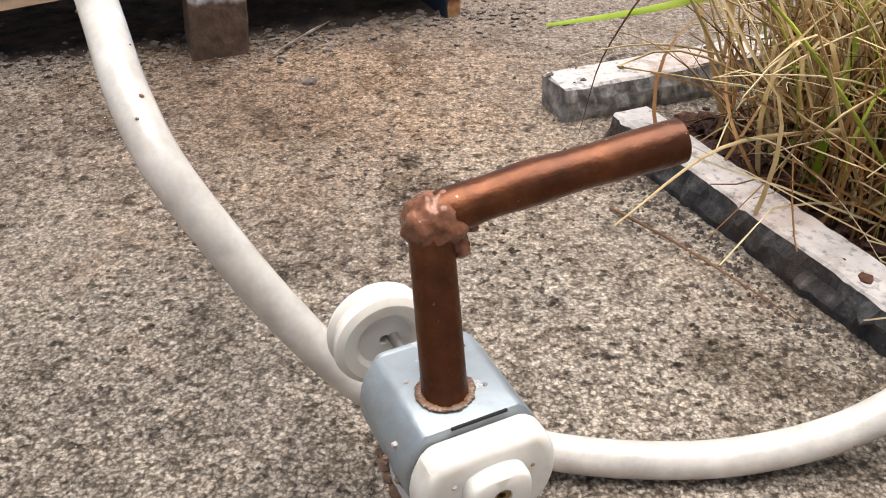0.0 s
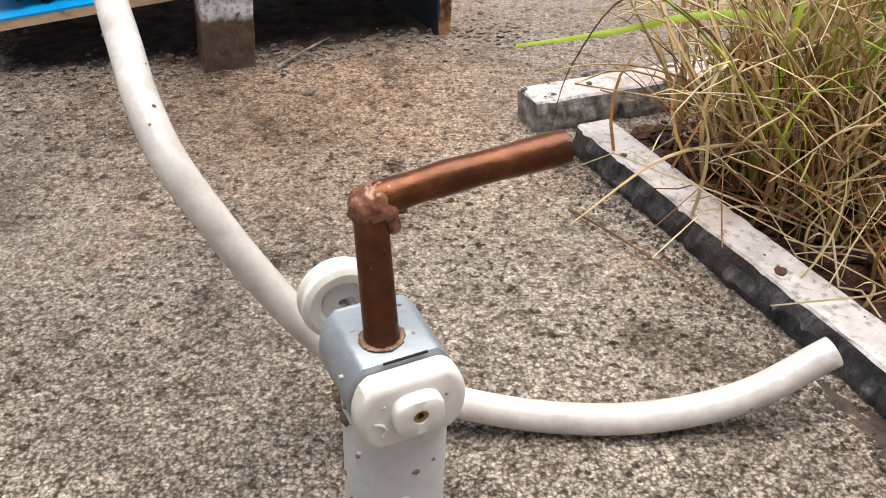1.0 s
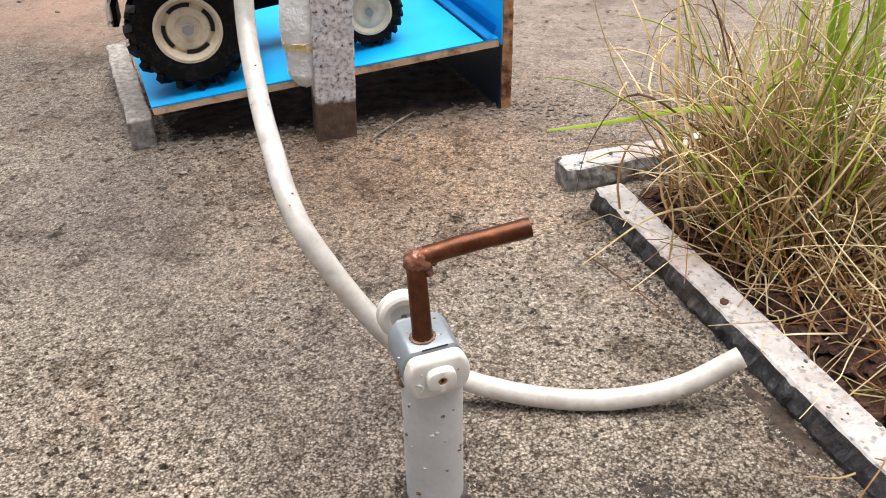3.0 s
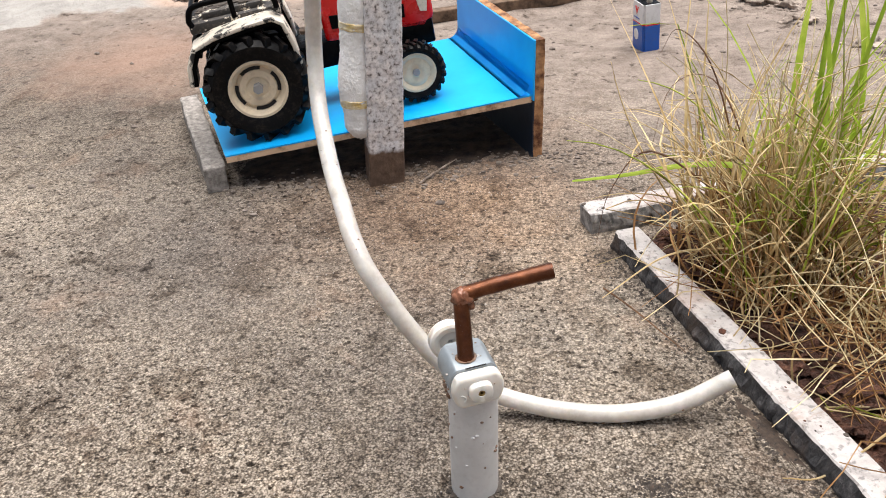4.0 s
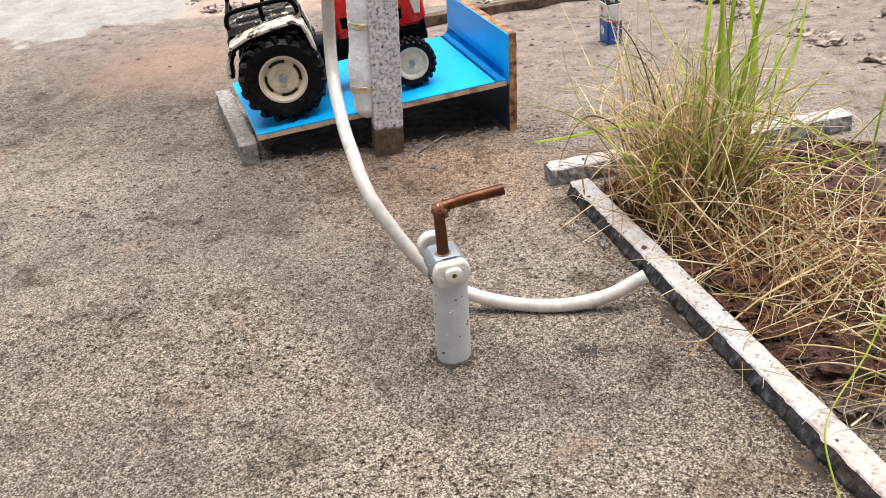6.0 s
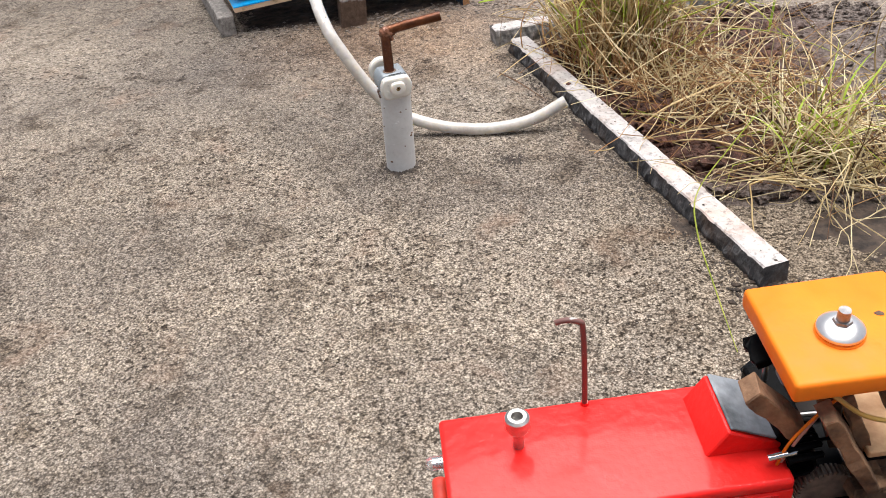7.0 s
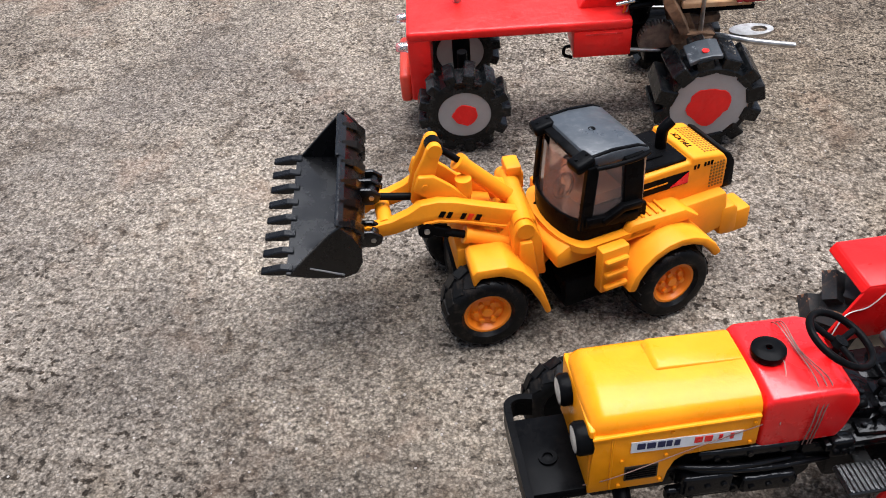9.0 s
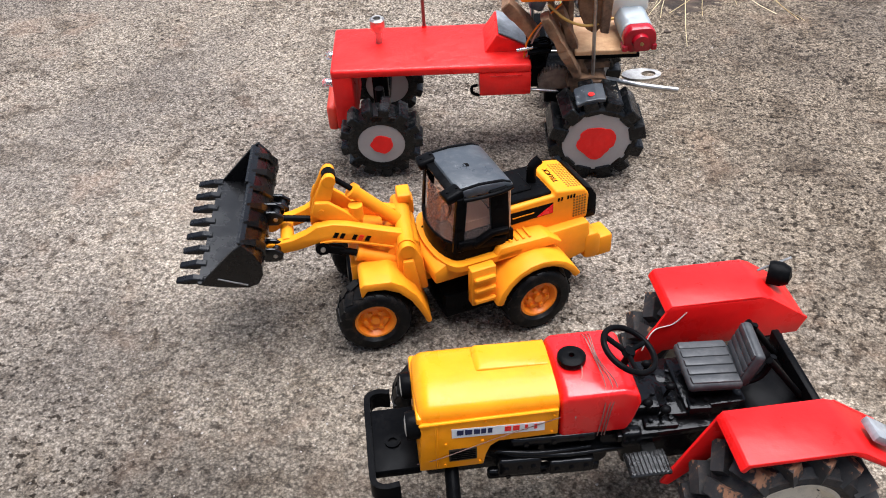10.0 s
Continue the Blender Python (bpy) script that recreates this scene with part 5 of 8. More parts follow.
clump("dry_grass", "dense tangled clump of dry straw-coloured grass standing in the bed", 1, M_straw, 150, 142, 258, 17, 24, (60, 165), (0.04, 0.75), (1.0, 2.1), (0.0, 0.55), 0.1)
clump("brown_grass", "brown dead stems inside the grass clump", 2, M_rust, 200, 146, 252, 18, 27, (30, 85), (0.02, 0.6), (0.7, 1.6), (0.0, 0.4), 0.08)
clump("green_grass", "fresh green blades rising from the dry clump", 3, M_fresh, 44, 158, 258, 20, 26, (60, 165), (0.03, 0.6), (1.2, 2.6), (0.0, 0.45), 0.14)
clump("green_grass", "broad bright green blades standing at the back of the clump", 17, M_fresh, 14, 178, 274, 9, 8, (110, 205), (0.02, 0.3), (3.0, 5.5), (0.0, 0.2), 0.12)
clump("dry_grass", "tangled dry grass fringe leaning over the granite strip", 9, M_straw, 55, 142, 226, 10, 34, (30, 95), (0.1, 0.7), (0.6, 1.4), (0.1, 0.7), 0.0)


def wisps(name, label, seed, m, count, a, b, spread, length, tilt, curl, radius, drift=(0.0, 0.0)):
    """Thin springy stems that rise, arch over and cross one another."""
    rnd = random.Random(seed)
    bm = B()
    for _ in range(count):
        p = Vector(a).lerp(Vector(b), rnd.random()) + Vector((rnd.gauss(0, spread[0]), rnd.gauss(0, spread[1]), 0))
        az, el = rnd.uniform(0, 6.283), radians(rnd.uniform(*tilt))
        d = Vector((math.cos(az) * math.sin(el) + drift[0], math.sin(az) * math.sin(el) + drift[1], math.cos(el))).normalized()
        l = rnd.uniform(*length)
        bend = Vector((rnd.gauss(0, 1), rnd.gauss(0, 1), rnd.gauss(-0.7, 0.5))) * rnd.uniform(*curl)
        w = rnd.uniform(*radius)
        steps = 11
        q, prev = Vector((p.x, p.y, 3)), None
        snap = rnd.randrange(4, 10) if rnd.random() < 0.35 else 99
        for k in range(steps + 1):
            n = d.orthogonal().normalized()
            e = d.cross(n)
            ww = w * (1 - 0.7 * (k / steps) ** 2)
            ring = [bm.verts.new(q + ww * (math.cos(r) * n + math.sin(r) * e)) for r in (0, 2.094, 4.189)]
            if prev:
                for i in range(3):
                    j = (i + 1) % 3
                    bm.faces.new((prev[i], prev[j], ring[j], ring[i]))
            prev = ring
            d = (d + bend * (k / steps) * 0.35 + Vector((rnd.gauss(0, 0.035), rnd.gauss(0, 0.035), 0))).normalized()
            if k == snap:
                d = (d + Vector((rnd.gauss(0, 0.8), rnd.gauss(0, 0.8), rnd.uniform(-1.2, 0.1)))).normalized()
            q = q + d * l / steps
            edge = 254 - (q.y + 72) * 0.5
            if q.x < edge and q.y < 250 and q.z < 40:
                q.x = edge
                d.x = abs(d.x)
            q.z = max(q.z, 3)
    ob = part(name, bm, m)
    for f in ob.data.polygons:
        f.use_smooth = True
    tagged(ob, label, "grass", "grass on the bed", "stuff")


wisps("dry_wisps", "bleached straw stems arching and crossing above the clump", 41, M_pale, 130, (128, 272, 0), (168, 226, 0), (10, 12), (60, 175), (2, 34), (0.1, 1.1), (0.4, 0.75), (0.06, 0.0))
wisps("dry_wisps", "straw-coloured stems arching out of the grass clump", 42, M_straw, 170, (126, 274, 0), (178, 214, 0), (10, 12), (50, 160), (4, 48), (0.1, 1.3), (0.45, 0.8), (0.06, 0.0))
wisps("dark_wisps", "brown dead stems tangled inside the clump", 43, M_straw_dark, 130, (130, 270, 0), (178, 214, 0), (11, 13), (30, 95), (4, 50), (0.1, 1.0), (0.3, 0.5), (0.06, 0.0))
wisps("dry_wisps", "straw hanging over the sawn granite strip", 44, M_pale, 12, (122, 262, 0), (170, 180, 0), (6, 8), (45, 110), (25, 70), (0.3, 1.2), (0.3, 0.5), (-0.25, -0.15))
wisps("green_wisps", "thin green stems rising among the dry grass", 45, M_green, 70, (138, 266, 0), (186, 216, 0), (12, 12), (60, 170), (4, 42), (0.1, 0.9), (0.5, 1.0), (0.1, 0.0))


wisps("rusty_wisps", "reddish brown dead stems standing inside the clump", 46, M_rust, 120, (130, 270, 0), (180, 212, 0), (11, 13), (30, 90), (4, 50), (0.1, 1.2), (0.3, 0.55), (0.05, 0.0))
wisps("dry_wisps", "pale straw stems arching low over the soil bed", 47, M_pale, 60, (176, 214, 0), (292, 74, 0), (22, 24), (60, 150), (25, 80), (0.3, 1.4), (0.28, 0.5))
wisps("rusty_wisps", "reddish brown stems arching low over the soil bed", 48, M_rust, 90, (176, 214, 0), (292, 74, 0), (24, 26), (50, 130), (25, 82), (0.3, 1.4), (0.28, 0.55))
wisps("dry_wisps", "bleached straw stems arching over damp earth by the granite strip", 49, M_pale, 55, (262, 62, 0), (330, 34, 0), (14, 12), (40, 120), (25, 82), (0.3, 1.3), (0.4, 0.8))
wisps("dry_wisps", "yellow straw stems sprawling over damp earth by the granite strip", 50, M_straw, 50, (256, 72, 0), (340, 60, 0), (14, 16), (40, 130), (20, 80), (0.3, 1.2), (0.4, 0.9))
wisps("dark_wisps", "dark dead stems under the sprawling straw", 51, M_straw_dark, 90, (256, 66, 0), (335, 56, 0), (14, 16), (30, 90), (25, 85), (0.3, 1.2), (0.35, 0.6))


def stalks(name, label, seed, m, beds, width):
    """Dead stems lying and leaning every way, most of them snapped once."""
    rnd = random.Random(seed)
    bm = B()
    for _, path, spread, length, rise in [b for b in beds for _ in range(b[0])]:
        f = rnd.random()
        p = Vector(path[0]).lerp(Vector(path[1]), f) + Vector((rnd.gauss(0, spread[0]), rnd.gauss(0, spread[1]), 0))
        a, e = rnd.uniform(0, 6.283), radians(rnd.uniform(*rise))
        l = rnd.uniform(*length)
        d = Vector((math.cos(a) * math.cos(e), math.sin(a) * math.cos(e), math.sin(e)))
        knee = rnd.uniform(0.35, 0.8)
        turn = Vector((rnd.gauss(0, 0.4), rnd.gauss(0, 0.4), rnd.uniform(-1.3, 0.1)))
        pts = []
        q = p.copy()
        q.z = rnd.uniform(3, 9)
        for k in range(7):
            pts.append(q.copy())
            step = d if k / 6 < knee else (d + turn).normalized()
            q = q + step * l / 6 + Vector((rnd.gauss(0, 0.5), rnd.gauss(0, 0.5), rnd.gauss(0, 0.4)))
            q.z = max(q.z, 3.0)
            edge = 262 - (q.y + 72) * 0.5
            if q.x < edge - 6 and q.z < 16:
                q.z = 16
        w = rnd.uniform(*width)
        prev = None
        for k, c in enumerate(pts):
            t = (pts[min(k + 1, 6)] - pts[max(k - 1, 0)]).normalized()
            n = t.orthogonal().normalized()
            o2 = t.cross(n)
            ww = w * (1 - 0.09 * k)
            ring = [bm.verts.new(c + ww * (math.cos(r) * n + math.sin(r) * o2)) for r in (0, 2.09, 4.19)]
            if prev:
                for i in range(3):
                    j = (i + 1) % 3
                    bm.faces.new((prev[i], prev[j], ring[j], ring[i]))
            prev = ring
    tagged(part(name, bm, m), label, "straw", "grass on the bed", "stuff")


stalks("broken_stalks", "pale broken straw leaning and lying every way over the soil bed", 21, M_pale,
       [(70, ((152, 235, 0), (222, 110, 0)), (14, 12), (40, 125), (5, 65)), (80, ((205, 215, 0), (275, 90, 0)), (24, 24), (40, 120), (0, 25)), (60, ((262, 20, 0), (335, 60, 0)), (16, 12), (40, 120), (0, 10))], (0.33, 0.62))
stalks("broken_stalks", "brown broken straw leaning and lying every way over the soil bed", 22, M_rust,
       [(110, ((150, 240, 0), (225, 110, 0)), (16, 16), (30, 110), (5, 70)), (120, ((210, 230, 0), (285, 90, 0)), (28, 28), (30, 100), (0, 22))], (0.33, 0.6))
stalks("green_stems", "faded green stems lying among the straw", 26, M_green, [(14, ((235, 120, 0), (310, 60, 0)), (20, 16), (50, 120), (5, 45))], (0.4, 0.8))
clump("dry_grass", "low spreading clump of dry grass near the end of the granite strip", 6, M_pale, 60, 282, 68, 14, 14, (30, 75), (0.2, 0.9), (0.8, 1.8), (0.1, 0.7), 0.1)
clump("green_grass", "low green grass tuft beside the granite strip", 7, M_fresh, 24, 288, 62, 13, 13, (30, 85), (0.2, 0.9), (1.2, 2.6), (0.1, 0.6), 0.1)


def stem(name, label, points, r, m, width=None):
    bm = B()
    pts = smooth_path(points, 6)
    n = len(pts)
    tube(bm, pts, [r * (1 - 0.75 * (k / n) ** 1.5) for k in range(n)], 6, flat=0.4 if r < 1.5 else 0.14)
    tagged(part(name, bm, m, smooth=80), label, "grass", "single stems beside the bed")


stem("grass_blade", "long green grass blade bent down over the granite strip", [(244, 70, 30), (228, 34, 30), (207, 2, 16), (205, -30, 9), (212, -80, 4), (219, -128, 2)], 0.85, M_green)
stem("grass_blade", "long green blade leaning out over the far granite strip", [(150, 262, 60), (110, 262, 62), (70, 268, 52), (40, 272, 46)], 1.9, M_fresh)
stem("straw", "thin dry stem arching out of the clump", [(130, 258, 40), (85, 262, 70), (62, 270, 40), (54, 276, 2)], 0.7, M_straw_dark)
stem("straw", "thin dry stem lying across concrete", [(60, 226, 1), (76, 204, 3), (92, 182, 3), (104, 168, 1)], 0.5, M_straw_dark)
stem("straw", "thin dry stem lying across concrete", [(130, 225, 30), (95, 232, 20), (60, 214, 2)], 0.8, M_straw)
stem("straw", "dry stem hanging over the granite strip", [(230, 110, 20), (200, 80, 22), (176, 66, 16), (172, 40, 3)], 0.7, M_straw)
stem("straw", "dry stem hanging over the granite strip", [(235, 140, 26), (190, 100, 24), (158, 84, 4), (140, 82, 2)], 0.7, M_straw)
stem("straw", "tall thin dry stem curving above the clump", [(140, 262, 30), (118, 270, 110), (98, 276, 135), (88, 280, 120)], 0.7, M_straw_dark)
stem("straw", "tall thin dark stem curving above the clump", [(150, 262, 30), (122, 280, 100), (96, 290, 98), (84, 286, 55)], 0.7, M_straw_dark)
stem("grass_blade", "tall bright green grass blade", [(168, 272, 10), (176, 276, 100), (184, 282, 190)], 3.4, M_fresh)
stem("grass_blade", "tall bright green grass blade", [(176, 270, 10), (192, 276, 110), (214, 284, 205)], 3.2, M_fresh)
stem("grass_blade", "tall bright green grass blade", [(164, 266, 10), (170, 268, 90), (172, 270, 165)], 3.6, M_fresh)
stem("grass_blade", "green blade leaning across the bed", [(168, 268, 70), (205, 268, 66), (250, 262, 46), (290, 252, 12)], 1.3, M_green)
stem("grass_blade", "thin green blade rising at the far bed edge", [(280, 290, 5), (288, 298, 70), (300, 302, 130)], 1.8, M_fresh)


def lath(x, y, z, rz, length, width, words):
    o = thing("wooden_lath", x, y, z, rz, 0, 0, label=words, category="lath")
    bm = B()
    box(bm, length, width, 2.2, None, 0.4, 1)
    bmesh.ops.subdivide_edges(bm, edges=[e for e in bm.edges if e.calc_length() > 40], cuts=14)
    for v in bm.verts:
        q = v.co * 0.09 + Vector((x, y, 0))
        v.co += Vector((0, 2.6 * noise.noise(q), 0.5 * noise.noise(q + Vector((3, 3, 0)))))
    part("timber", bm, M_lath, o)


M_lath = mat("grey_brown_lath", (0.13, 0.09, 0.06), 0.9, color2=(0.34, 0.26, 0.19), scale=60, bump=0.8, bump_scale=200)
lath(317, 50, 1.6, 14, 86, 11, "weathered grey-brown wooden lath lying among straw")

# ---- home-made red tractor ----
def cleated_tyre(r, w, ri, h):
    bm = B()
    rb, k = r - h, w / 2
    spin(bm, [(ri, -k * 0.98), (rb - 1.2, -k), (rb, -k * 0.9), (rb, k * 0.9), (rb - 1.2, k), (ri, k * 0.98)], 56)
    return bm


def blob_disc(r, seed, depth=0.5):
    """A hand-painted patch with an uneven rim."""
    pts = []
    for k in range(26):
        a = 2 * math.pi * k / 26
        q = r * (1 + 0.22 * noise.noise(Vector((math.cos(a) * 1.6 + seed, math.sin(a) * 1.6, seed))) + 0.07 * noise.noise(Vector((math.cos(a) * 6, math.sin(a) * 6, seed))))
        pts.append((q * math.cos(a), q * math.sin(a)))
    bm = B()
    prism(bm, pts, depth)
    return bm


M_sand = mat("caked_sand", (0.12, 0.095, 0.07), 0.95, color2=(0.28, 0.235, 0.185), scale=300)
M_boltgrey = mat("dull_bolt", (0.16, 0.16, 0.165), 0.3, 0.8, color2=(0.4, 0.39, 0.38), scale=200)


def red_tractor():
    o = thing("model_tractor", 149.5, -303.2, 0, 15, 6.5, 0, label="hand-made red wooden model tractor with an orange roof and cleated tyres", category="toy tractor")
    cleat_rubber = worn_paint("grey_dusted_rubber", (0.0025, 0.003, 0.0036), (0.12, 0.12, 0.12), 0.24, 0.72, (0.28, 0.26, 0.24), 0.12, 110, bump=0.5)
    cleat_rubber.node_tree.nodes["Principled BSDF"].inputs["Specular IOR Level"].default_value = 0.26
    for nm, x, y, z, r, w, ri, n, h, wide, d, s in (("front_wheel", -5.4, 12.4, 23.6, 23.4, 14, 13.3, 13, 4.2, 6.0, -1, 1), ("rear_wheel", 114.5, 8, 26, 27, 23, 19.3, 12, 4.6, 8.2, -1, 2), ("front_wheel", -5.0, 84, 13.6, 23, 14, 13.3, 13, 4.2, 6.0, 1, 3), ("rear_wheel", 114.5, 90, 16.5, 27, 23, 19.3, 12, 4.6, 8.2, 1, 4)):
        wh = sub(nm, o, x, y, z, 0, s * 9, 0)
        part("tyre", cleated_tyre(r, w, ri, h), cleat_rubber, wh, "black rubber tyre with square glued cleats", smooth=35)
        rnd = random.Random(int(r * 10) + s)
        for i in range(n):
            bm = B()
            box(bm, wide * rnd.uniform(0.9, 1.1), w * rnd.uniform(0.92, 1.06), h * 2, T(0, 0, 0, 0, 0, rnd.uniform(-5, 5)), 0.6, 1)
            bmesh.ops.transform(bm, matrix=Matrix.Rotation(-2 * math.pi * i / n, 4, "Y") @ Matrix.Translation((0, 0, r - h)), verts=bm.verts)
            part("cleat", bm, cleat_rubber, wh)
        bm = B()
        cyl(bm, ri + 0.3, ri + 0.3, w * 0.94, T(0, 0, 0, 90), 48)
        part("disc", bm, M_wheel_grey, wh, "grey wheel disc", smooth=40)
        bm = blob_disc(ri * (0.46 if r < 25 else 0.55), s * 1.7, 0.5)
        bmesh.ops.translate(bm, vec=(0, d * (w * 0.47 + 0.2), 0), verts=bm.verts)
        part("red_patch", bm, M_red, wh, "red hand-painted hub patch")
    bm = B()
    box(bm, 112, 45, 5.5, T(24, 49.5, 55.8), 1.8, 4)
    for v in bm.verts:
        v.co.z += 0.35 * noise.noise(v.co * 0.08)
    part("hood", bm, M_red, o, "brush-painted red hood board", smooth=35)
    bm = B()
    box(bm, 11.5, 44.6, 36, T(-26, 49.5, 36.4), 1.3, 3)
    part("front_board", bm, M_red, o, "brush-painted red front board", smooth=35)
    bm = B()
    box(bm, 6, 38, 17, T(-34.6, 49, 24), 2.2, 3)
    part("bumper", bm, worn_paint("light_red_paint", (0.72, 0.06, 0.03), (0.4, 0.05, 0.03), 0.35, 0.77), o, "light red bumper block", smooth=35)
    bm = B()
    box(bm, 29, 45, 15, T(65.5, 49.5, 45.8), 0.9, 2)
    part("side_box", bm, M_red, o, smooth=35)
    bm = B()
    box(bm, 18, 0.5, 0.9, T(66, 27.0, 51.6), 0.1, 1)
    part("scratch", bm, M_red_toy, o)
    bm = B()
    prism(bm, [(54.5, 58.2), (61.5, 69.5), (80, 60.2), (80, 58.2)], 26, T(0, 53.5, 0), 0.5, 1)
    part("dash_wedge", bm, M_red, o)
    bm = B()
    prism(bm, [(62.2, 69.6), (63.0, 70.0), (80.2, 61.4), (80, 60.3)], 24.5, T(0, 54, 0), 0.2, 1)
    part("dash_panel", bm, mat("smoky_grey_paint", (0.05, 0.055, 0.06), 0.4, color2=(0.33, 0.35, 0.37), scale=42), o, "smoky grey dash face")
    bm = B()
    cyl(bm, 1.9, 1.9, 12, T(-5.5, 55.5, 63), 16)
    part("filter_stem", bm, M_steel, o, smooth=40)
    bm = B()
    spin(bm, [(1.5, 0), (3.0, 0.5), (4.2, 3), (4.2, 7.5), (3.2, 8.2), (2.0, 8.2), (2.0, 5), (0.01, 5)], 28, T(-5.5, 55.5, 66, 90), closed=False)
    part("filter_cup", bm, M_steel, o, "bright metal cup", smooth=35)
    bm = B()
    tube(bm, smooth_path([(20.5, 70, 56), (20.3, 69.5, 75), (19.5, 69, 97), (18.2, 69, 100.5), (14, 69.5, 101.5), (10.5, 70, 100.5)], 5), 1.0, 12)
    part("exhaust_wire", bm, worn_paint("rusty_rod", (0.13, 0.055, 0.045), (0.4, 0.38, 0.36), 0.45, 0.6), o, "thin bent rusty metal exhaust rod", smooth=60)
    bm = B()
    cyl(bm, 1.7, 1.3, 1.6, T(20.5, 70, 58.9), 16)
    part("rod_collar", bm, M_red_toy, o)
    for y in (34.2, 62):
        bm = B()
        g = spin(bm, [(0.01, 0), (2.0, 0.6), (2.5, 2), (2.5, 5.5), (2.9, 5.6), (2.9, 6.6), (0.01, 6.6)], 20, T(-38.5, y, 47, 0, 0, -90), closed=False)
        part("headlamp", bm, M_clear, o, "clear plastic lamp bulb", smooth=35)
        bm = B()
        cyl(bm, 1.5, 1.5, 4, T(-34, y, 47, 0, 90), 14)
        part("lamp_core", bm, M_chrome, o)
    bm = B()
    box(bm, 9, 7, 22, T(-5, 34, 42), 0.8)
    box(bm, 9, 7, 22, T(-5, 66, 42), 0.8)
    box(bm, 9, 62, 7, T(-5, 49, 30), 1.0)
    tube(bm, [(-5, 10, 22.6), (-5, 88, 13.6)], 2.0, 12)
    tube(bm, [(-5, 22, 50), (-5, 22, 24)], 2.6, 10)
    part("front_axle", bm, M_black, o, "black wooden front axle", smooth=40)
    bm = B()
    tube(bm, [(114.5, 4, 26), (114.5, 94, 16.5)], 2.4, 12)
    box(bm, 16, 40, 12, T(112, 48, 24), 1)
    part("rear_axle", bm, M_wood, o, smooth=40)
    bm = B()
    tube(bm, [(78, 31, 39.2), (108, 31, 35.4)], 1.0, 10)
    part("side_rod", bm, M_steel, o, smooth=60)
    bm = B()
    tube(bm, [(78, 66, 42), (112, 66, 40)], 1.0, 10)
    part("side_rod", bm, M_steel, o, smooth=60)
    bm = B()
    tube(bm, smooth_path([(50, 30, 44), (47, 30, 43), (47, 30, 39), (51, 30, 37)], 4), 0.9, 8)
    part("wire_hook", bm, M_black, o, smooth=60)
    # the open rear: slats, gear, wires
    def rough_board(name, a, b, w, t, m, words, seed):
        """A split piece of wood from a to b, with torn edges."""
        a, b = Vector(a), Vector(b)
        d = b - a
        bm = B()
        box(bm, d.length, w, t, None, 0.4, 1)
        bmesh.ops.subdivide_edges(bm, edges=[e for e in bm.edges if e.calc_length() > d.length * 0.6], cuts=10)
        for v in bm.verts:
            q = Vector((v.co.x * 0.16 + seed, v.co.y * 0.4, v.co.z * 0.4))
            v.co += Vector((noise.noise(q * 2.2) * 1.2 * (abs(v.co.x) > d.length * 0.45), noise.noise(q) * 0.9, noise.noise(q + Vector((0, 5, 0))) * 0.9))
        turn = d.to_track_quat("X", "Z").to_matrix().to_4x4()
        bmesh.ops.transform(bm, matrix=Matrix.Translation((a + b) / 2) @ turn, verts=bm.verts)
        part(name, bm, m, o, words)

    M_split = mat("split_brown_wood", (0.05, 0.022, 0.01), 0.8, color2=(0.34, 0.19, 0.1), scale=95, bump=1.0, bump_scale=220, spread=(0.3, 0.7))
    rough_board("slat", (86.5, 31, 86), (106, 29, 49.5), 9, 5.0, M_split, "rough split brown wooden slat", 1)
    rough_board("slat", (95, 38, 86), (111, 36, 47), 8, 4.0, M_split, "rough split brown wooden slat", 2)
    rough_board("slat", (66, 42, 89), (83, 40, 69), 9, 6.0, M_split, "rough split brown wooden block", 3)
    rough_board("slat", (90, 52, 88), (104, 50, 44), 6, 3.0, M_wood, "dark thin wooden slat", 4)
    # extra slat, black to stand in for the dark underside of the roof
    rough_board("slat", (73, 60, 84), (90, 60, 91), 12, 3.5, M_black, "black slat added for the roof's dark underside", 5)
    rough_board("cross_piece", (100, 30, 46), (121, 32, 44), 8, 5.5, M_split, "short brown wooden cross piece", 6)
    rough_board("cross_piece", (103, 40, 52), (124, 42, 51), 14, 4.0, M_wood, "dark brown wooden cross piece", 7)
    rough_board("upright", (102, 50, 56), (101, 51, 97), 5, 5, M_wood, "dark wooden upright under the roof", 8)
    bm = B()
    for k in range(6):
        tube(bm, [(84 + 4.6 * math.cos(a) + 0.25 * k, 33 + 0.9 * k, 57 + 4.6 * math.sin(a)) for a in [i * 0.35 for i in range(19)]], 0.55, 6)
    part("coil", bm, M_black, o, "black wire coil", smooth=60)
    for k, (y, z) in enumerate(((32, 63), (34, 66), (38, 61))):
        bm = B()
        box(bm, 12, 2.2, 1.8, T(84, y, z, 0, 8 * k - 6, 6 * k), 0.4, 1)
        part("terminal_strip", bm, M_black, o)
    bm = B()
    cyl(bm, 1.1, 1.1, 9, T(76.5, 33, 64.5, 0, 80), 14)
    part("screw", bm, M_chrome, o, smooth=40)
    bm = B()
    box(bm, 9, 8, 13, T(85, 50, 86, 0, 20), 2.2, 3)
    part("smoky_bulb", bm, mat("blue_grey_plastic", (0.06, 0.09, 0.12), 0.3, color2=(0.2, 0.26, 0.31), scale=90), o, "blue-grey plastic block", smooth=40)
    bm = B()
    box(bm, 12, 33, 30, T(84, 57.5, 48), 1.5)
    box(bm, 20, 40, 8, T(98, 50, 34), 1)
    part("gearbox", bm, M_black, o)
    bm = B()
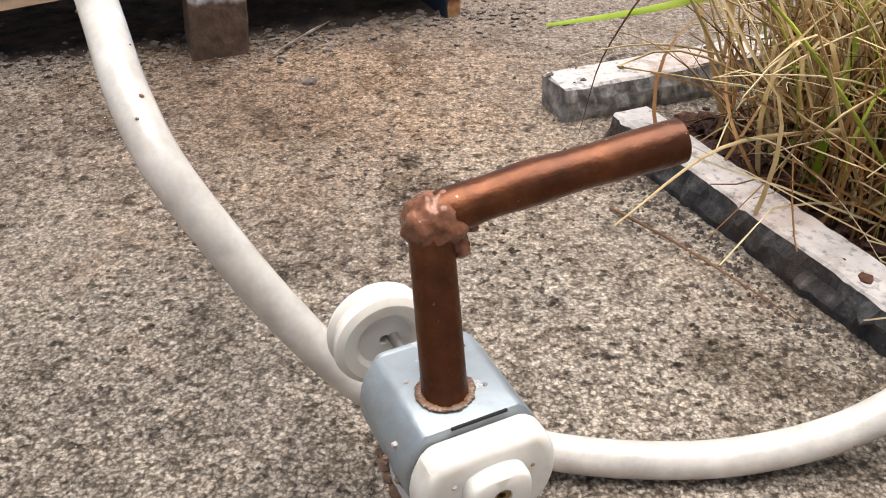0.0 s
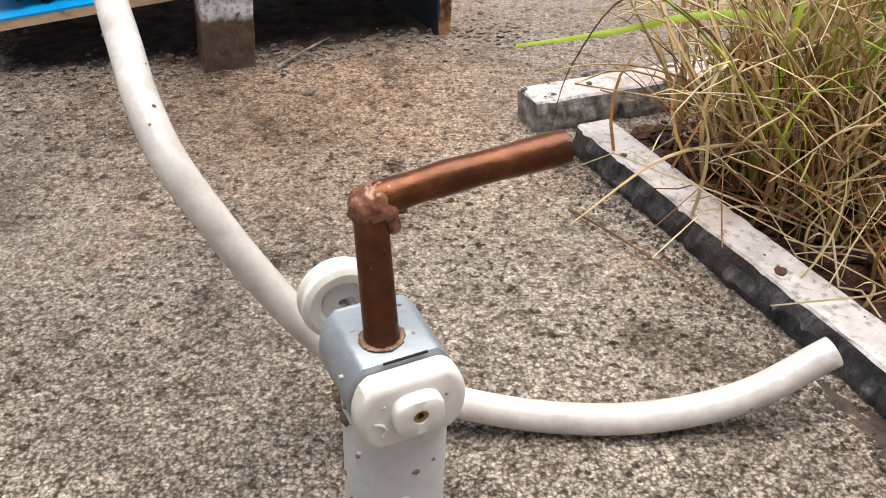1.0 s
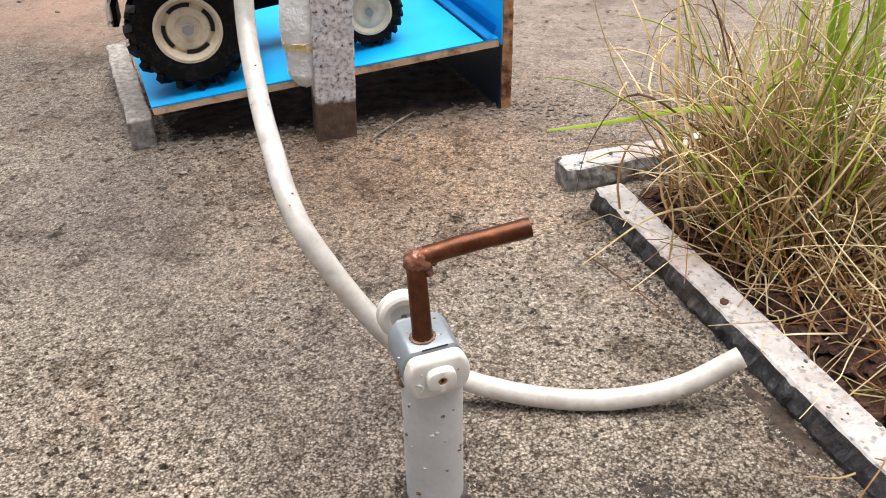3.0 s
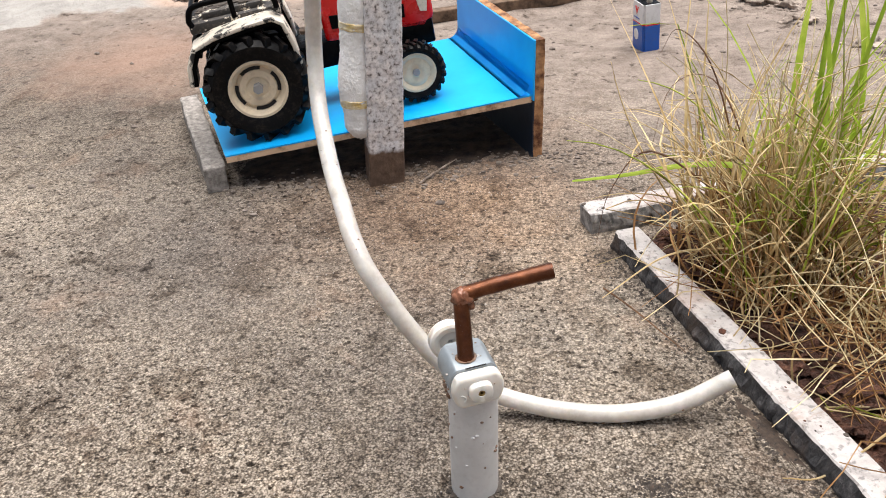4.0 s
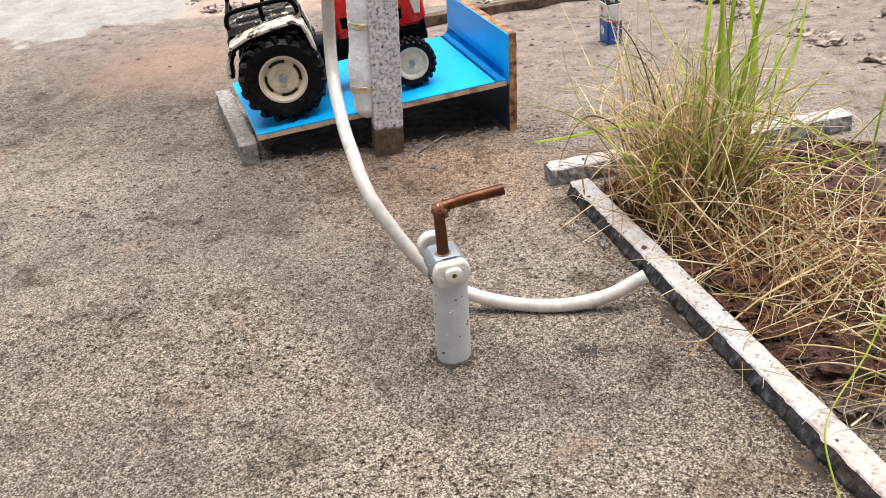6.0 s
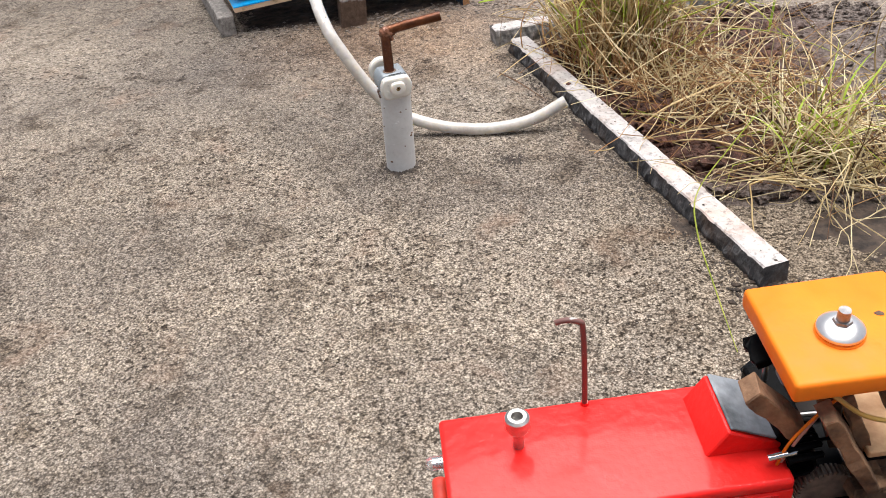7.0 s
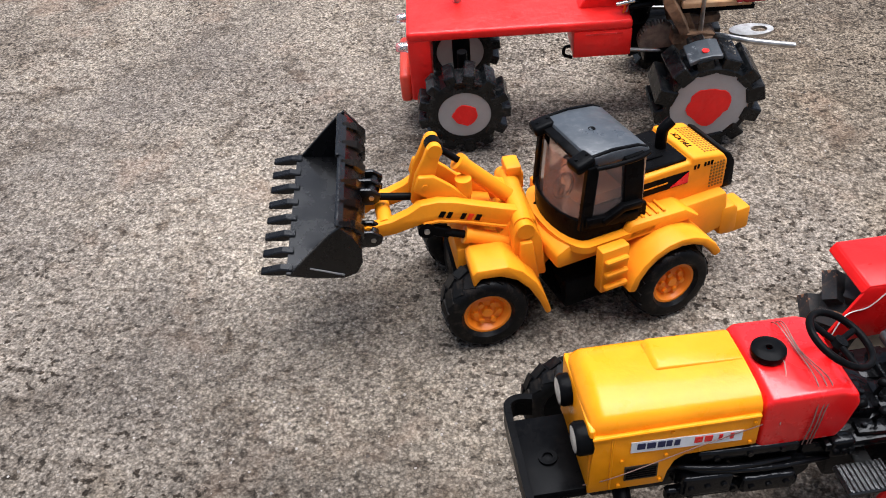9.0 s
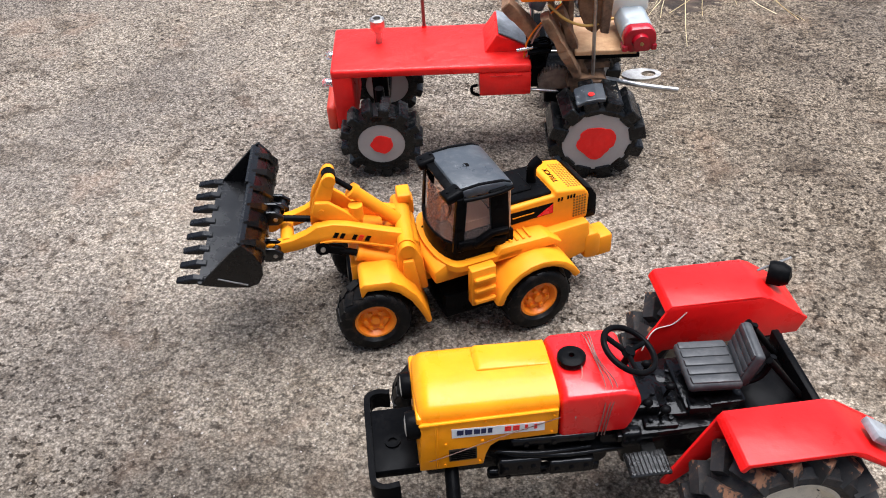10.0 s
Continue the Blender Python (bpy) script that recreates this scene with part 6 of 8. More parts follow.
    cyl(bm, 8.6, 8.6, 4, T(94.2, 34, 42.6, 90), 40)
    m_gear = mat("brown_gear", (0.09, 0.065, 0.05), 0.5, color2=(0.22, 0.17, 0.13), scale=200)
    gear = part("gear", bm, m_gear, o, "dark brown toothed gear", smooth=40)
    for k in range(36):
        bm = B()
        box(bm, 0.9, 4, 1.6, Matrix.Translation((94.2, 34, 42.6)) @ Matrix.Rotation(-2 * math.pi * k / 36, 4, "Y") @ Matrix.Translation((0, 0, 9.0)))
        part("gear_tooth", bm, m_gear, gear)
    bm = B()
    tube(bm, [(93 + 4 * math.cos(0), 36, 66)] + [(88 + 4 * math.cos(k * 0.7), 38 + k * 0.25, 60 + 4 * math.sin(k * 0.7)) for k in range(1, 36)], 0.6, 6)
    part("spring", bm, M_black, o, smooth=60)
    bm = B()
    tube(bm, [(115, 30.5, 46), (112.5, 29, 99)], 1.1, 10)
    part("roof_rod", bm, M_steel, o, smooth=60)
    bm = B()
    tube(bm, [(84, 66, 44), (82, 67, 99)], 1.1, 10)
    part("roof_rod", bm, M_steel, o, smooth=60)
    bm = B()
    prism(bm, [(103.5, 97), (105, 86), (109, 77), (114, 74), (117, 78), (119.5, 97)], 8, T(0, 34, 0), 0.6, 1)
    part("roof_block", bm, M_split, o, "split brown wooden roof block")
    bm = B()
    prism(bm, [(116.5, 97), (116.5, 76), (121, 75), (122, 97)], 6, T(0, 30.5, 0), 0.5, 1)
    part("roof_block", bm, M_wood, o, "dark wooden roof block")
    bm = B()
    box(bm, 30, 12, 3.5, T(96, 48, 96), 0.6)
    part("roof_bearer", bm, M_wood, o)
    bm = B()
    box(bm, 47, 44, 7.8, T(96.5, 49.5, 99.6), 1.5, 3)
    for v in bm.verts:
        v.co.z += 0.5 * noise.noise(v.co * 0.06)
    part("roof", bm, M_orange, o, "orange-painted wooden roof with rounded edges", smooth=40)
    bm = B()
    spin(bm, [(0.01, 3.0), (3.0, 3.0), (5.6, 2.2), (7.2, 0.8), (7.3, 0), (6.8, -0.6), (0.01, -0.6)], 36, T(94, 46.5, 105, 90), closed=False)
    part("washer", bm, mat("bright_washer", (0.6, 0.58, 0.56), 0.32, 0.9, color2=(0.76, 0.75, 0.73), scale=90), o, "bright round washer", smooth=30)
    bm = B()
    spin(bm, [(0.01, 0), (7.0, 0), (7.6, -0.8), (7.4, -2.4), (0.01, -2.4)], 36, T(94, 46.5, 104.6, 90), closed=False)
    part("washer_seat", bm, M_orange, o, "orange painted spacer", smooth=30)
    bm = B()
    cyl(bm, 3.1, 2.8, 1.8, T(94, 46.5, 108.2), 6)
    cyl(bm, 2.1, 1.9, 5, T(94, 46.5, 110.4), 14)
    part("bolt", bm, M_boltgrey, o, smooth=30)
    for x, y in ((109, 52), (111, 45)):
        bm = B()
        lump(bm, x, y, 103.6, 1.3, x, 0.3, 1, 0.4)
        part("paint_chip", bm, M_wood, o)
    bm = B()
    box(bm, 34, 36, 3.2, T(121, 48, 62), 0.5, 1)
    part("rear_plate", bm, M_pine, o, "pale wooden rear plate")
    bm = B()
    box(bm, 36, 34, 2.6, T(122, 48, 58.8), 0.3, 1)
    part("plate_underside", bm, M_black, o)
    # second small motor on the plate
    mo = sub("rear_motor", o, 137, 42, 71.5, 0, 0, 4, "small motor with crimson end cap")
    bm = B()
    prism(bm, [(9 * math.cos(a), max(-7, min(7, 9 * math.sin(a)))) for a in [k * 0.2618 for k in range(24)]], 20, T(0, 0, 0), 0.6, 1)
    part("can", bm, M_can, mo, smooth=35)
    bm = B()
    prism(bm, [(9.2 * math.cos(a), max(-7.3, min(7.3, 9.2 * math.sin(a)))) for a in [k * 0.2618 for k in range(24)]], 7, T(0, -13, 0), 1.4, 2)
    cyl(bm, 4.8, 4.4, 3.6, T(0, -17.7, 0, 90), 28)
    box(bm, 3, 6, 4, T(-8, -14, -4.5), 0.6, 1)
    box(bm, 3, 6, 4, T(8, -14, -4.5), 0.6, 1)
    part("end_cap", bm, mat("crimson_plastic", (0.24, 0.002, 0.008), 0.25, color2=(0.36, 0.004, 0.014), scale=60), mo, "crimson plastic end cap", smooth=35)
    bm = B()
    cyl(bm, 1.0, 1.0, 1.6, T(0, -19.4, 0, 90), 12)
    part("shaft_end", bm, M_brass, mo)
    bm = B()
    spin(bm, [(0.01, 8), (9.6, 8), (11.2, 9.2), (11.4, 11), (11.4, 17), (10, 18.6), (0.01, 18.6)], 40, T(-1.5, 0, 7), closed=False)
    part("white_cover", bm, M_nylon, mo, "white rounded plastic cover", smooth=40)
    # wires
    for pts, r, m, nm in (([(76, 34, 58), (78, 33, 70), (85, 34, 80), (96, 36, 90)], 0.5, M_orange, "orange_wire"), ([(77, 35, 56), (82, 34, 72), (90, 36, 84)], 0.5, mat("pinkish_wire", (0.5, 0.25, 0.2), 0.5), "pink_wire"), ([(88, 32, 92), (98, 29, 84), (110, 29, 80), (124, 34, 81)], 0.8, mat("ochre_wire", (0.45, 0.27, 0.06), 0.5), "ochre_wire")):
        bm = B()
        tube(bm, smooth_path(pts, 6), r, 8)
        part(nm, bm, m, o, smooth=60)
    # hitch
    bm = B()
    tube(bm, smooth_path([(108, 34, 44), (124, 34, 42), (144, 32, 38), (164.5, 30.5, 35)], 4), 1.5, 10)
    part("hitch_bar", bm, M_steel, o, smooth=60)
    bm = B()
    outer = [(146 + 11.5 * math.cos(a), 45 + 5.6 * math.sin(a)) for a in [k * 0.2618 for k in range(24)]]
    inner = [(150 + 4.2 * math.cos(a), 45 + 2.8 * math.sin(a)) for a in [k * 0.2618 for k in range(24)]]
    lay = {}
    for nm2, ring in (("o", outer), ("i", inner)):
        for z in (37.0, 35.6):
            lay[nm2, z] = [bm.verts.new((x, y, z)) for x, y in ring]
    for k in range(24):
        j = (k + 1) % 24
        bm.faces.new((lay["o", 37.0][k], lay["o", 37.0][j], lay["i", 37.0][j], lay["i", 37.0][k]))
        bm.faces.new((lay["o", 35.6][j], lay["o", 35.6][k], lay["i", 35.6][k], lay["i", 35.6][j]))
        bm.faces.new((lay["o", 37.0][j], lay["o", 37.0][k], lay["o", 35.6][k], lay["o", 35.6][j]))
        bm.faces.new((lay["i", 37.0][k], lay["i", 37.0][j], lay["i", 35.6][j], lay["i", 35.6][k]))
    part("hitch_plate", bm, M_steel, o, "bright metal hitch plate with a round hole", smooth=40)
    bm = B()
    box(bm, 20, 14, 9, T(113, 34, 41), 0.8)
    part("hitch_block", bm, M_wood, o)
    bm = B()
    for k in range(110):
        lump(bm, 119 + random.Random(k).uniform(-6, 6), 8 + random.Random(k + 50).uniform(-6, 6), 51.8 + random.Random(k + 90).uniform(-1.2, 0.4), random.Random(k + 7).uniform(0.2, 0.45), k, 0.6, 1, 0.6)
    part("sand_cake", bm, M_sand, o)
    bm = B()
    prism(bm, [(101.6, 51.0), (106.8, 53.4), (112.5, 54.5), (117.4, 54.4), (117.4, 52.4), (107, 51), (102.4, 49.0)], 15, T(0, 5, 0), 0.6, 2)
    part("rubber_patch", bm, worn_paint("scuffed_grey_rubber", (0.03, 0.036, 0.043), (0.16, 0.17, 0.18), 0.38, 0.6, (0.2, 0.2, 0.19), 0.3, 130), o, "scuffed blue-grey rubber patch")
    bm = blob_disc(1.7, 9.0, 0.4)
    bmesh.ops.transform(bm, matrix=T(110, 2.5, 54.3, 90, 0, 0), verts=bm.verts)
    part("paint_spot", bm, M_red, o, "red paint spot")


red_tractor()

# ---- yellow wheel loader ----
M_amberglass = mat("amber_window", (0.9, 0.72, 0.63), 0.06, Transmission_Weight=0.94, IOR=1.02)
M_cabin = mat("tan_interior", (0.36, 0.2, 0.11), 0.5, color2=(0.55, 0.34, 0.21), scale=60)
M_mesh_hole = mat("vent_hole", (0.2, 0.09, 0.005), 0.8)


def bars(parent, spec, m, name="print_bar"):
    """Small raised bars that stand for printing: (sx, sy, sz, matrix) each."""
    for sx, sy, sz, mm in spec:
        bm = B()
        box(bm, sx, sy, sz, mm)
        part(name, bm, m, parent)


def strip(points, width):
    """A flat lever outline of constant width along points in x and z."""
    p = [Vector(q) for q in points]
    left, right = [], []
    for i, q in enumerate(p):
        d = (p[min(i + 1, len(p) - 1)] - p[max(i - 1, 0)]).normalized()
        n = Vector((-d.y, d.x))
        w = width[i] if isinstance(width, (list, tuple)) else width
        left.append(q + n * w / 2)
        right.append(q - n * w / 2)
    return [tuple(v) for v in left + right[::-1]]


def hub_of(wh, face):
    f = face * 16.5 / 2 * 0.82
    for k in range(6):
        bm = B()
        a = k * 1.047
        cyl(bm, 1.15, 1.1, 1.6, T(4.6 * math.cos(a), f * 0.82, 4.6 * math.sin(a), 90), 10)
        part("wheel_bolt", bm, M_rim, wh, smooth=40)
    bm = B()
    cyl(bm, 2.2, 2.0, 2.4, T(0, f * 0.75, 0, 90), 14)
    part("hub", bm, M_rim, wh, smooth=40)


def toy_wheel(o, x, y, z, face, turn, name):
    wh = sub(name, o, x, y, z, 0, turn, 0)
    part("tyre", road_tyre(16.7, 17, 9), M_rubber, wh, "black rubber toy tyre", smooth=35)
    blocks_on(wh, 16.7, 17, 18, M_rubber)
    part("rim", rim_disc(9, 16.5, 0.35, face), M_rim, wh, "deep orange plastic rim", smooth=35)
    hub_of(wh, face)
    return wh


def loader():
    o = thing("toy_loader", 182.9, -437, 0, 23.5, label="yellow plastic toy wheel loader with a raised black bucket", category="toy loader")
    yc = 31
    toy_wheel(o, 0, 8.5, 16.7, -1, 0, "front_wheel")
    toy_wheel(o, 0, 57.5, 16.7, 1, 20, "front_wheel")
    bm = B()
    cyl(bm, 3.5, 3.5, 50, T(0, yc, 16.7, 90), 16)
    box(bm, 32, 30, 15, T(6, yc, 16.5), 2)
    part("front_axle", bm, M_black, o, smooth=40)
    # front frame
    bm = B()
    prism(bm, [(-8, 22), (-8, 36), (8, 40), (12, 46), (20, 49), (24, 45), (25, 26), (14, 20)], 24, T(0, yc, 0), 1.2, 2)
    part("front_frame", bm, M_loader, o, smooth=35)
    for y in (15.5, 46.5):
        bm = B()
        prism(bm, [(12.5, 24), (12.8, 44), (14.4, 49), (20.6, 49), (24, 42), (26, 24)], 8.5, T(0, y, 0), 1.2, 2)
        part("pivot_tower", bm, M_loader, o, smooth=35)
        bm = B()
        prism(bm, [(14.4, 24), (15, 42.6), (19.8, 42.6), (22.6, 24)], 3, T(0, y - 5 if y < 30 else y + 5, 0), 0.8, 2)
        part("tower_web", bm, M_loader, o, smooth=35)
        bm = B()
        cyl(bm, 3.4, 3.4, 10, T(17.5, y, 47, 90), 18)
        part("pivot_pin", bm, M_loader, o, smooth=40)
    for y, s in ((9.5, -1), (55.5, 1)):
        bm = B()
        prism(bm, [(-5, 31), (-5.4, 37.5), (-3.6, 39.4), (8.5, 39.2), (14, 36), (19.5, 29.5), (23.2, 21), (25.6, 13), (23.4, 12), (20.6, 19), (16.6, 26.5), (11.5, 32), (5.5, 34.8), (-2, 35)], 17, T(0, y, 0), 0.9, 2)
        part("front_fender", bm, M_loader, o, smooth=35)
        bm = B()
        prism(bm, [(-4, 28), (-4, 35.5), (6, 35.5), (12, 31.5), (14, 26)], 4, T(0, y - s * 8, 0), 0.6, 1)
        part("fender_web", bm, M_loader, o, smooth=35)
    # arms
    for y in (21.6, 40.4):
        out = -1 if y < 30 else 1
        bm = B()
        prism(bm, strip([(18.5, 46.5), (10, 48.8), (0, 52), (-8, 54.6), (-14, 55.8), (-19.5, 55.6), (-24, 53.6), (-31, 51.4), (-41.5, 50.2)], [7.5, 8, 8.2, 8.6, 8.8, 8.4, 6.8, 6, 5.6]), 4.4, T(0, y, 0), 0.6, 2)
        cyl(bm, 3.4, 3.4, 4.8, T(-41, y, 50.2, 90), 18)
        part("lift_arm", bm, M_loader, o, smooth=35)
        bm = B()
        prism(bm, strip([(12, 44.2), (-4, 49.4), (-14, 51.6), (-20, 51.2)], 1.3), 1.2, T(0, y + out * 2.3, 0), 0.3, 1)
        part("arm_flange", bm, M_loader, o, smooth=35)
        bm = B()
        cyl(bm, 3.3, 3.3, 3.2, T(-19, y + out * 1.6, 48.4, 90), 18)
        prism(bm, strip([(-19, 48.4), (-10, 45)], 4.4), 2.6, T(0, y + out * 1.6, 0), 0.5, 1)
        part("ram_eye", bm, M_black, o, smooth=40)
        bm = B()
        cyl(bm, 1.1, 1.1, 5, T(-19, y + out * 1.6, 48.4, 90), 12)
        part("ram_pin", bm, M_steel, o, smooth=40)
        bm = B()
        tube(bm, [(-12, y + out * 1.6, 45.8), (0, y + out * 1.6, 41.2)], 1.6, 14)
        part("ram_rod", bm, M_black, o, smooth=60)
        bm = B()
        tube(bm, [(-4, y + out * 1.6, 42.8), (14, y + out * 1.6, 35.8)], 3.1, 18)
        cyl(bm, 3.5, 3.5, 2.2, T(-3.6, y + out * 1.6, 42.6, 0, 111), 20)
        part("ram_tube", bm, M_loader, o, smooth=60)
    # maker's mark on the near arm, as plain shapes
    for x, w, red in ((-12.6, 1.9, 0), (-9.8, 1.7, 0), (-4.6, 1.7, 0), (-1.9, 2.0, 1), (1.1, 2.0, 0)):
        z = 54.9 - 0.285 * (x + 14)
        bm = B()
        prism(bm, [(-w / 2 - 0.3, -1.35), (w / 2 - 0.3, -1.35), (w / 2 + 0.3, 1.35), (-w / 2 + 0.3, 1.35)], 0.3, T(x, 19.25, z, 0, 16, 0))
        part("logo_bar", bm, M_red_toy if red else M_black, o)
    bm = B()
    cyl(bm, 3.0, 3.0, 19, T(-34, yc, 51.6, 90), 18)
    part("cross_tube", bm, M_loader, o, smooth=40)
    bm = B()
    cyl(bm, 2.8, 2.8, 19, T(-8, yc, 53, 90), 18)
    part("cross_tube", bm, M_loader, o, smooth=40)
    bm = B()
    box(bm, 14, 15, 1.4, T(2, yc, 49.2, 0, 16), 0.4, 1)
    part("arm_web_plate", bm, M_loader, o, smooth=35)
    # bell crank and tilt rams
    for y in (28.4, 35.6):
        bm = B()
        prism(bm, strip([(-12.6, 78.4), (-14.6, 73), (-17, 67), (-19.4, 60), (-20.5, 55)], [5.8, 6.4, 7.6, 6.6, 5.4]), 2.9, T(0, y, 0), 0.9, 2)
        part("bell_crank", bm, M_loader, o, smooth=35)
        bm = B()
        plate_y = y - 3.2 if y < 30 else y + 3.2
        prism(bm, strip([(-21, 66), (-16.5, 64.4), (-10, 59.6), (-3, 54.2)], [6.5, 9.6, 8.6, 5.5]), 2.6, T(0, plate_y, 0), 0.8, 2)
        part("crank_plate", bm, M_loader, o, smooth=35)
        bm = B()
        cyl(bm, 1.3, 1.2, 3.4, T(-17.6, plate_y, 64.6, 90), 14)
        part("crank_bolt", bm, M_loader, o, smooth=40)
    bm = B()
    cyl(bm, 2.8, 2.8, 10.6, T(-12.6, 32, 77.5, 90), 18)
    part("crank_head", bm, M_loader, o, smooth=40)
    bm = B()
    cyl(bm, 3.1, 3.1, 4.4, T(-12.6, 32, 77.5, 90), 18)
    part("crank_bush", bm, M_black, o, smooth=40)
    bm = B()
    cyl(bm, 2.2, 2.2, 15, T(-20.4, 32, 55.2, 90), 16)
    part("crank_pin", bm, M_loader, o, smooth=40)
    bm = B()
    tube(bm, [(-12, 32, 77), (-2, 32, 68)], 1.3, 14)
    part("tilt_rod", bm, M_black, o, smooth=60)
    bm = B()
    tube(bm, [(-4, 32, 69), (18, 32, 47)], 3.1, 20)
    cyl(bm, 3.6, 3.6, 2.6, T(-3, 32, 68, 0, 135), 20)
    part("tilt_ram", bm, M_loader, o, smooth=50)
    bm = B()
    cyl(bm, 2.7, 2.6, 12, T(-2.6, 27.6, 56), 18)
    cyl(bm, 3.3, 3.2, 6.4, T(-2.6, 27.6, 60.4), 20)
    part("guide_post", bm, M_loader, o, smooth=40)
    bm = B()
    box(bm, 8, 8, 9, T(20.5, 46, 48), 1.4, 2)
    box(bm, 6.5, 10, 4.5, T(20.2, 46, 53.6), 1.2, 2)
    part("valve_block", bm, M_loader, o, smooth=35)
    bm = B()
    tube(bm, [(17.5, 14.5, 47), (18.5, 47, 48.5)], 4.0, 22)
    part("cross_ram", bm, M_loader, o, smooth=50)
    bm = B()
    tube(bm, [(-20, 32, 55.4), (-38, 32, 58.6)], 1.5, 12)
    part("link_rod", bm, M_black, o, smooth=60)

    # bucket, swung a little against the arms
    black_gloss = worn_paint("glossy_black_plastic", (0.003, 0.003, 0.0034), (0.03, 0.03, 0.03), 0.24, 0.78, (0.16, 0.15, 0.14), 0.03, 200, bump=0.14)
    black_gloss.node_tree.nodes["Principled BSDF"].inputs["Specular IOR Level"].default_value = 0.38
    bk = sub("bucket", o, -40, 33, 60, 5.9, 0, -7.1, "glossy black plastic loader bucket with blunt teeth")
    y0, y1 = -32.6, 36.4
    prof = [(-29, -8.6), (-20, -10.6), (-8.3, -11.6), (-3.6, -9.6), (-1.2, -5), (-0.8, 1.2), (-3.2, 7.4), (-6.8, 12.7)]
    inner = [(-7.6, 11.6), (-4.6, 6.8), (-2.5, 1), (-2.8, -4.2), (-4.8, -8.2), (-8.6, -10), (-20, -9), (-29, -7.6)]
    bm = B()
    prism(bm, prof + inner, y1 - y0, T(0, (y0 + y1) / 2, 0))
    part("shell", bm, black_gloss, bk, smooth=30)
    for y in (y0 + 0.6, y1 - 0.6):
        bm = B()
        prism(bm, [(-28.5, -9), (-20, -11), (-8.3, -12), (-3.4, -10), (-0.9, -5), (-0.5, 1.2), (-2.9, 7.6), (-7, 13.2), (-11, 10), (-18, 2.5)], 1.3, T(0, y, 0), 0.25, 1)
        part("side_plate", bm, black_gloss, bk)
        bm = B()
        prism(bm, strip([(-20, -5.5), (-8, -10)], 0.5), 0.5, T(0, y - 0.8 if y < 0 else y + 0.8, 0))
        part("scratch_line", bm, M_grey, bk)
    for k in range(8):
        y = y0 + 3.0 + k * (y1 - y0 - 6.0) / 7
        bm = B()
        prism(bm, [(-38.5, -8.9), (-32, -9.8), (-27.4, -9.4), (-26.6, -7.2), (-31, -6.3), (-38.5, -7.6)], 3.4, T(0, y, 0), 0.4, 1)
        part("tooth", bm, black_gloss, bk)
    # thin turned-over top edge, bent a little in the middle
    mid = (y0 + y1) / 2 + 4
    for ya, yb, tip in ((y0 + 0.3, mid, 0.0), (mid, y1 - 4.5, 0.8)):
        bm = B()
        prism(bm, [(-7.6 - tip, 11.8), (-8.8 - tip, 13.8 + tip), (-7.6 - tip, 14.5 + tip), (-5.6, 12.6)], yb - ya, T(0, (ya + yb) / 2, 0), 0.3, 1)
        part("top_edge", bm, black_gloss, bk, smooth=30)
    # broad slanting ribs pressed into the back
    for k in range(6):
        y = y0 + 5 + k * 11.4
        bm = B()
        tube(bm, [(-7.4, y - 4, 13.6), (-3.2, y + 0.5, 8.2), (-0.9, y + 4, 2.2), (-1.0, y + 6, -3.0)], [1.3, 2.5, 2.5, 1.6], 4, flat=0.6)
        part("back_rib", bm, black_gloss, bk)
    for y in (-15.2, -0.5, 14.6):
        bm = B()
        hi = 4.5 if y == -0.5 else -3.5
        for s in (-2.8, 2.8):
            prism(bm, [(-2.5, 0.5 + hi), (3, 0 + hi), (6.4, -3 + hi), (5.6, -6.2 + hi), (3, -7.6 + hi), (-2.5, -7.4 + hi)], 1.7, T(0, y + s, 0), 0.6, 2)
        cyl(bm, 2.0, 2.0, 7.4, T(2.8, y, -3.8 + hi, 90), 14)
        hinge = part("hinge", bm, black_gloss, bk, smooth=40)
        bm = B()
        cyl(bm, 1.0, 1.0, 8.2, T(2.8, y, -3.8 + hi, 90), 12)
        part("hinge_pin", bm, M_steel, hinge, smooth=40)

    # rear frame, turned at the joint
    r = sub("rear_frame", o, 41.2, 26.2, 0, 0, 0, 14, "amber yellow rear body of the loader")
    for y, f, t in ((-25, -1, 10), (25, 1, 30)):
        wh = sub("rear_wheel", o)
        wh.matrix_basis = r.matrix_basis @ pose(27 * MM, y * MM, 16.7 * MM, 0, t, 0)
        part("tyre", road_tyre(16.7, 17, 9), M_rubber, wh, "black rubber toy tyre", smooth=35)
        blocks_on(wh, 16.7, 17, 18, M_rubber)
        part("rim", rim_disc(9, 16.5, 0.35, f), M_rim, wh, "deep orange plastic rim", smooth=35)
        hub_of(wh, f)
    bm = B()
    prism(bm, [(-18, 31), (-18, 38), (-12, 41), (60, 41), (62, 24), (44, 20), (15, 21), (10, 31)], 36, T(0, 0, 0), 1.5, 2)
    part("chassis", bm, M_loader, r, smooth=35)
    bm = B()
    box(bm, 66, 33, 13, T(20, 0, 14.5), 1)
    cyl(bm, 3, 3, 48, T(27, 0, 16.7, 90), 14)
    part("underbody", bm, M_black, r, smooth=40)
    bm = B()
    prism(bm, [(20, 40), (20, 57), (44, 57), (44.5, 59.4), (59.5, 56.6), (62, 53), (61.5, 40)], 28, T(0, 1, 0), 1.4, 3)
    part("engine_hood", bm, M_loader, r, smooth=35)
    bm = B()
    prism(bm, [(19.5, 56.8), (19.5, 59), (43.6, 58.4), (43.6, 56.8)], 24, T(0, 1.5, 0), 0.5, 1)
    box(bm, 12, 14, 1.2, T(30, 1.5, 59.1, 0, 1), 0.4, 1)
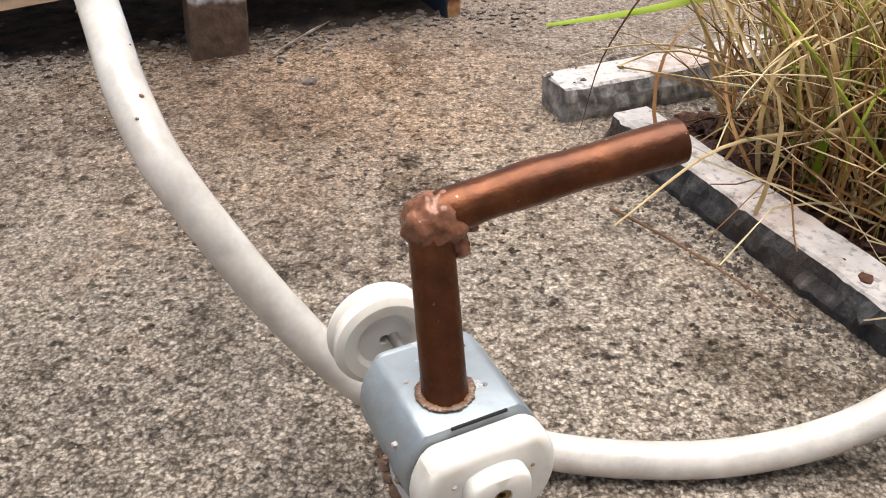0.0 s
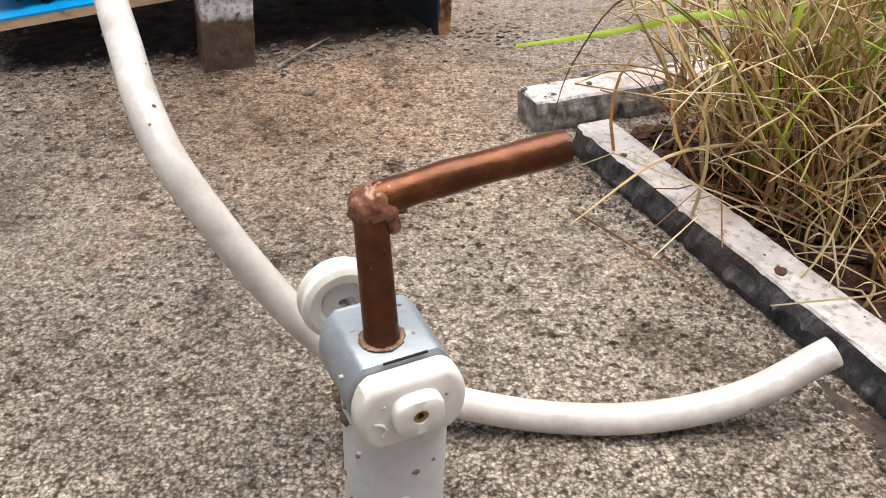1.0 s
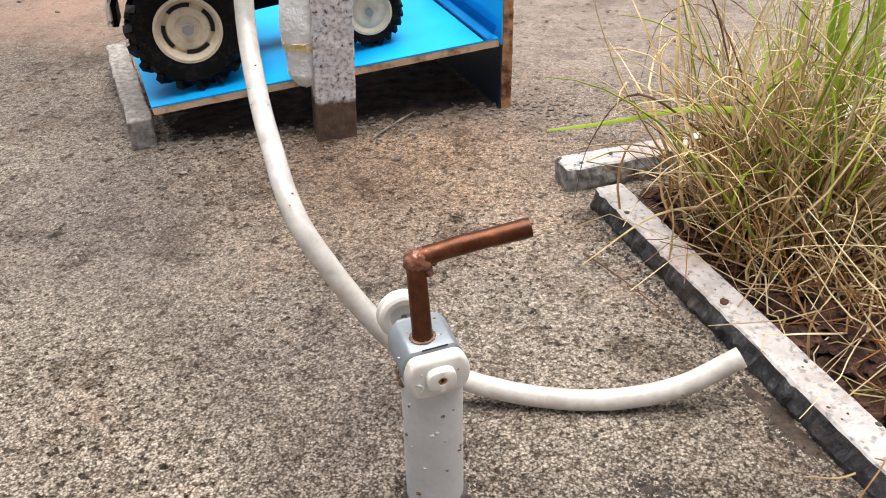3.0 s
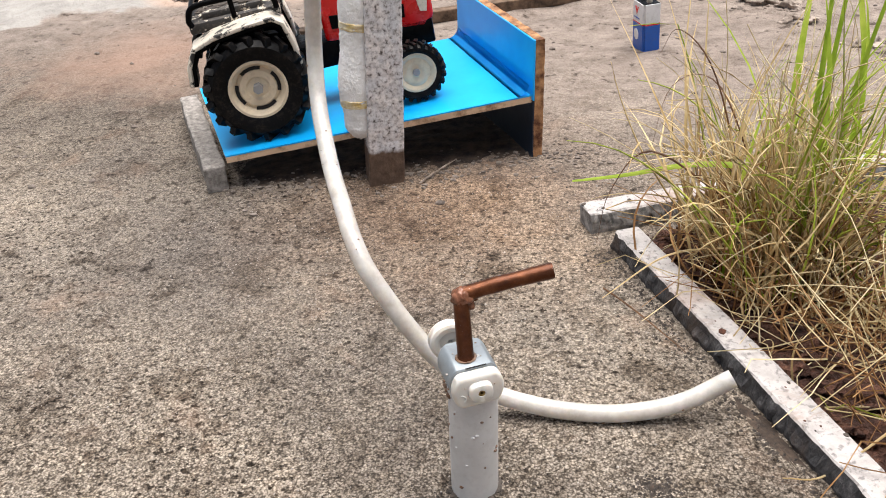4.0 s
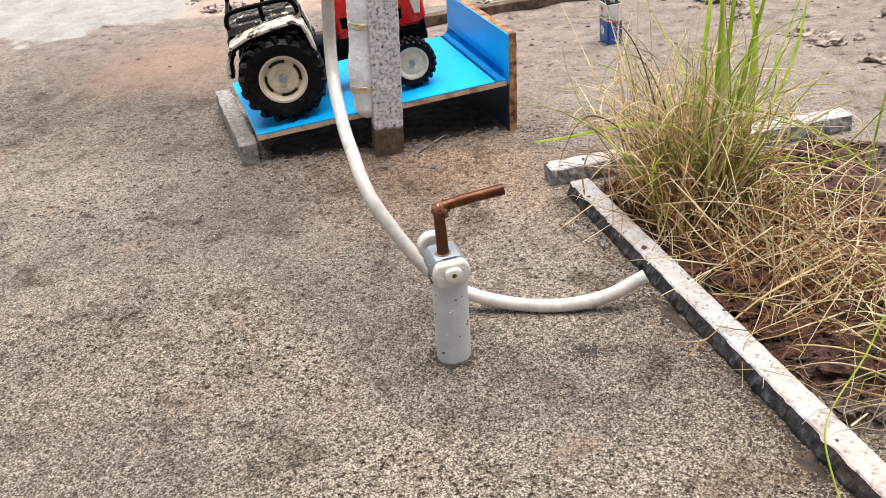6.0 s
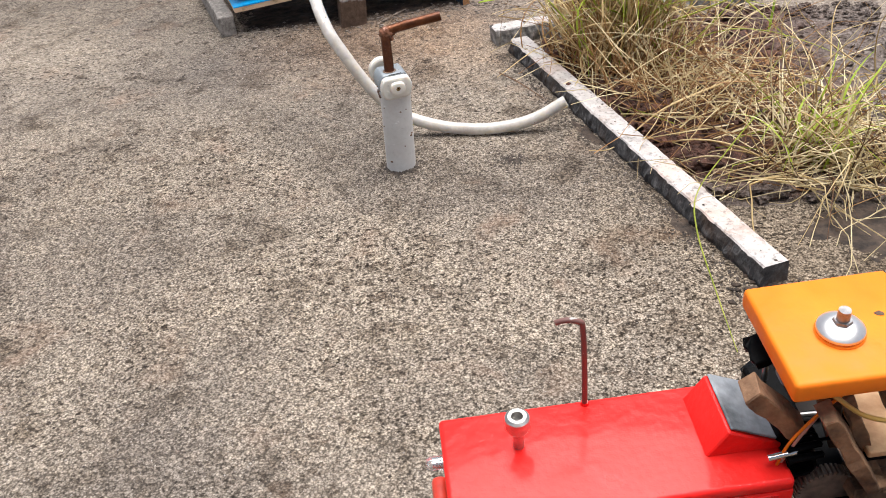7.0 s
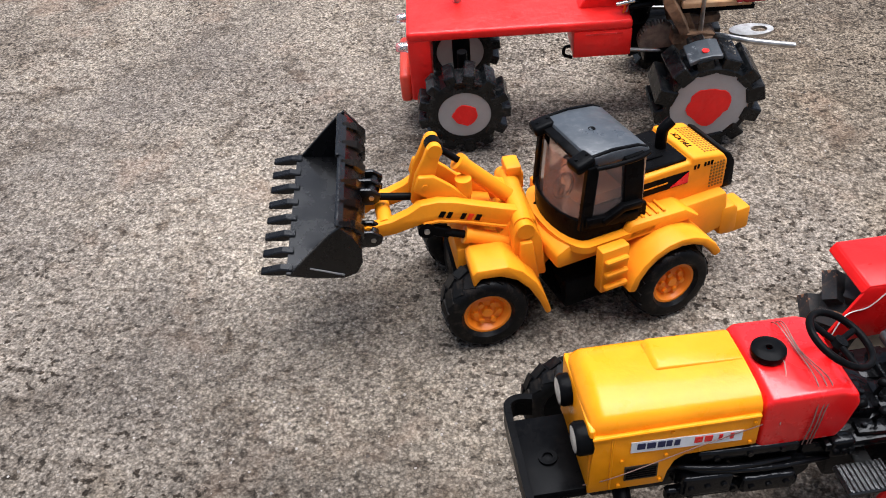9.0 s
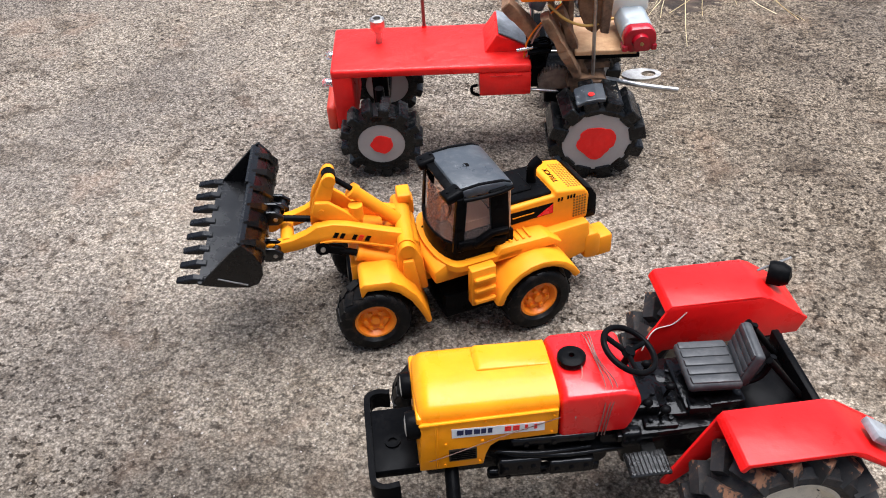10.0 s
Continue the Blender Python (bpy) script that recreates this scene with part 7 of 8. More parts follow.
    part("hood_cover", bm, M_black, r, "black hood cover", smooth=35)
    bm = B()
    tube(bm, smooth_path([(39, 1, 57), (39, 1, 64.5), (39.8, 1, 67), (43, 1, 69.2)], 4), 2.3, 18)
    part("exhaust_pipe", bm, M_black, r, smooth=50)
    bm = B()
    prism(bm, [(60.6, 38), (60.6, 56.6), (64.4, 54.6), (67, 50), (67.4, 38)], 25, T(0, 1, 0), 1.0, 2)
    part("radiator_grille", bm, M_black, r, smooth=35)
    # vents: rows of small holes
    bm = B()
    for i in range(5):
        for j in range(13):
            cyl(bm, 0.5, 0.5, 0.3, T(52.4 + i * 1.5, -9.4 + j * 1.6, 57.99 - i * 0.277, 0, 10.6), 6)
    part("top_vent", bm, M_mesh_hole, r)
    bm = B()
    for i in range(5):
        for j in range(8):
            cyl(bm, 0.5, 0.5, 0.3, T(54 + i * 1.4, -13.1, 43 + j * 1.5, 90), 6)
    part("side_vent", bm, M_mesh_hole, r)
    bm = B()
    prism(bm, [(21, 48.4), (43, 48.4), (43, 54), (21, 54.4)], 0.4, T(0, -13.1, 0))
    part("side_decal", bm, M_black, r)
    bm = B()
    prism(bm, [(34.5, 48.8), (42.8, 48.8), (42.8, 53.6)], 0.4, T(0, -13.35, 0))
    part("red_flash", bm, M_red_toy, r)
    bars(r, [(2.0, 0.3, 0.5, T(23.4 + k * 2.2, -13.4, 51.6)) for k in range(5)], M_loader, "decal_bar")
    bars(r, [(0.9, 0.3, 1.8, T(45.8 + k * 1.6, -13.15, 54.6, 0, 9)) for k in (0, 1, 3, 4, 5)], M_black, "logo_bar")
    fnt = bpy.data.curves.new("lettering", "FONT")
    fnt.body = "TRUCK"
    fnt.size, fnt.extrude, fnt.align_x = 3.7 * MM, 0.12 * MM, "CENTER"
    tx = new("lettering", fnt)
    tx.parent = r
    tx.matrix_basis = pose(49.9 * MM, 0.8 * MM, 58.56 * MM, 10.6, 0, 90)
    fnt.materials.append(M_black)
    bm = B()
    prism(bm, [(58, 20), (58, 33.5), (64.5, 33.5), (66.5, 31.5), (67, 21), (64.5, 18.5)], 37, T(0, 0, 0), 1.8, 2)
    part("counterweight", bm, M_loader, r, smooth=35)
    bm = B()
    box(bm, 9, 12, 11, T(69, -12, 24), 1.2, 2)
    box(bm, 9, 12, 11, T(69, 12, 24), 1.2, 2)
    part("tail_block", bm, M_loader, r, smooth=35)
    for y in (-25, 25):
        bm = B()
        ang = [radians(d) for d in range(168, 22, -16)]
        prism(bm, [(27 + 22.5 * math.cos(a), 17 + 22.5 * math.sin(a)) for a in ang] + [(27 + 19 * math.cos(a), 17 + 19 * math.sin(a)) for a in ang[::-1]], 17, T(0, y, 0), 0.9, 2)
        part("rear_fender", bm, M_loader, r, smooth=35)
        bm = B()
        prism(bm, [(8, 38), (12, 45), (36, 44), (44, 38)], 16, T(0, -15 if y < 0 else 15, 0), 1.4, 2)
        part("fender_deck", bm, M_loader, r, smooth=35)
        for k in range(5):
            bm = B()
            box(bm, 1.2, 9, 0.8, T(15 + k * 3.2, -16 if y < 0 else 16, 44.9), 0.2, 1)
            part("tread_bar", bm, M_loader, r)
        bm = B()
        s = -1 if y < 0 else 1
        box(bm, 12, 5, 20, T(1, s * 26.5, 32), 0.8, 2)
        for k in range(3):
            box(bm, 10, 3.4, 2.2, T(1, s * 29.2, 25 + k * 6), 0.5, 1)
        part("step", bm, M_loader, r, smooth=35)
    # cab
    def ring(h0, h1, x0, x1, y, cut):
        pts = [(x1, -y), (x1, y)] + [(x0 + cut - (cut + 1.5) * math.cos(a), y * math.sin(a)) for a in [radians(d) for d in range(90, -91, -15)]]
        bm = B()
        a = [bm.verts.new((px_, py_, h0)) for px_, py_ in pts]
        b = [bm.verts.new((px_, py_, h1)) for px_, py_ in pts]
        bm.faces.new(a[::-1]), bm.faces.new(b)
        for i in range(len(pts)):
            j = (i + 1) % len(pts)
            bm.faces.new((a[i], a[j], b[j], b[i]))
        return bm

    part("cab_floor", ring(38.5, 41.5, -14, 22, 23, 7), M_loader, r, smooth=30)
    part("cab_sill", ring(41.5, 50.5, -11.6, 20, 18.8, 6.5), M_black, r, smooth=30)
    part("cab_seat_block", ring(42, 55, -3, 14, 11, 3), M_cabin, r, smooth=30)
    bm = B()
    pts = [(-4.5 - 8 * math.cos(a), 17.4 * math.sin(a)) for a in [radians(d) for d in range(-90, 91, 15)]]
    foot_row = [bm.verts.new((xa, ya, 46.5)) for xa, ya in pts]
    head_row = [bm.verts.new((xa + 2.2, ya * 0.98, 73)) for xa, ya in pts]
    for i in range(len(pts) - 1):
        bm.faces.new((foot_row[i], foot_row[i + 1], head_row[i + 1], head_row[i]))
    bmesh.ops.solidify(bm, geom=bm.faces[:], thickness=0.5)
    bmesh.ops.recalc_face_normals(bm, faces=bm.faces)
    g = part("windscreen", bm, M_amberglass, r, "amber see-through windscreen", smooth=60)
    g.visible_shadow = False
    for y in (-17.6, 17.6):
        bm = B()
        prism(bm, [(-6, 47.5), (14, 47.5), (13, 72), (-4, 72)], 0.5, T(0, y, 0))
        g = part("side_window", bm, M_amberglass, r, "amber see-through side window")
        g.visible_shadow = False
        for (xa, xb, w) in ((-6.6, -4.0, 5.0), (14.2, 13.2, 8.5)):
            bm = B()
            prism(bm, strip([(xa, 46), (xb, 74)], w), 2.6, T(0, y, 0), 0.4, 1)
            part("cab_pillar", bm, M_black, r)
        bm = B()
        prism(bm, strip([(-7, 50), (16, 46.5)], 4.5), 3.2, T(0, y * 1.06, 0), 0.8, 2)
        prism(bm, strip([(0, 48.5), (9, 52.5), (17, 52)], 3.2), 3.4, T(0, y * 1.1, 0), 0.8, 2)
        part("door_ledge", bm, M_black, r, smooth=35)
        bm = B()
        tube(bm, smooth_path([(-4, y * 1.14, 74), (4, y * 1.16, 73.5), (14, y * 1.14, 73.2), (20, y, 72.5)], 4), 0.9, 8)
        part("roof_rail", bm, M_black, r, smooth=60)
    bm = B()
    box(bm, 2.5, 34, 26, T(18.5, 0, 60), 0.5, 1)
    part("cab_back", bm, M_cabin, r, "tan rear wall of the cab")
    bm = B()
    prism(bm, [(-5.5, 73.4), (-4.5, 77), (5, 77.4), (16, 76.2), (20.5, 74.2), (20.5, 72.4), (-2, 72.4)], 35, T(0, 0, 0), 1.0, 2)
    part("cab_roof", bm, worn_paint("scuffed_black", (0.045, 0.051, 0.058), (0.4, 0.4, 0.4), 0.3, 0.7, (0.3, 0.29, 0.28), 0.22, 260), r, "scuffed black plastic cab roof", smooth=35)
    bm = B()
    prism(bm, [(-15, -9.5), (-13.6, -11.6), (13.6, -11.6), (15, -9.5), (15.5, -5), (-15.5, -5)], 1.8, T(3.4, 0, 76.1, 0, -8) @ Matrix(((0, 0, 1, 0), (1, 0, 0, 0), (0, 1, 0, 0), (0, 0, 0, 1))), 0.5, 2)
    part("visor", bm, M_black, r, smooth=35)
    for y in (-14.6, 14.6):
        bm = B()
        box(bm, 8.5, 7.5, 4.2, T(-7.0, y, 74.8, 0, -14, 6 if y < 0 else -6), 1.3, 3)
        pod = part("roof_lamp", bm, M_black, r, smooth=35)
        for k in (-1, 1):
            bm = B()
            cyl(bm, 0.7, 0.6, 0.6, T(-7.0 + 2.2 * k, y, 77.05 + 0.55 * k), 10)
            part("pod_bolt", bm, M_black, pod, smooth=40)
    bm = B()
    for y in (-16.4, 16.4):
        prism(bm, [(-4.6, 76.4), (-4.2, 77.5), (5, 78), (15.6, 76.8), (19.8, 74.8), (19.8, 73.6)], 1.4, T(0, y, 0), 0.3, 1)
    part("roof_edge", bm, M_black, r, smooth=35)
    bm = B()
    spin(bm, [(0.01, 0.1), (0.9, 0.1), (1.3, 0.3), (1.5, 0), (0.01, 0)], 16, T(6, 0, 77.2, 90), closed=False)
    part("roof_plug", bm, M_black, r)
    bm = B()
    c = Vector((-6, 0, 55))
    ax = Matrix.Rotation(radians(-50), 3, "Y")
    tube(bm, [c + ax @ Vector((4.6 * math.cos(a), 4.6 * math.sin(a), 0)) for a in [k * 0.2618 for k in range(25)]], 0.7, 8)
    tube(bm, [c, c + Vector((-4, 0, -10))], 1.0, 8)
    part("steering_wheel", bm, M_black, r, smooth=60)
    bm = B()
    cyl(bm, 6.5, 6.5, 16, T(-16, 4, 30), 20)
    part("joint", bm, M_loader, r, smooth=40)
    bm = B()
    for k in range(4):
        a = Vector((20 + k, 20 + 5 * k, 30 + 2 * k))
        tube(bm, smooth_path([a, a + Vector((6, 0, 6)), a + Vector((14, 2, 2))], 4), 0.9, 8)
    part("hoses", bm, M_black, o, smooth=60)


loader()

# ---- yellow and red tractor ----
def yellow_tractor():
    o = thing("farm_tractor_toy", 225.8, -514.7, 0, 21.5, label="glossy yellow and red toy tractor with black seat and red fenders", category="toy tractor")
    # hood shell: rounded top over flat sides with an arch cut out
    bm = B()
    top = [(-15, 64), (-14.9, 67), (-14.2, 69.4), (-12.2, 71.2), (-8, 72.1), (0, 72.5), (8, 72.1), (12.2, 71.2), (14.2, 69.4), (14.9, 67), (15, 64)]
    n = 60
    rings = []
    for k in range(n + 1):
        t = k / n
        x = -1 + 47.5 * t
        nose = max(0.0, 1 - t / 0.11) ** 2
        rings.append([bm.verts.new((x + 0.6 * nose * abs(y) / 15, y * (1 - 0.06 * nose), z - 4.5 * nose * max(0, (z - 64) / 8.5) - 1.2 * t * max(0, (z - 66) / 6))) for y, z in top])
    for a, b in zip(rings, rings[1:]):
        for i in range(len(top) - 1):
            bm.faces.new((a[i], a[i + 1], b[i + 1], b[i]))
    bm.faces.new(rings[0]), bm.faces.new(rings[-1][::-1])
    low = [(r_[0], r_[-1]) for r_ in rings]
    for (a, b), (c, d) in zip(low, low[1:]):
        bm.faces.new((a, c, d, b))
    bmesh.ops.recalc_face_normals(bm, faces=bm.faces)
    part("hood", bm, M_yellow, o, "glossy yellow hood", smooth=38)
    bm = B()
    prism(bm, [(20, 71.4), (22, 72.7), (46.4, 71.5), (46.4, 69)], 12, T(0, 5.5, 0), 0.8, 3)
    part("hood_ridge", bm, M_yellow, o, smooth=40)
    for y in (-15.2, 15.2):
        bm = B()
        prism(bm, [(-1.2, 42.5), (0, 65.5), (46.2, 65.5), (46.2, 53.5), (26, 53.5), (23.2, 51.5), (21.5, 47), (20.8, 42.5)], 1.6, T(0, y, 0), 0.4, 2)
        part("side_panel", bm, M_yellow, o, smooth=38)
        s = -1 if y < 0 else 1
        bm = B()
        prism(bm, strip([(-0.5, 65.4), (20, 65.6), (46, 65.4)], 1.1), 1.0, T(0, y + s * 0.9, 0), 0.3, 1)
        prism(bm, strip([(4.8, 43.5), (5.2, 65)], 0.8), 0.8, T(0, y + s * 0.8, 0), 0.2, 1)
        part("panel_seam", bm, M_yellow, o, smooth=40)
        bm = B()
        prism(bm, [(10.2, 58), (41.5, 56.6), (41.5, 60.6), (10.2, 62.2)], 0.4, T(0, y + s * 0.9, 0))
        part("name_plate", bm, mat("silver_label", (0.62, 0.61, 0.6), 0.4, color2=(0.75, 0.74, 0.73), scale=80), o, "silver name label")
        for k, (x, w, m) in enumerate(((13, 2.2, 0), (15.8, 2.4, 0), (18.6, 2.0, 0), (20.8, 1.6, 0), (23, 1.5, 0), (29, 2.2, 1), (31.8, 2.2, 1), (35.2, 1.0, 1), (38.4, 1.0, 1))):
            bm = B()
            box(bm, w, 0.3, 2.2, T(x, y + s * 1.15, 60.5 - 0.045 * (x - 10), 0, 2.8))
            part("print_bar", bm, M_red_toy if m else mat("navy_print", (0.012, 0.015, 0.06), 0.5), o)
        bm = B()
        prism(bm, [(9, 46.2), (18.5, 46.2), (18.5, 52), (9, 52)], 0.5, T(0, y + s * 0.85, 0))
        part("vent_panel", bm, mat("dark_vent", (0.03, 0.018, 0.008), 0.6), o, "dark louvred vent")
        for k in range(5):
            bm = B()
            box(bm, 8.6, 0.4, 0.4, T(13.7, y + s * 1.15, 47.2 + k * 0.95))
            part("louvre", bm, M_black, o)
        for x, z in ((8, 55), (7.5, 44.5), (19.4, 44.5), (20.4, 55), (44, 55.2), (44.6, 63), (21.5, 64.2)):
            bm = B()
            cyl(bm, 0.55, 0.5, 0.8, T(x, y + s * 1.0, z, 90), 8)
            part("rivet", bm, M_yellow, o, smooth=40)
    bm = B()
    box(bm, 2, 30, 25, T(-0.2, 0, 55), 0.9, 2)
    part("grille", bm, M_yellow, o, smooth=38)
    for y in (-11.5, 6.5):
        bm = B()
        spin(bm, [(0.01, -3.4), (4.3, -3.2), (4.8, -2.2), (4.8, 1.2), (3.6, 2.6), (0.01, 2.6)], 28, T(-1.4, y, 61.6, 0, 0, -90), closed=False)
        part("headlamp", bm, M_black, o, "black round headlamp", smooth=38)
        bm = B()
        spin(bm, [(0.01, -3.7), (2.2, -3.6), (3.9, -3.2), (3.9, -2.8), (0.01, -2.8)], 24, T(-1.4, y, 61.6, 0, 0, -90), closed=False)
        part("lamp_lens", bm, worn_paint("cream_lens", (0.6, 0.54, 0.46), (0.3, 0.26, 0.22), 0.25, 0.75), o, smooth=38)
    # bumper
    bm = B()
    pts = smooth_path([(-9, 20.5, 41), (-13.5, 21.2, 41), (-16.8, 19.5, 41), (-17.5, 15, 41), (-17.5, 0, 41), (-17.5, -15, 41), (-16.8, -20, 41), (-13.5, -22, 41), (-8.5, -21.5, 41)], 5)
    sides = []
    for k, c in enumerate(pts):
        d = (pts[min(k + 1, len(pts) - 1)] - pts[max(k - 1, 0)]).normalized()
        nn = Vector((-d.y, d.x, 0)) * 1.1
        sides.append([bm.verts.new(c + nn + Vector((0, 0, 3.7))), bm.verts.new(c - nn + Vector((0, 0, 3.7))), bm.verts.new(c - nn - Vector((0, 0, 3.7))), bm.verts.new(c + nn - Vector((0, 0, 3.7)))])
    for p_, q_ in zip(sides, sides[1:]):
        for i in range(4):
            bm.faces.new((p_[i], p_[(i + 1) % 4], q_[(i + 1) % 4], q_[i]))
    bm.faces.new(sides[0]), bm.faces.new(sides[-1])
    bmesh.ops.recalc_face_normals(bm, faces=bm.faces)
    part("bumper", bm, M_black, o, "black bumper with curled ends", smooth=40)
    bm = B()
    box(bm, 16.5, 28, 4, T(-8.7, -1, 42), 0.8, 2)
    part("front_ballast", bm, M_black, o, smooth=40)
    bm = B()
    spin(bm, [(1.5, 0), (2.8, 0), (2.8, 0.8), (1.5, 0.8)], 20, T(-9.5, -3, 44, 90))
    part("round_boss", bm, M_black, o, smooth=35)
    # engine and chassis
    bm = B()
    box(bm, 74, 22, 14, T(38, 0, 40), 1.5)
    box(bm, 64, 30, 15, T(102, 0, 39), 1.5)
    box(bm, 30, 27, 8, T(40, 0, 40), 1.5)
    box(bm, 48, 26.5, 13, T(45, 0, 48), 1.5)
    part("engine_block", bm, M_black_paint, o, smooth=40)
    for k in range(5):
        bm = B()
        box(bm, 5, 25.4, 6, T(27 + k * 8, 0, 43), 1.0)
        part("cylinder", bm, M_black_paint, o, smooth=40)
    # lumpy side of the engine: pump, starter, pipes and bolt heads
    for name, x, z, sx, sz, deep in (("injection_pump", 33, 41, 15, 8, 5.5), ("starter_motor", 51, 38.5, 16, 6.5, 6), ("oil_pan", 42, 34.5, 40, 4.5, 3), ("pipe_flange", 72, 47, 7, 7, 4.5), ("valve_cover", 45, 50, 30, 4, 3)):
        bm = B()
        box(bm, sx, deep, sz, T(x, -13.2 - deep / 2, z, 0, 3), 1.2, 3)
        for k in range(3):
            cyl(bm, 1.0, 0.9, 1.0, T(x - sx * 0.32 + k * sx * 0.32, -13.4 - deep, z, 90), 8)
        part(name, bm, M_black_paint, o, smooth=40)
    for z, x0, x1 in ((46.5, 24, 58), (44, 28, 70)):
        bm = B()
        tube(bm, smooth_path([(x0, -13.5, z), (x0 + 4, -16.5, z + 1.5), ((x0 + x1) / 2, -17.5, z), (x1, -15, z - 3)], 5), 0.9, 8)
        part("fuel_pipe", bm, M_black_paint, o, smooth=60)
    bm = B()
    cyl(bm, 4.2, 4.0, 28, T(60, -2, 40, 90), 18)
    box(bm, 9, 25, 9, T(66, -2, 43), 1.2, 2)
    part("filter_drum", bm, M_black_paint, o, smooth=40)
    bm = B()
    tube(bm, [(10, -10, 38), (9, -28, 30), (9, -34, 22)], 2.6, 12)
    tube(bm, [(10, 10, 38), (9, 28, 30), (9, 34, 22)], 2.6, 12)
    part("front_axle", bm, M_black, o, smooth=50)
    for y, f in ((-42, -1), (42, 1)):
        wh = sub("front_wheel", o, 9, y, 17, 0, 10)
        part("tyre", road_tyre(17, 11, 10), M_rubber, wh, "black ribbed rubber tyre", smooth=35)
        blocks_on(wh, 17, 11, 18, M_rubber)
        part("rim", rim_disc(10, 10.5, 0.4, f), M_black, wh, "black plastic rim", smooth=35)
    # tank
    bm = B()
    prism(bm, [(47, 50), (47, 67.5), (49, 70), (68.5, 69.6), (73.6, 67.6), (75, 63), (72.5, 54), (70.5, 50)], 31, T(0, 0, 0), 1.9, 4)
    part("fuel_tank", bm, M_red_toy, o, "glossy red fuel tank", smooth=40)
    bm = B()
    spin(bm, [(1.0, 0.6), (1.0, 2.0), (3.6, 2.2), (4.9, 1.5), (5.0, 0), (4.6, -1)], 26, T(54, 1, 71, 90), closed=False)
    part("filler_cap", bm, M_black, o, "black filler cap", smooth=35)
    bm = B()
    for dx in (0, 1.4, 2.4):
        loop = [(60 + dx, -16, 50), (61.5 + dx, -16, 62), (62.5 + dx * 1.6, -12.5, 70), (62 + dx * 0.4, 0, 70.8), (60.5 + dx, 12.5, 70.6), (60 + dx, 16, 60), (60, 16, 50)]
        tube(bm, smooth_path(loop, 5), 0.2, 6)
    tube(bm, smooth_path([(57, 15, 62), (56.5, -4, 71.4), (52, -15.9, 60)], 5), 0.2, 6)
    tube(bm, smooth_path([(46.6, -16.4, 62), (28, -16.9, 57), (6, -16.7, 49), (-2, -14, 44)], 5), 0.16, 6)
    part("tied_wire", bm, mat("thin_copper_wire", (0.12, 0.05, 0.04), 0.5, 0.3, color2=(0.28, 0.17, 0.14), scale=100), o, "thin wire tied round the tank", smooth=60)
    # steering
    bm = B()
    c = Vector((73.2, -1.5, 74.6))
    ax = Euler((radians(6), radians(24), 0)).to_matrix()
    tube(bm, [c + ax @ Vector((9.8 * math.cos(a), 9.8 * math.sin(a), 0)) for a in [k * 0.19635 for k in range(33)]], 1.1, 10)
    for k in range(3):
        a = k * 2.094 + 0.6
        tube(bm, [c + ax @ Vector((0, 0, -1.5)), c + ax @ Vector((9.6 * math.cos(a), 9.6 * math.sin(a), 0))], 0.95, 8, flat=0.7)
    cyl(bm, 2.4, 2.0, 2, T(c.x, c.y, c.z - 1.2, 6, 24), 16)
    part("steering_wheel", bm, M_black, o, "thin black steering wheel", smooth=60)
    bm = B()
    tube(bm, [(c.x + 0.4, c.y, c.z - 1.5), (70, -1, 62)], 1.3, 10)
    part("steering_column", bm, M_black, o, smooth=60)
    # floor, pedals, levers
    bm = B()
    box(bm, 34, 34, 3, T(84, 0, 47.5), 0.6)
    prism(bm, [(72, 48), (72, 56), (80, 54), (94, 50), (94, 48)], 16, T(0, 0, 0), 0.8, 1)
    box(bm, 22, 24, 8, T(103, 0, 50), 1.2)
    part("floor_plate", bm, M_black_paint, o, smooth=35)
    # gearbox covers between floor and seat
    for x, y, z, sx, sy, sz in ((80, -4, 51, 9, 11, 5), (90, -6, 50.5, 7, 14, 4), (89, 7, 50, 9, 9, 4), (97, -11, 52, 8, 6, 6), (76, 9, 50.5, 6, 7, 4), (83, -13.5, 49.5, 12, 5, 2.5)):
        bm = B()
        box(bm, sx, sy, sz, T(x, y, z, 0, 0, 4 - 0.1 * x), 0.9, 2)
        part("gearbox_cover", bm, M_black_paint, o, smooth=40)
        for k in range(2):
            bm = B()
            cyl(bm, 0.9, 0.8, 1.2, T(x + sx * (k - 0.5) * 0.6, y, z + sz / 2 + 0.4), 8)
            part("cover_bolt", bm, M_black_paint, o, smooth=40)
    M_foot = worn_paint("scuffed_footboard", (0.006, 0.006, 0.006), (0.3, 0.3, 0.3), 0.25, 0.64, scale=260, dirt_amount=0.1, bump=0.8)
    for y in (-25, 28):
        bm = B()
        box(bm, 14.5, 10, 1.5, T(75.6, y, 43), 0.4, 1)
        box(bm, 5, 16, 1.2, T(78, y * 0.6, 42.6), 0.3, 1)
        fb = part("footboard", bm, M_foot, o, "ribbed black footboard")
        for k in range(10):
            bm = B()
            box(bm, 0.7, 9.6, 0.55, T(69.2 + k * 1.42, y, 43.95), 0.2, 1)
            part("rib", bm, M_foot, fb)
    for k, (x, y, lx, ly) in enumerate(((80, -8, -1, -2), (83, -11, 1, -3), (82, 6, 2, 2), (86, -4, 3, 0))):
        bm = B()
        tube(bm, [(x, y, 49), (x + lx, y + ly, 56)], 0.7, 8)
        lump(bm, x + lx, y + ly, 56.6, 1.6, k, 0.9, 2, 0.1)
        part("lever", bm, M_black, o, smooth=60)
    bm = B()
    lump(bm, 78, 9, 51, 2.0, 5, 0.4, 2, 0.2)
    part("white_pedal", bm, M_nylon, o, smooth=60)
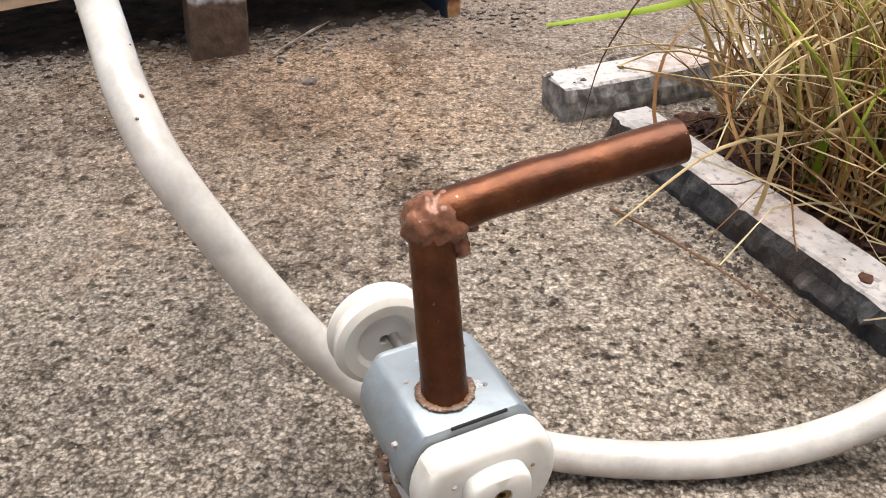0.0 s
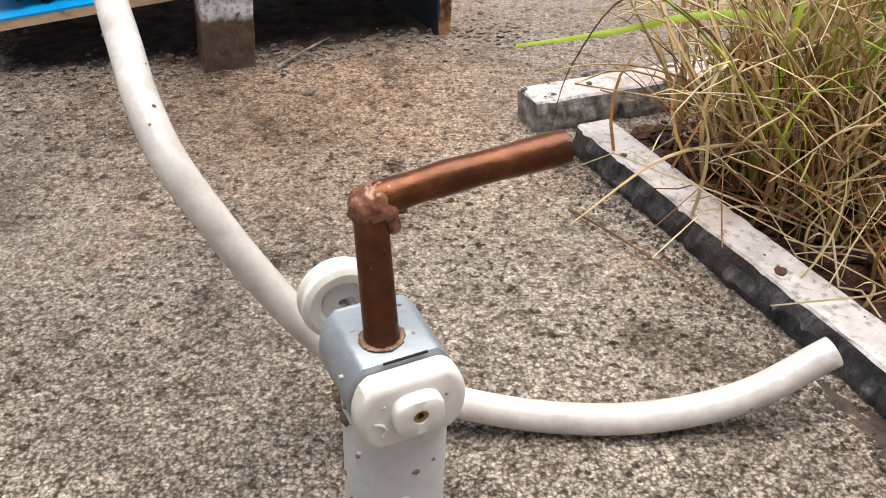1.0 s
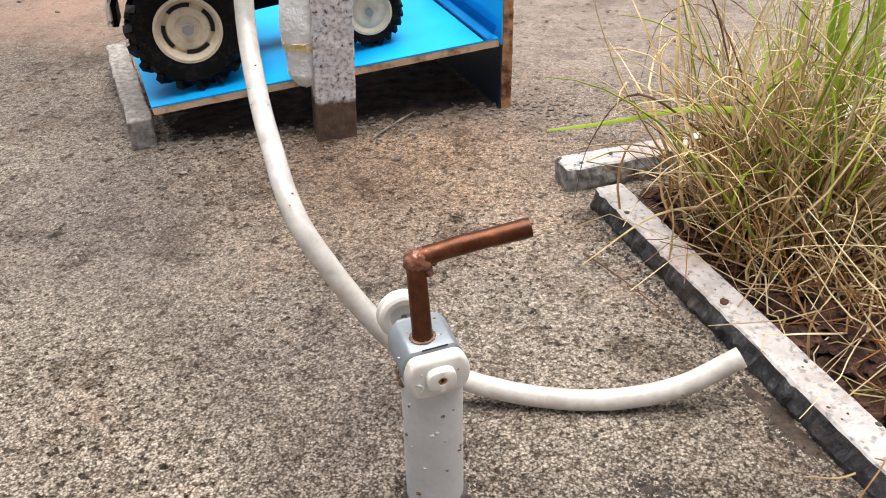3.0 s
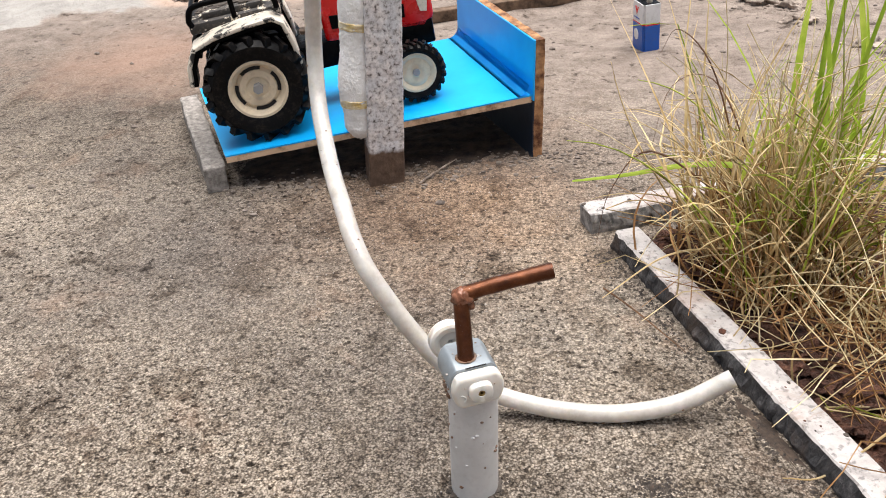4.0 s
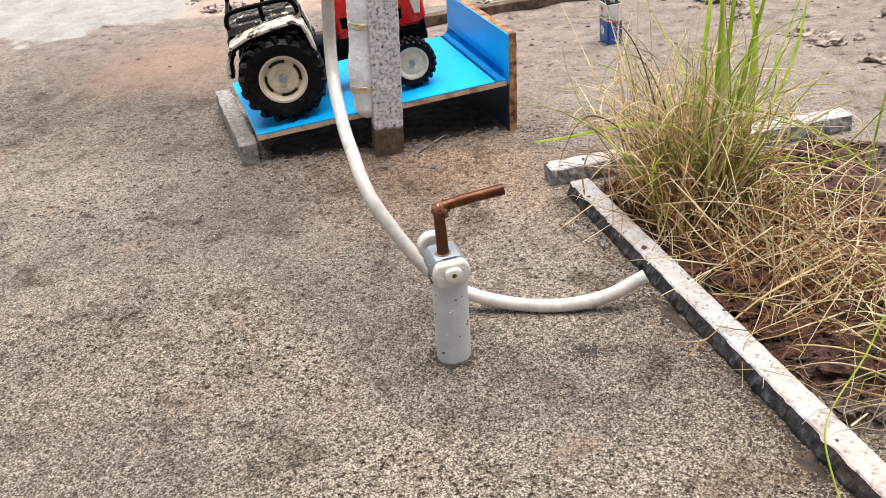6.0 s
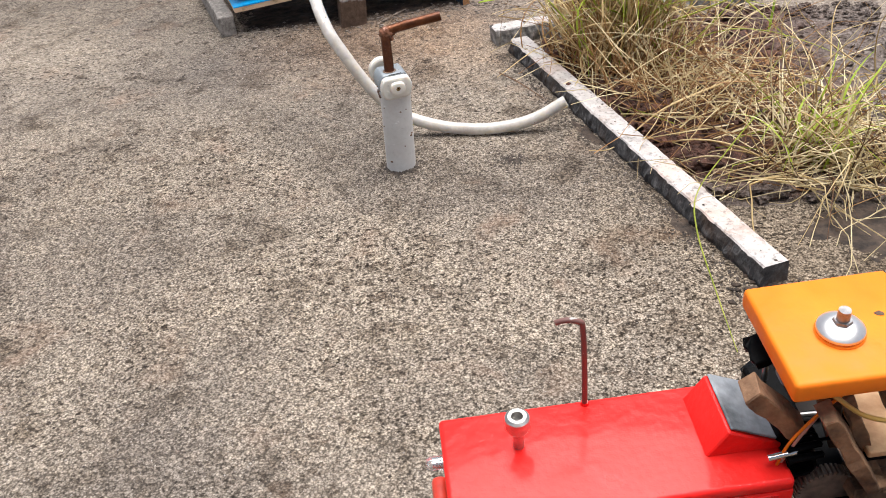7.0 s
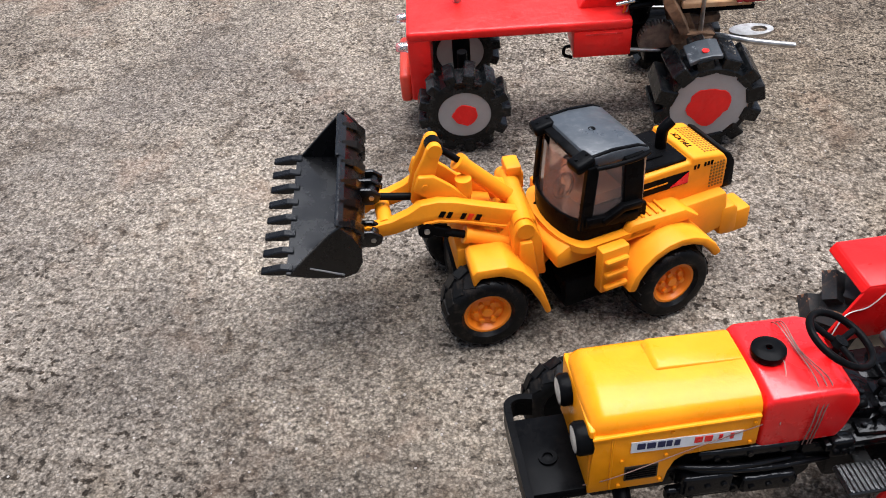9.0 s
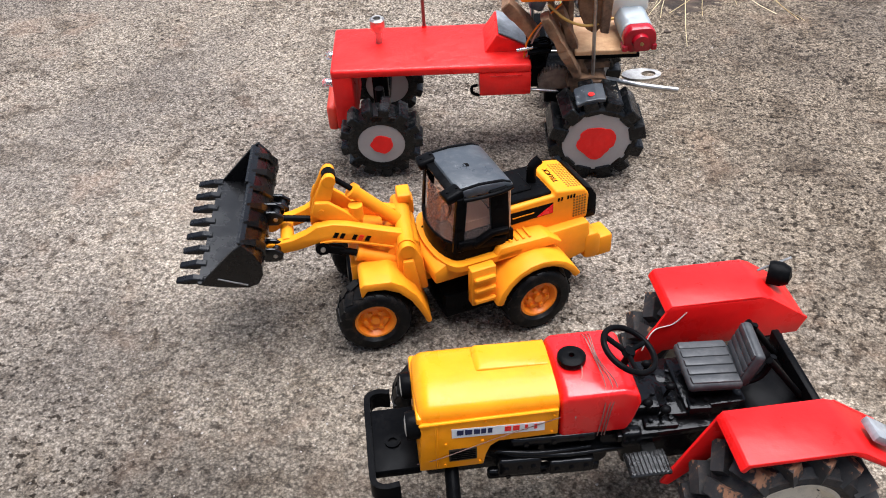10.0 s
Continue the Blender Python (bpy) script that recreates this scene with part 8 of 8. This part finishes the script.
    # seat
    seat_m = worn_paint("dull_black_seat", (0.03, 0.031, 0.033), (0.12, 0.12, 0.12), 0.5, 0.72, (0.2, 0.19, 0.18), 0.3, 160)
    bm = B()
    g = box(bm, 19, 22, 4, T(0, 0, 0), 1.6, 3)
    for v in bm.verts:
        v.co.z += 0.3 * math.sin(v.co.y * 1.6)
    for k in range(5):
        box(bm, 17, 3.4, 1.2, T(0, -8.4 + k * 4.2, 2.0), 0.55, 2)
    bmesh.ops.transform(bm, matrix=T(103, 0, 60.5, 0, 2, -3), verts=bm.verts)
    part("seat_cushion", bm, seat_m, o, "ribbed black seat cushion", smooth=40)
    bm = B()
    box(bm, 4, 18.5, 15, T(0, 0, 0), 1.6, 3)
    for k in range(5):
        box(bm, 1.2, 16.5, 2.6, T(-2.0, 0, -5.6 + k * 2.8), 0.5, 2)
    bmesh.ops.transform(bm, matrix=T(115.5, -1, 65.5, 0, 18, -6), verts=bm.verts)
    part("seat_back", bm, seat_m, o, "ribbed black seat back", smooth=40)
    bm = B()
    box(bm, 14, 14, 6, T(104, 0, 56), 1)
    for y in (-8, 8):
        tube(bm, smooth_path([(110, y, 58), (119, y, 61), (122, y, 70)], 4), 1.2, 8)
        tube(bm, [(120, y * 1.2, 70), (138, y * 1.3, 46)], 1.3, 8)
    part("seat_bracket", bm, M_black, o, smooth=50)
    bm = B()
    box(bm, 22, 34, 12, T(125, 0, 44), 1.5)
    box(bm, 3, 36, 13, T(136, 0, 50), 0.8)
    part("rear_housing", bm, M_black, o, smooth=40)
    # fenders, wheels
    for s in (-1, 1):
        yi, yo = 26 * s, 47.5 * s
        outline = [(96, 64), (98, 66.5), (132, 66.5), (136, 65), (152, 53.5), (151, 51.8), (134.5, 63), (131.5, 64.6), (99, 64.6), (97.6, 62.5)]
        bm = B()
        prism(bm, outline, 22.5, T(0, (yi + yo) / 2, 0), 0.5, 2)
        part("fender_top", bm, M_enamel, o, "red fender top", smooth=38)
        bm = B()
        prism(bm, [(80.5, 33.5), (83.5, 32), (97, 44), (150, 46), (153, 53), (136, 65.2), (98, 65.8), (96.5, 64)], 1.3, T(0, yi, 0), 0.4, 2)
        part("fender_side", bm, M_enamel, o, "red fender side", smooth=38)
        bm = B()
        prism(bm, [(97.4, 62), (99, 66), (97.6, 66.2), (95.8, 63.5)], 22, T(0, (yi + yo) / 2, 0), 0.3, 1)
        part("fender_lip", bm, M_enamel, o)
        if s > 0:
            bm = B()
            spin(bm, [(0.01, -5), (3.5, -4), (4.8, -1), (4.8, 2.5), (4.2, 4), (0.01, 4)], 24, T(144, yo - 10, 66, 0, 0, 60), closed=False)
            part("rear_lamp", bm, M_black, o, "round black rear lamp", smooth=40)
            bm = B()
            tube(bm, [(136, yo - 8, 67), (150, yo - 6, 70)], 0.5, 6)
            part("lamp_wire", bm, M_steel, o)
        else:
            bm = B()
            box(bm, 13, 9, 3, T(147, yo + 9, 61, 0, 36), 0.6, 2)
            part("number_plate", bm, mat("grey_lens", (0.12, 0.125, 0.13), 0.25, color2=(0.3, 0.31, 0.32), scale=90), o, "grey rectangular rear lens", smooth=35)
        wh = sub("rear_wheel", o, 118, 37.5 * s, 31, 0, 11)
        tread = worn_paint("earthy_rubber", (0.016, 0.015, 0.015), (0.22, 0.1, 0.05), 0.65, 0.58, (0.16, 0.09, 0.055), 0.35, 60)
        part("tyre", lugged_tyre(31, 21, 19, 4.2), tread, wh, "black tractor tyre with rusty soil on the lugs", smooth=35)
        lugs_on(wh, 31, 21, 16, 4.2, 34, 6, tread)
        part("rim", rim_disc(19, 20, 0.5, s), M_white_old, wh, "pale grey rim", smooth=35)
    bm = B()
    tube(bm, [(118, -40, 31), (118, 40, 31)], 3.2, 14)
    part("rear_axle", bm, M_black, o, smooth=50)
    bm = B()
    tube(bm, smooth_path([(88, 24, 47), (92, 24.8, 56), (99, 25, 58), (104, 25.2, 63)], 5), 0.22, 6)
    part("white_wire", bm, M_nylon, o, smooth=60)


yellow_tractor()
# dead leaf beside the front wheel
o = thing("dry_leaf", 262, -549, 1.5, 20, 12, 8, label="small curled reddish-brown dry leaf on concrete", category="leaf")
bm = B()
prism(bm, [(-6, 0), (-3, 3), (2, 3.4), (6, 1), (4, -2), (-1, -2.6)], 0.5, T(0, 0, 0, 90))
part("leaf_blade", bm, mat("leaf_brown", (0.16, 0.06, 0.03), 0.7, color2=(0.3, 0.14, 0.08), scale=150), o)
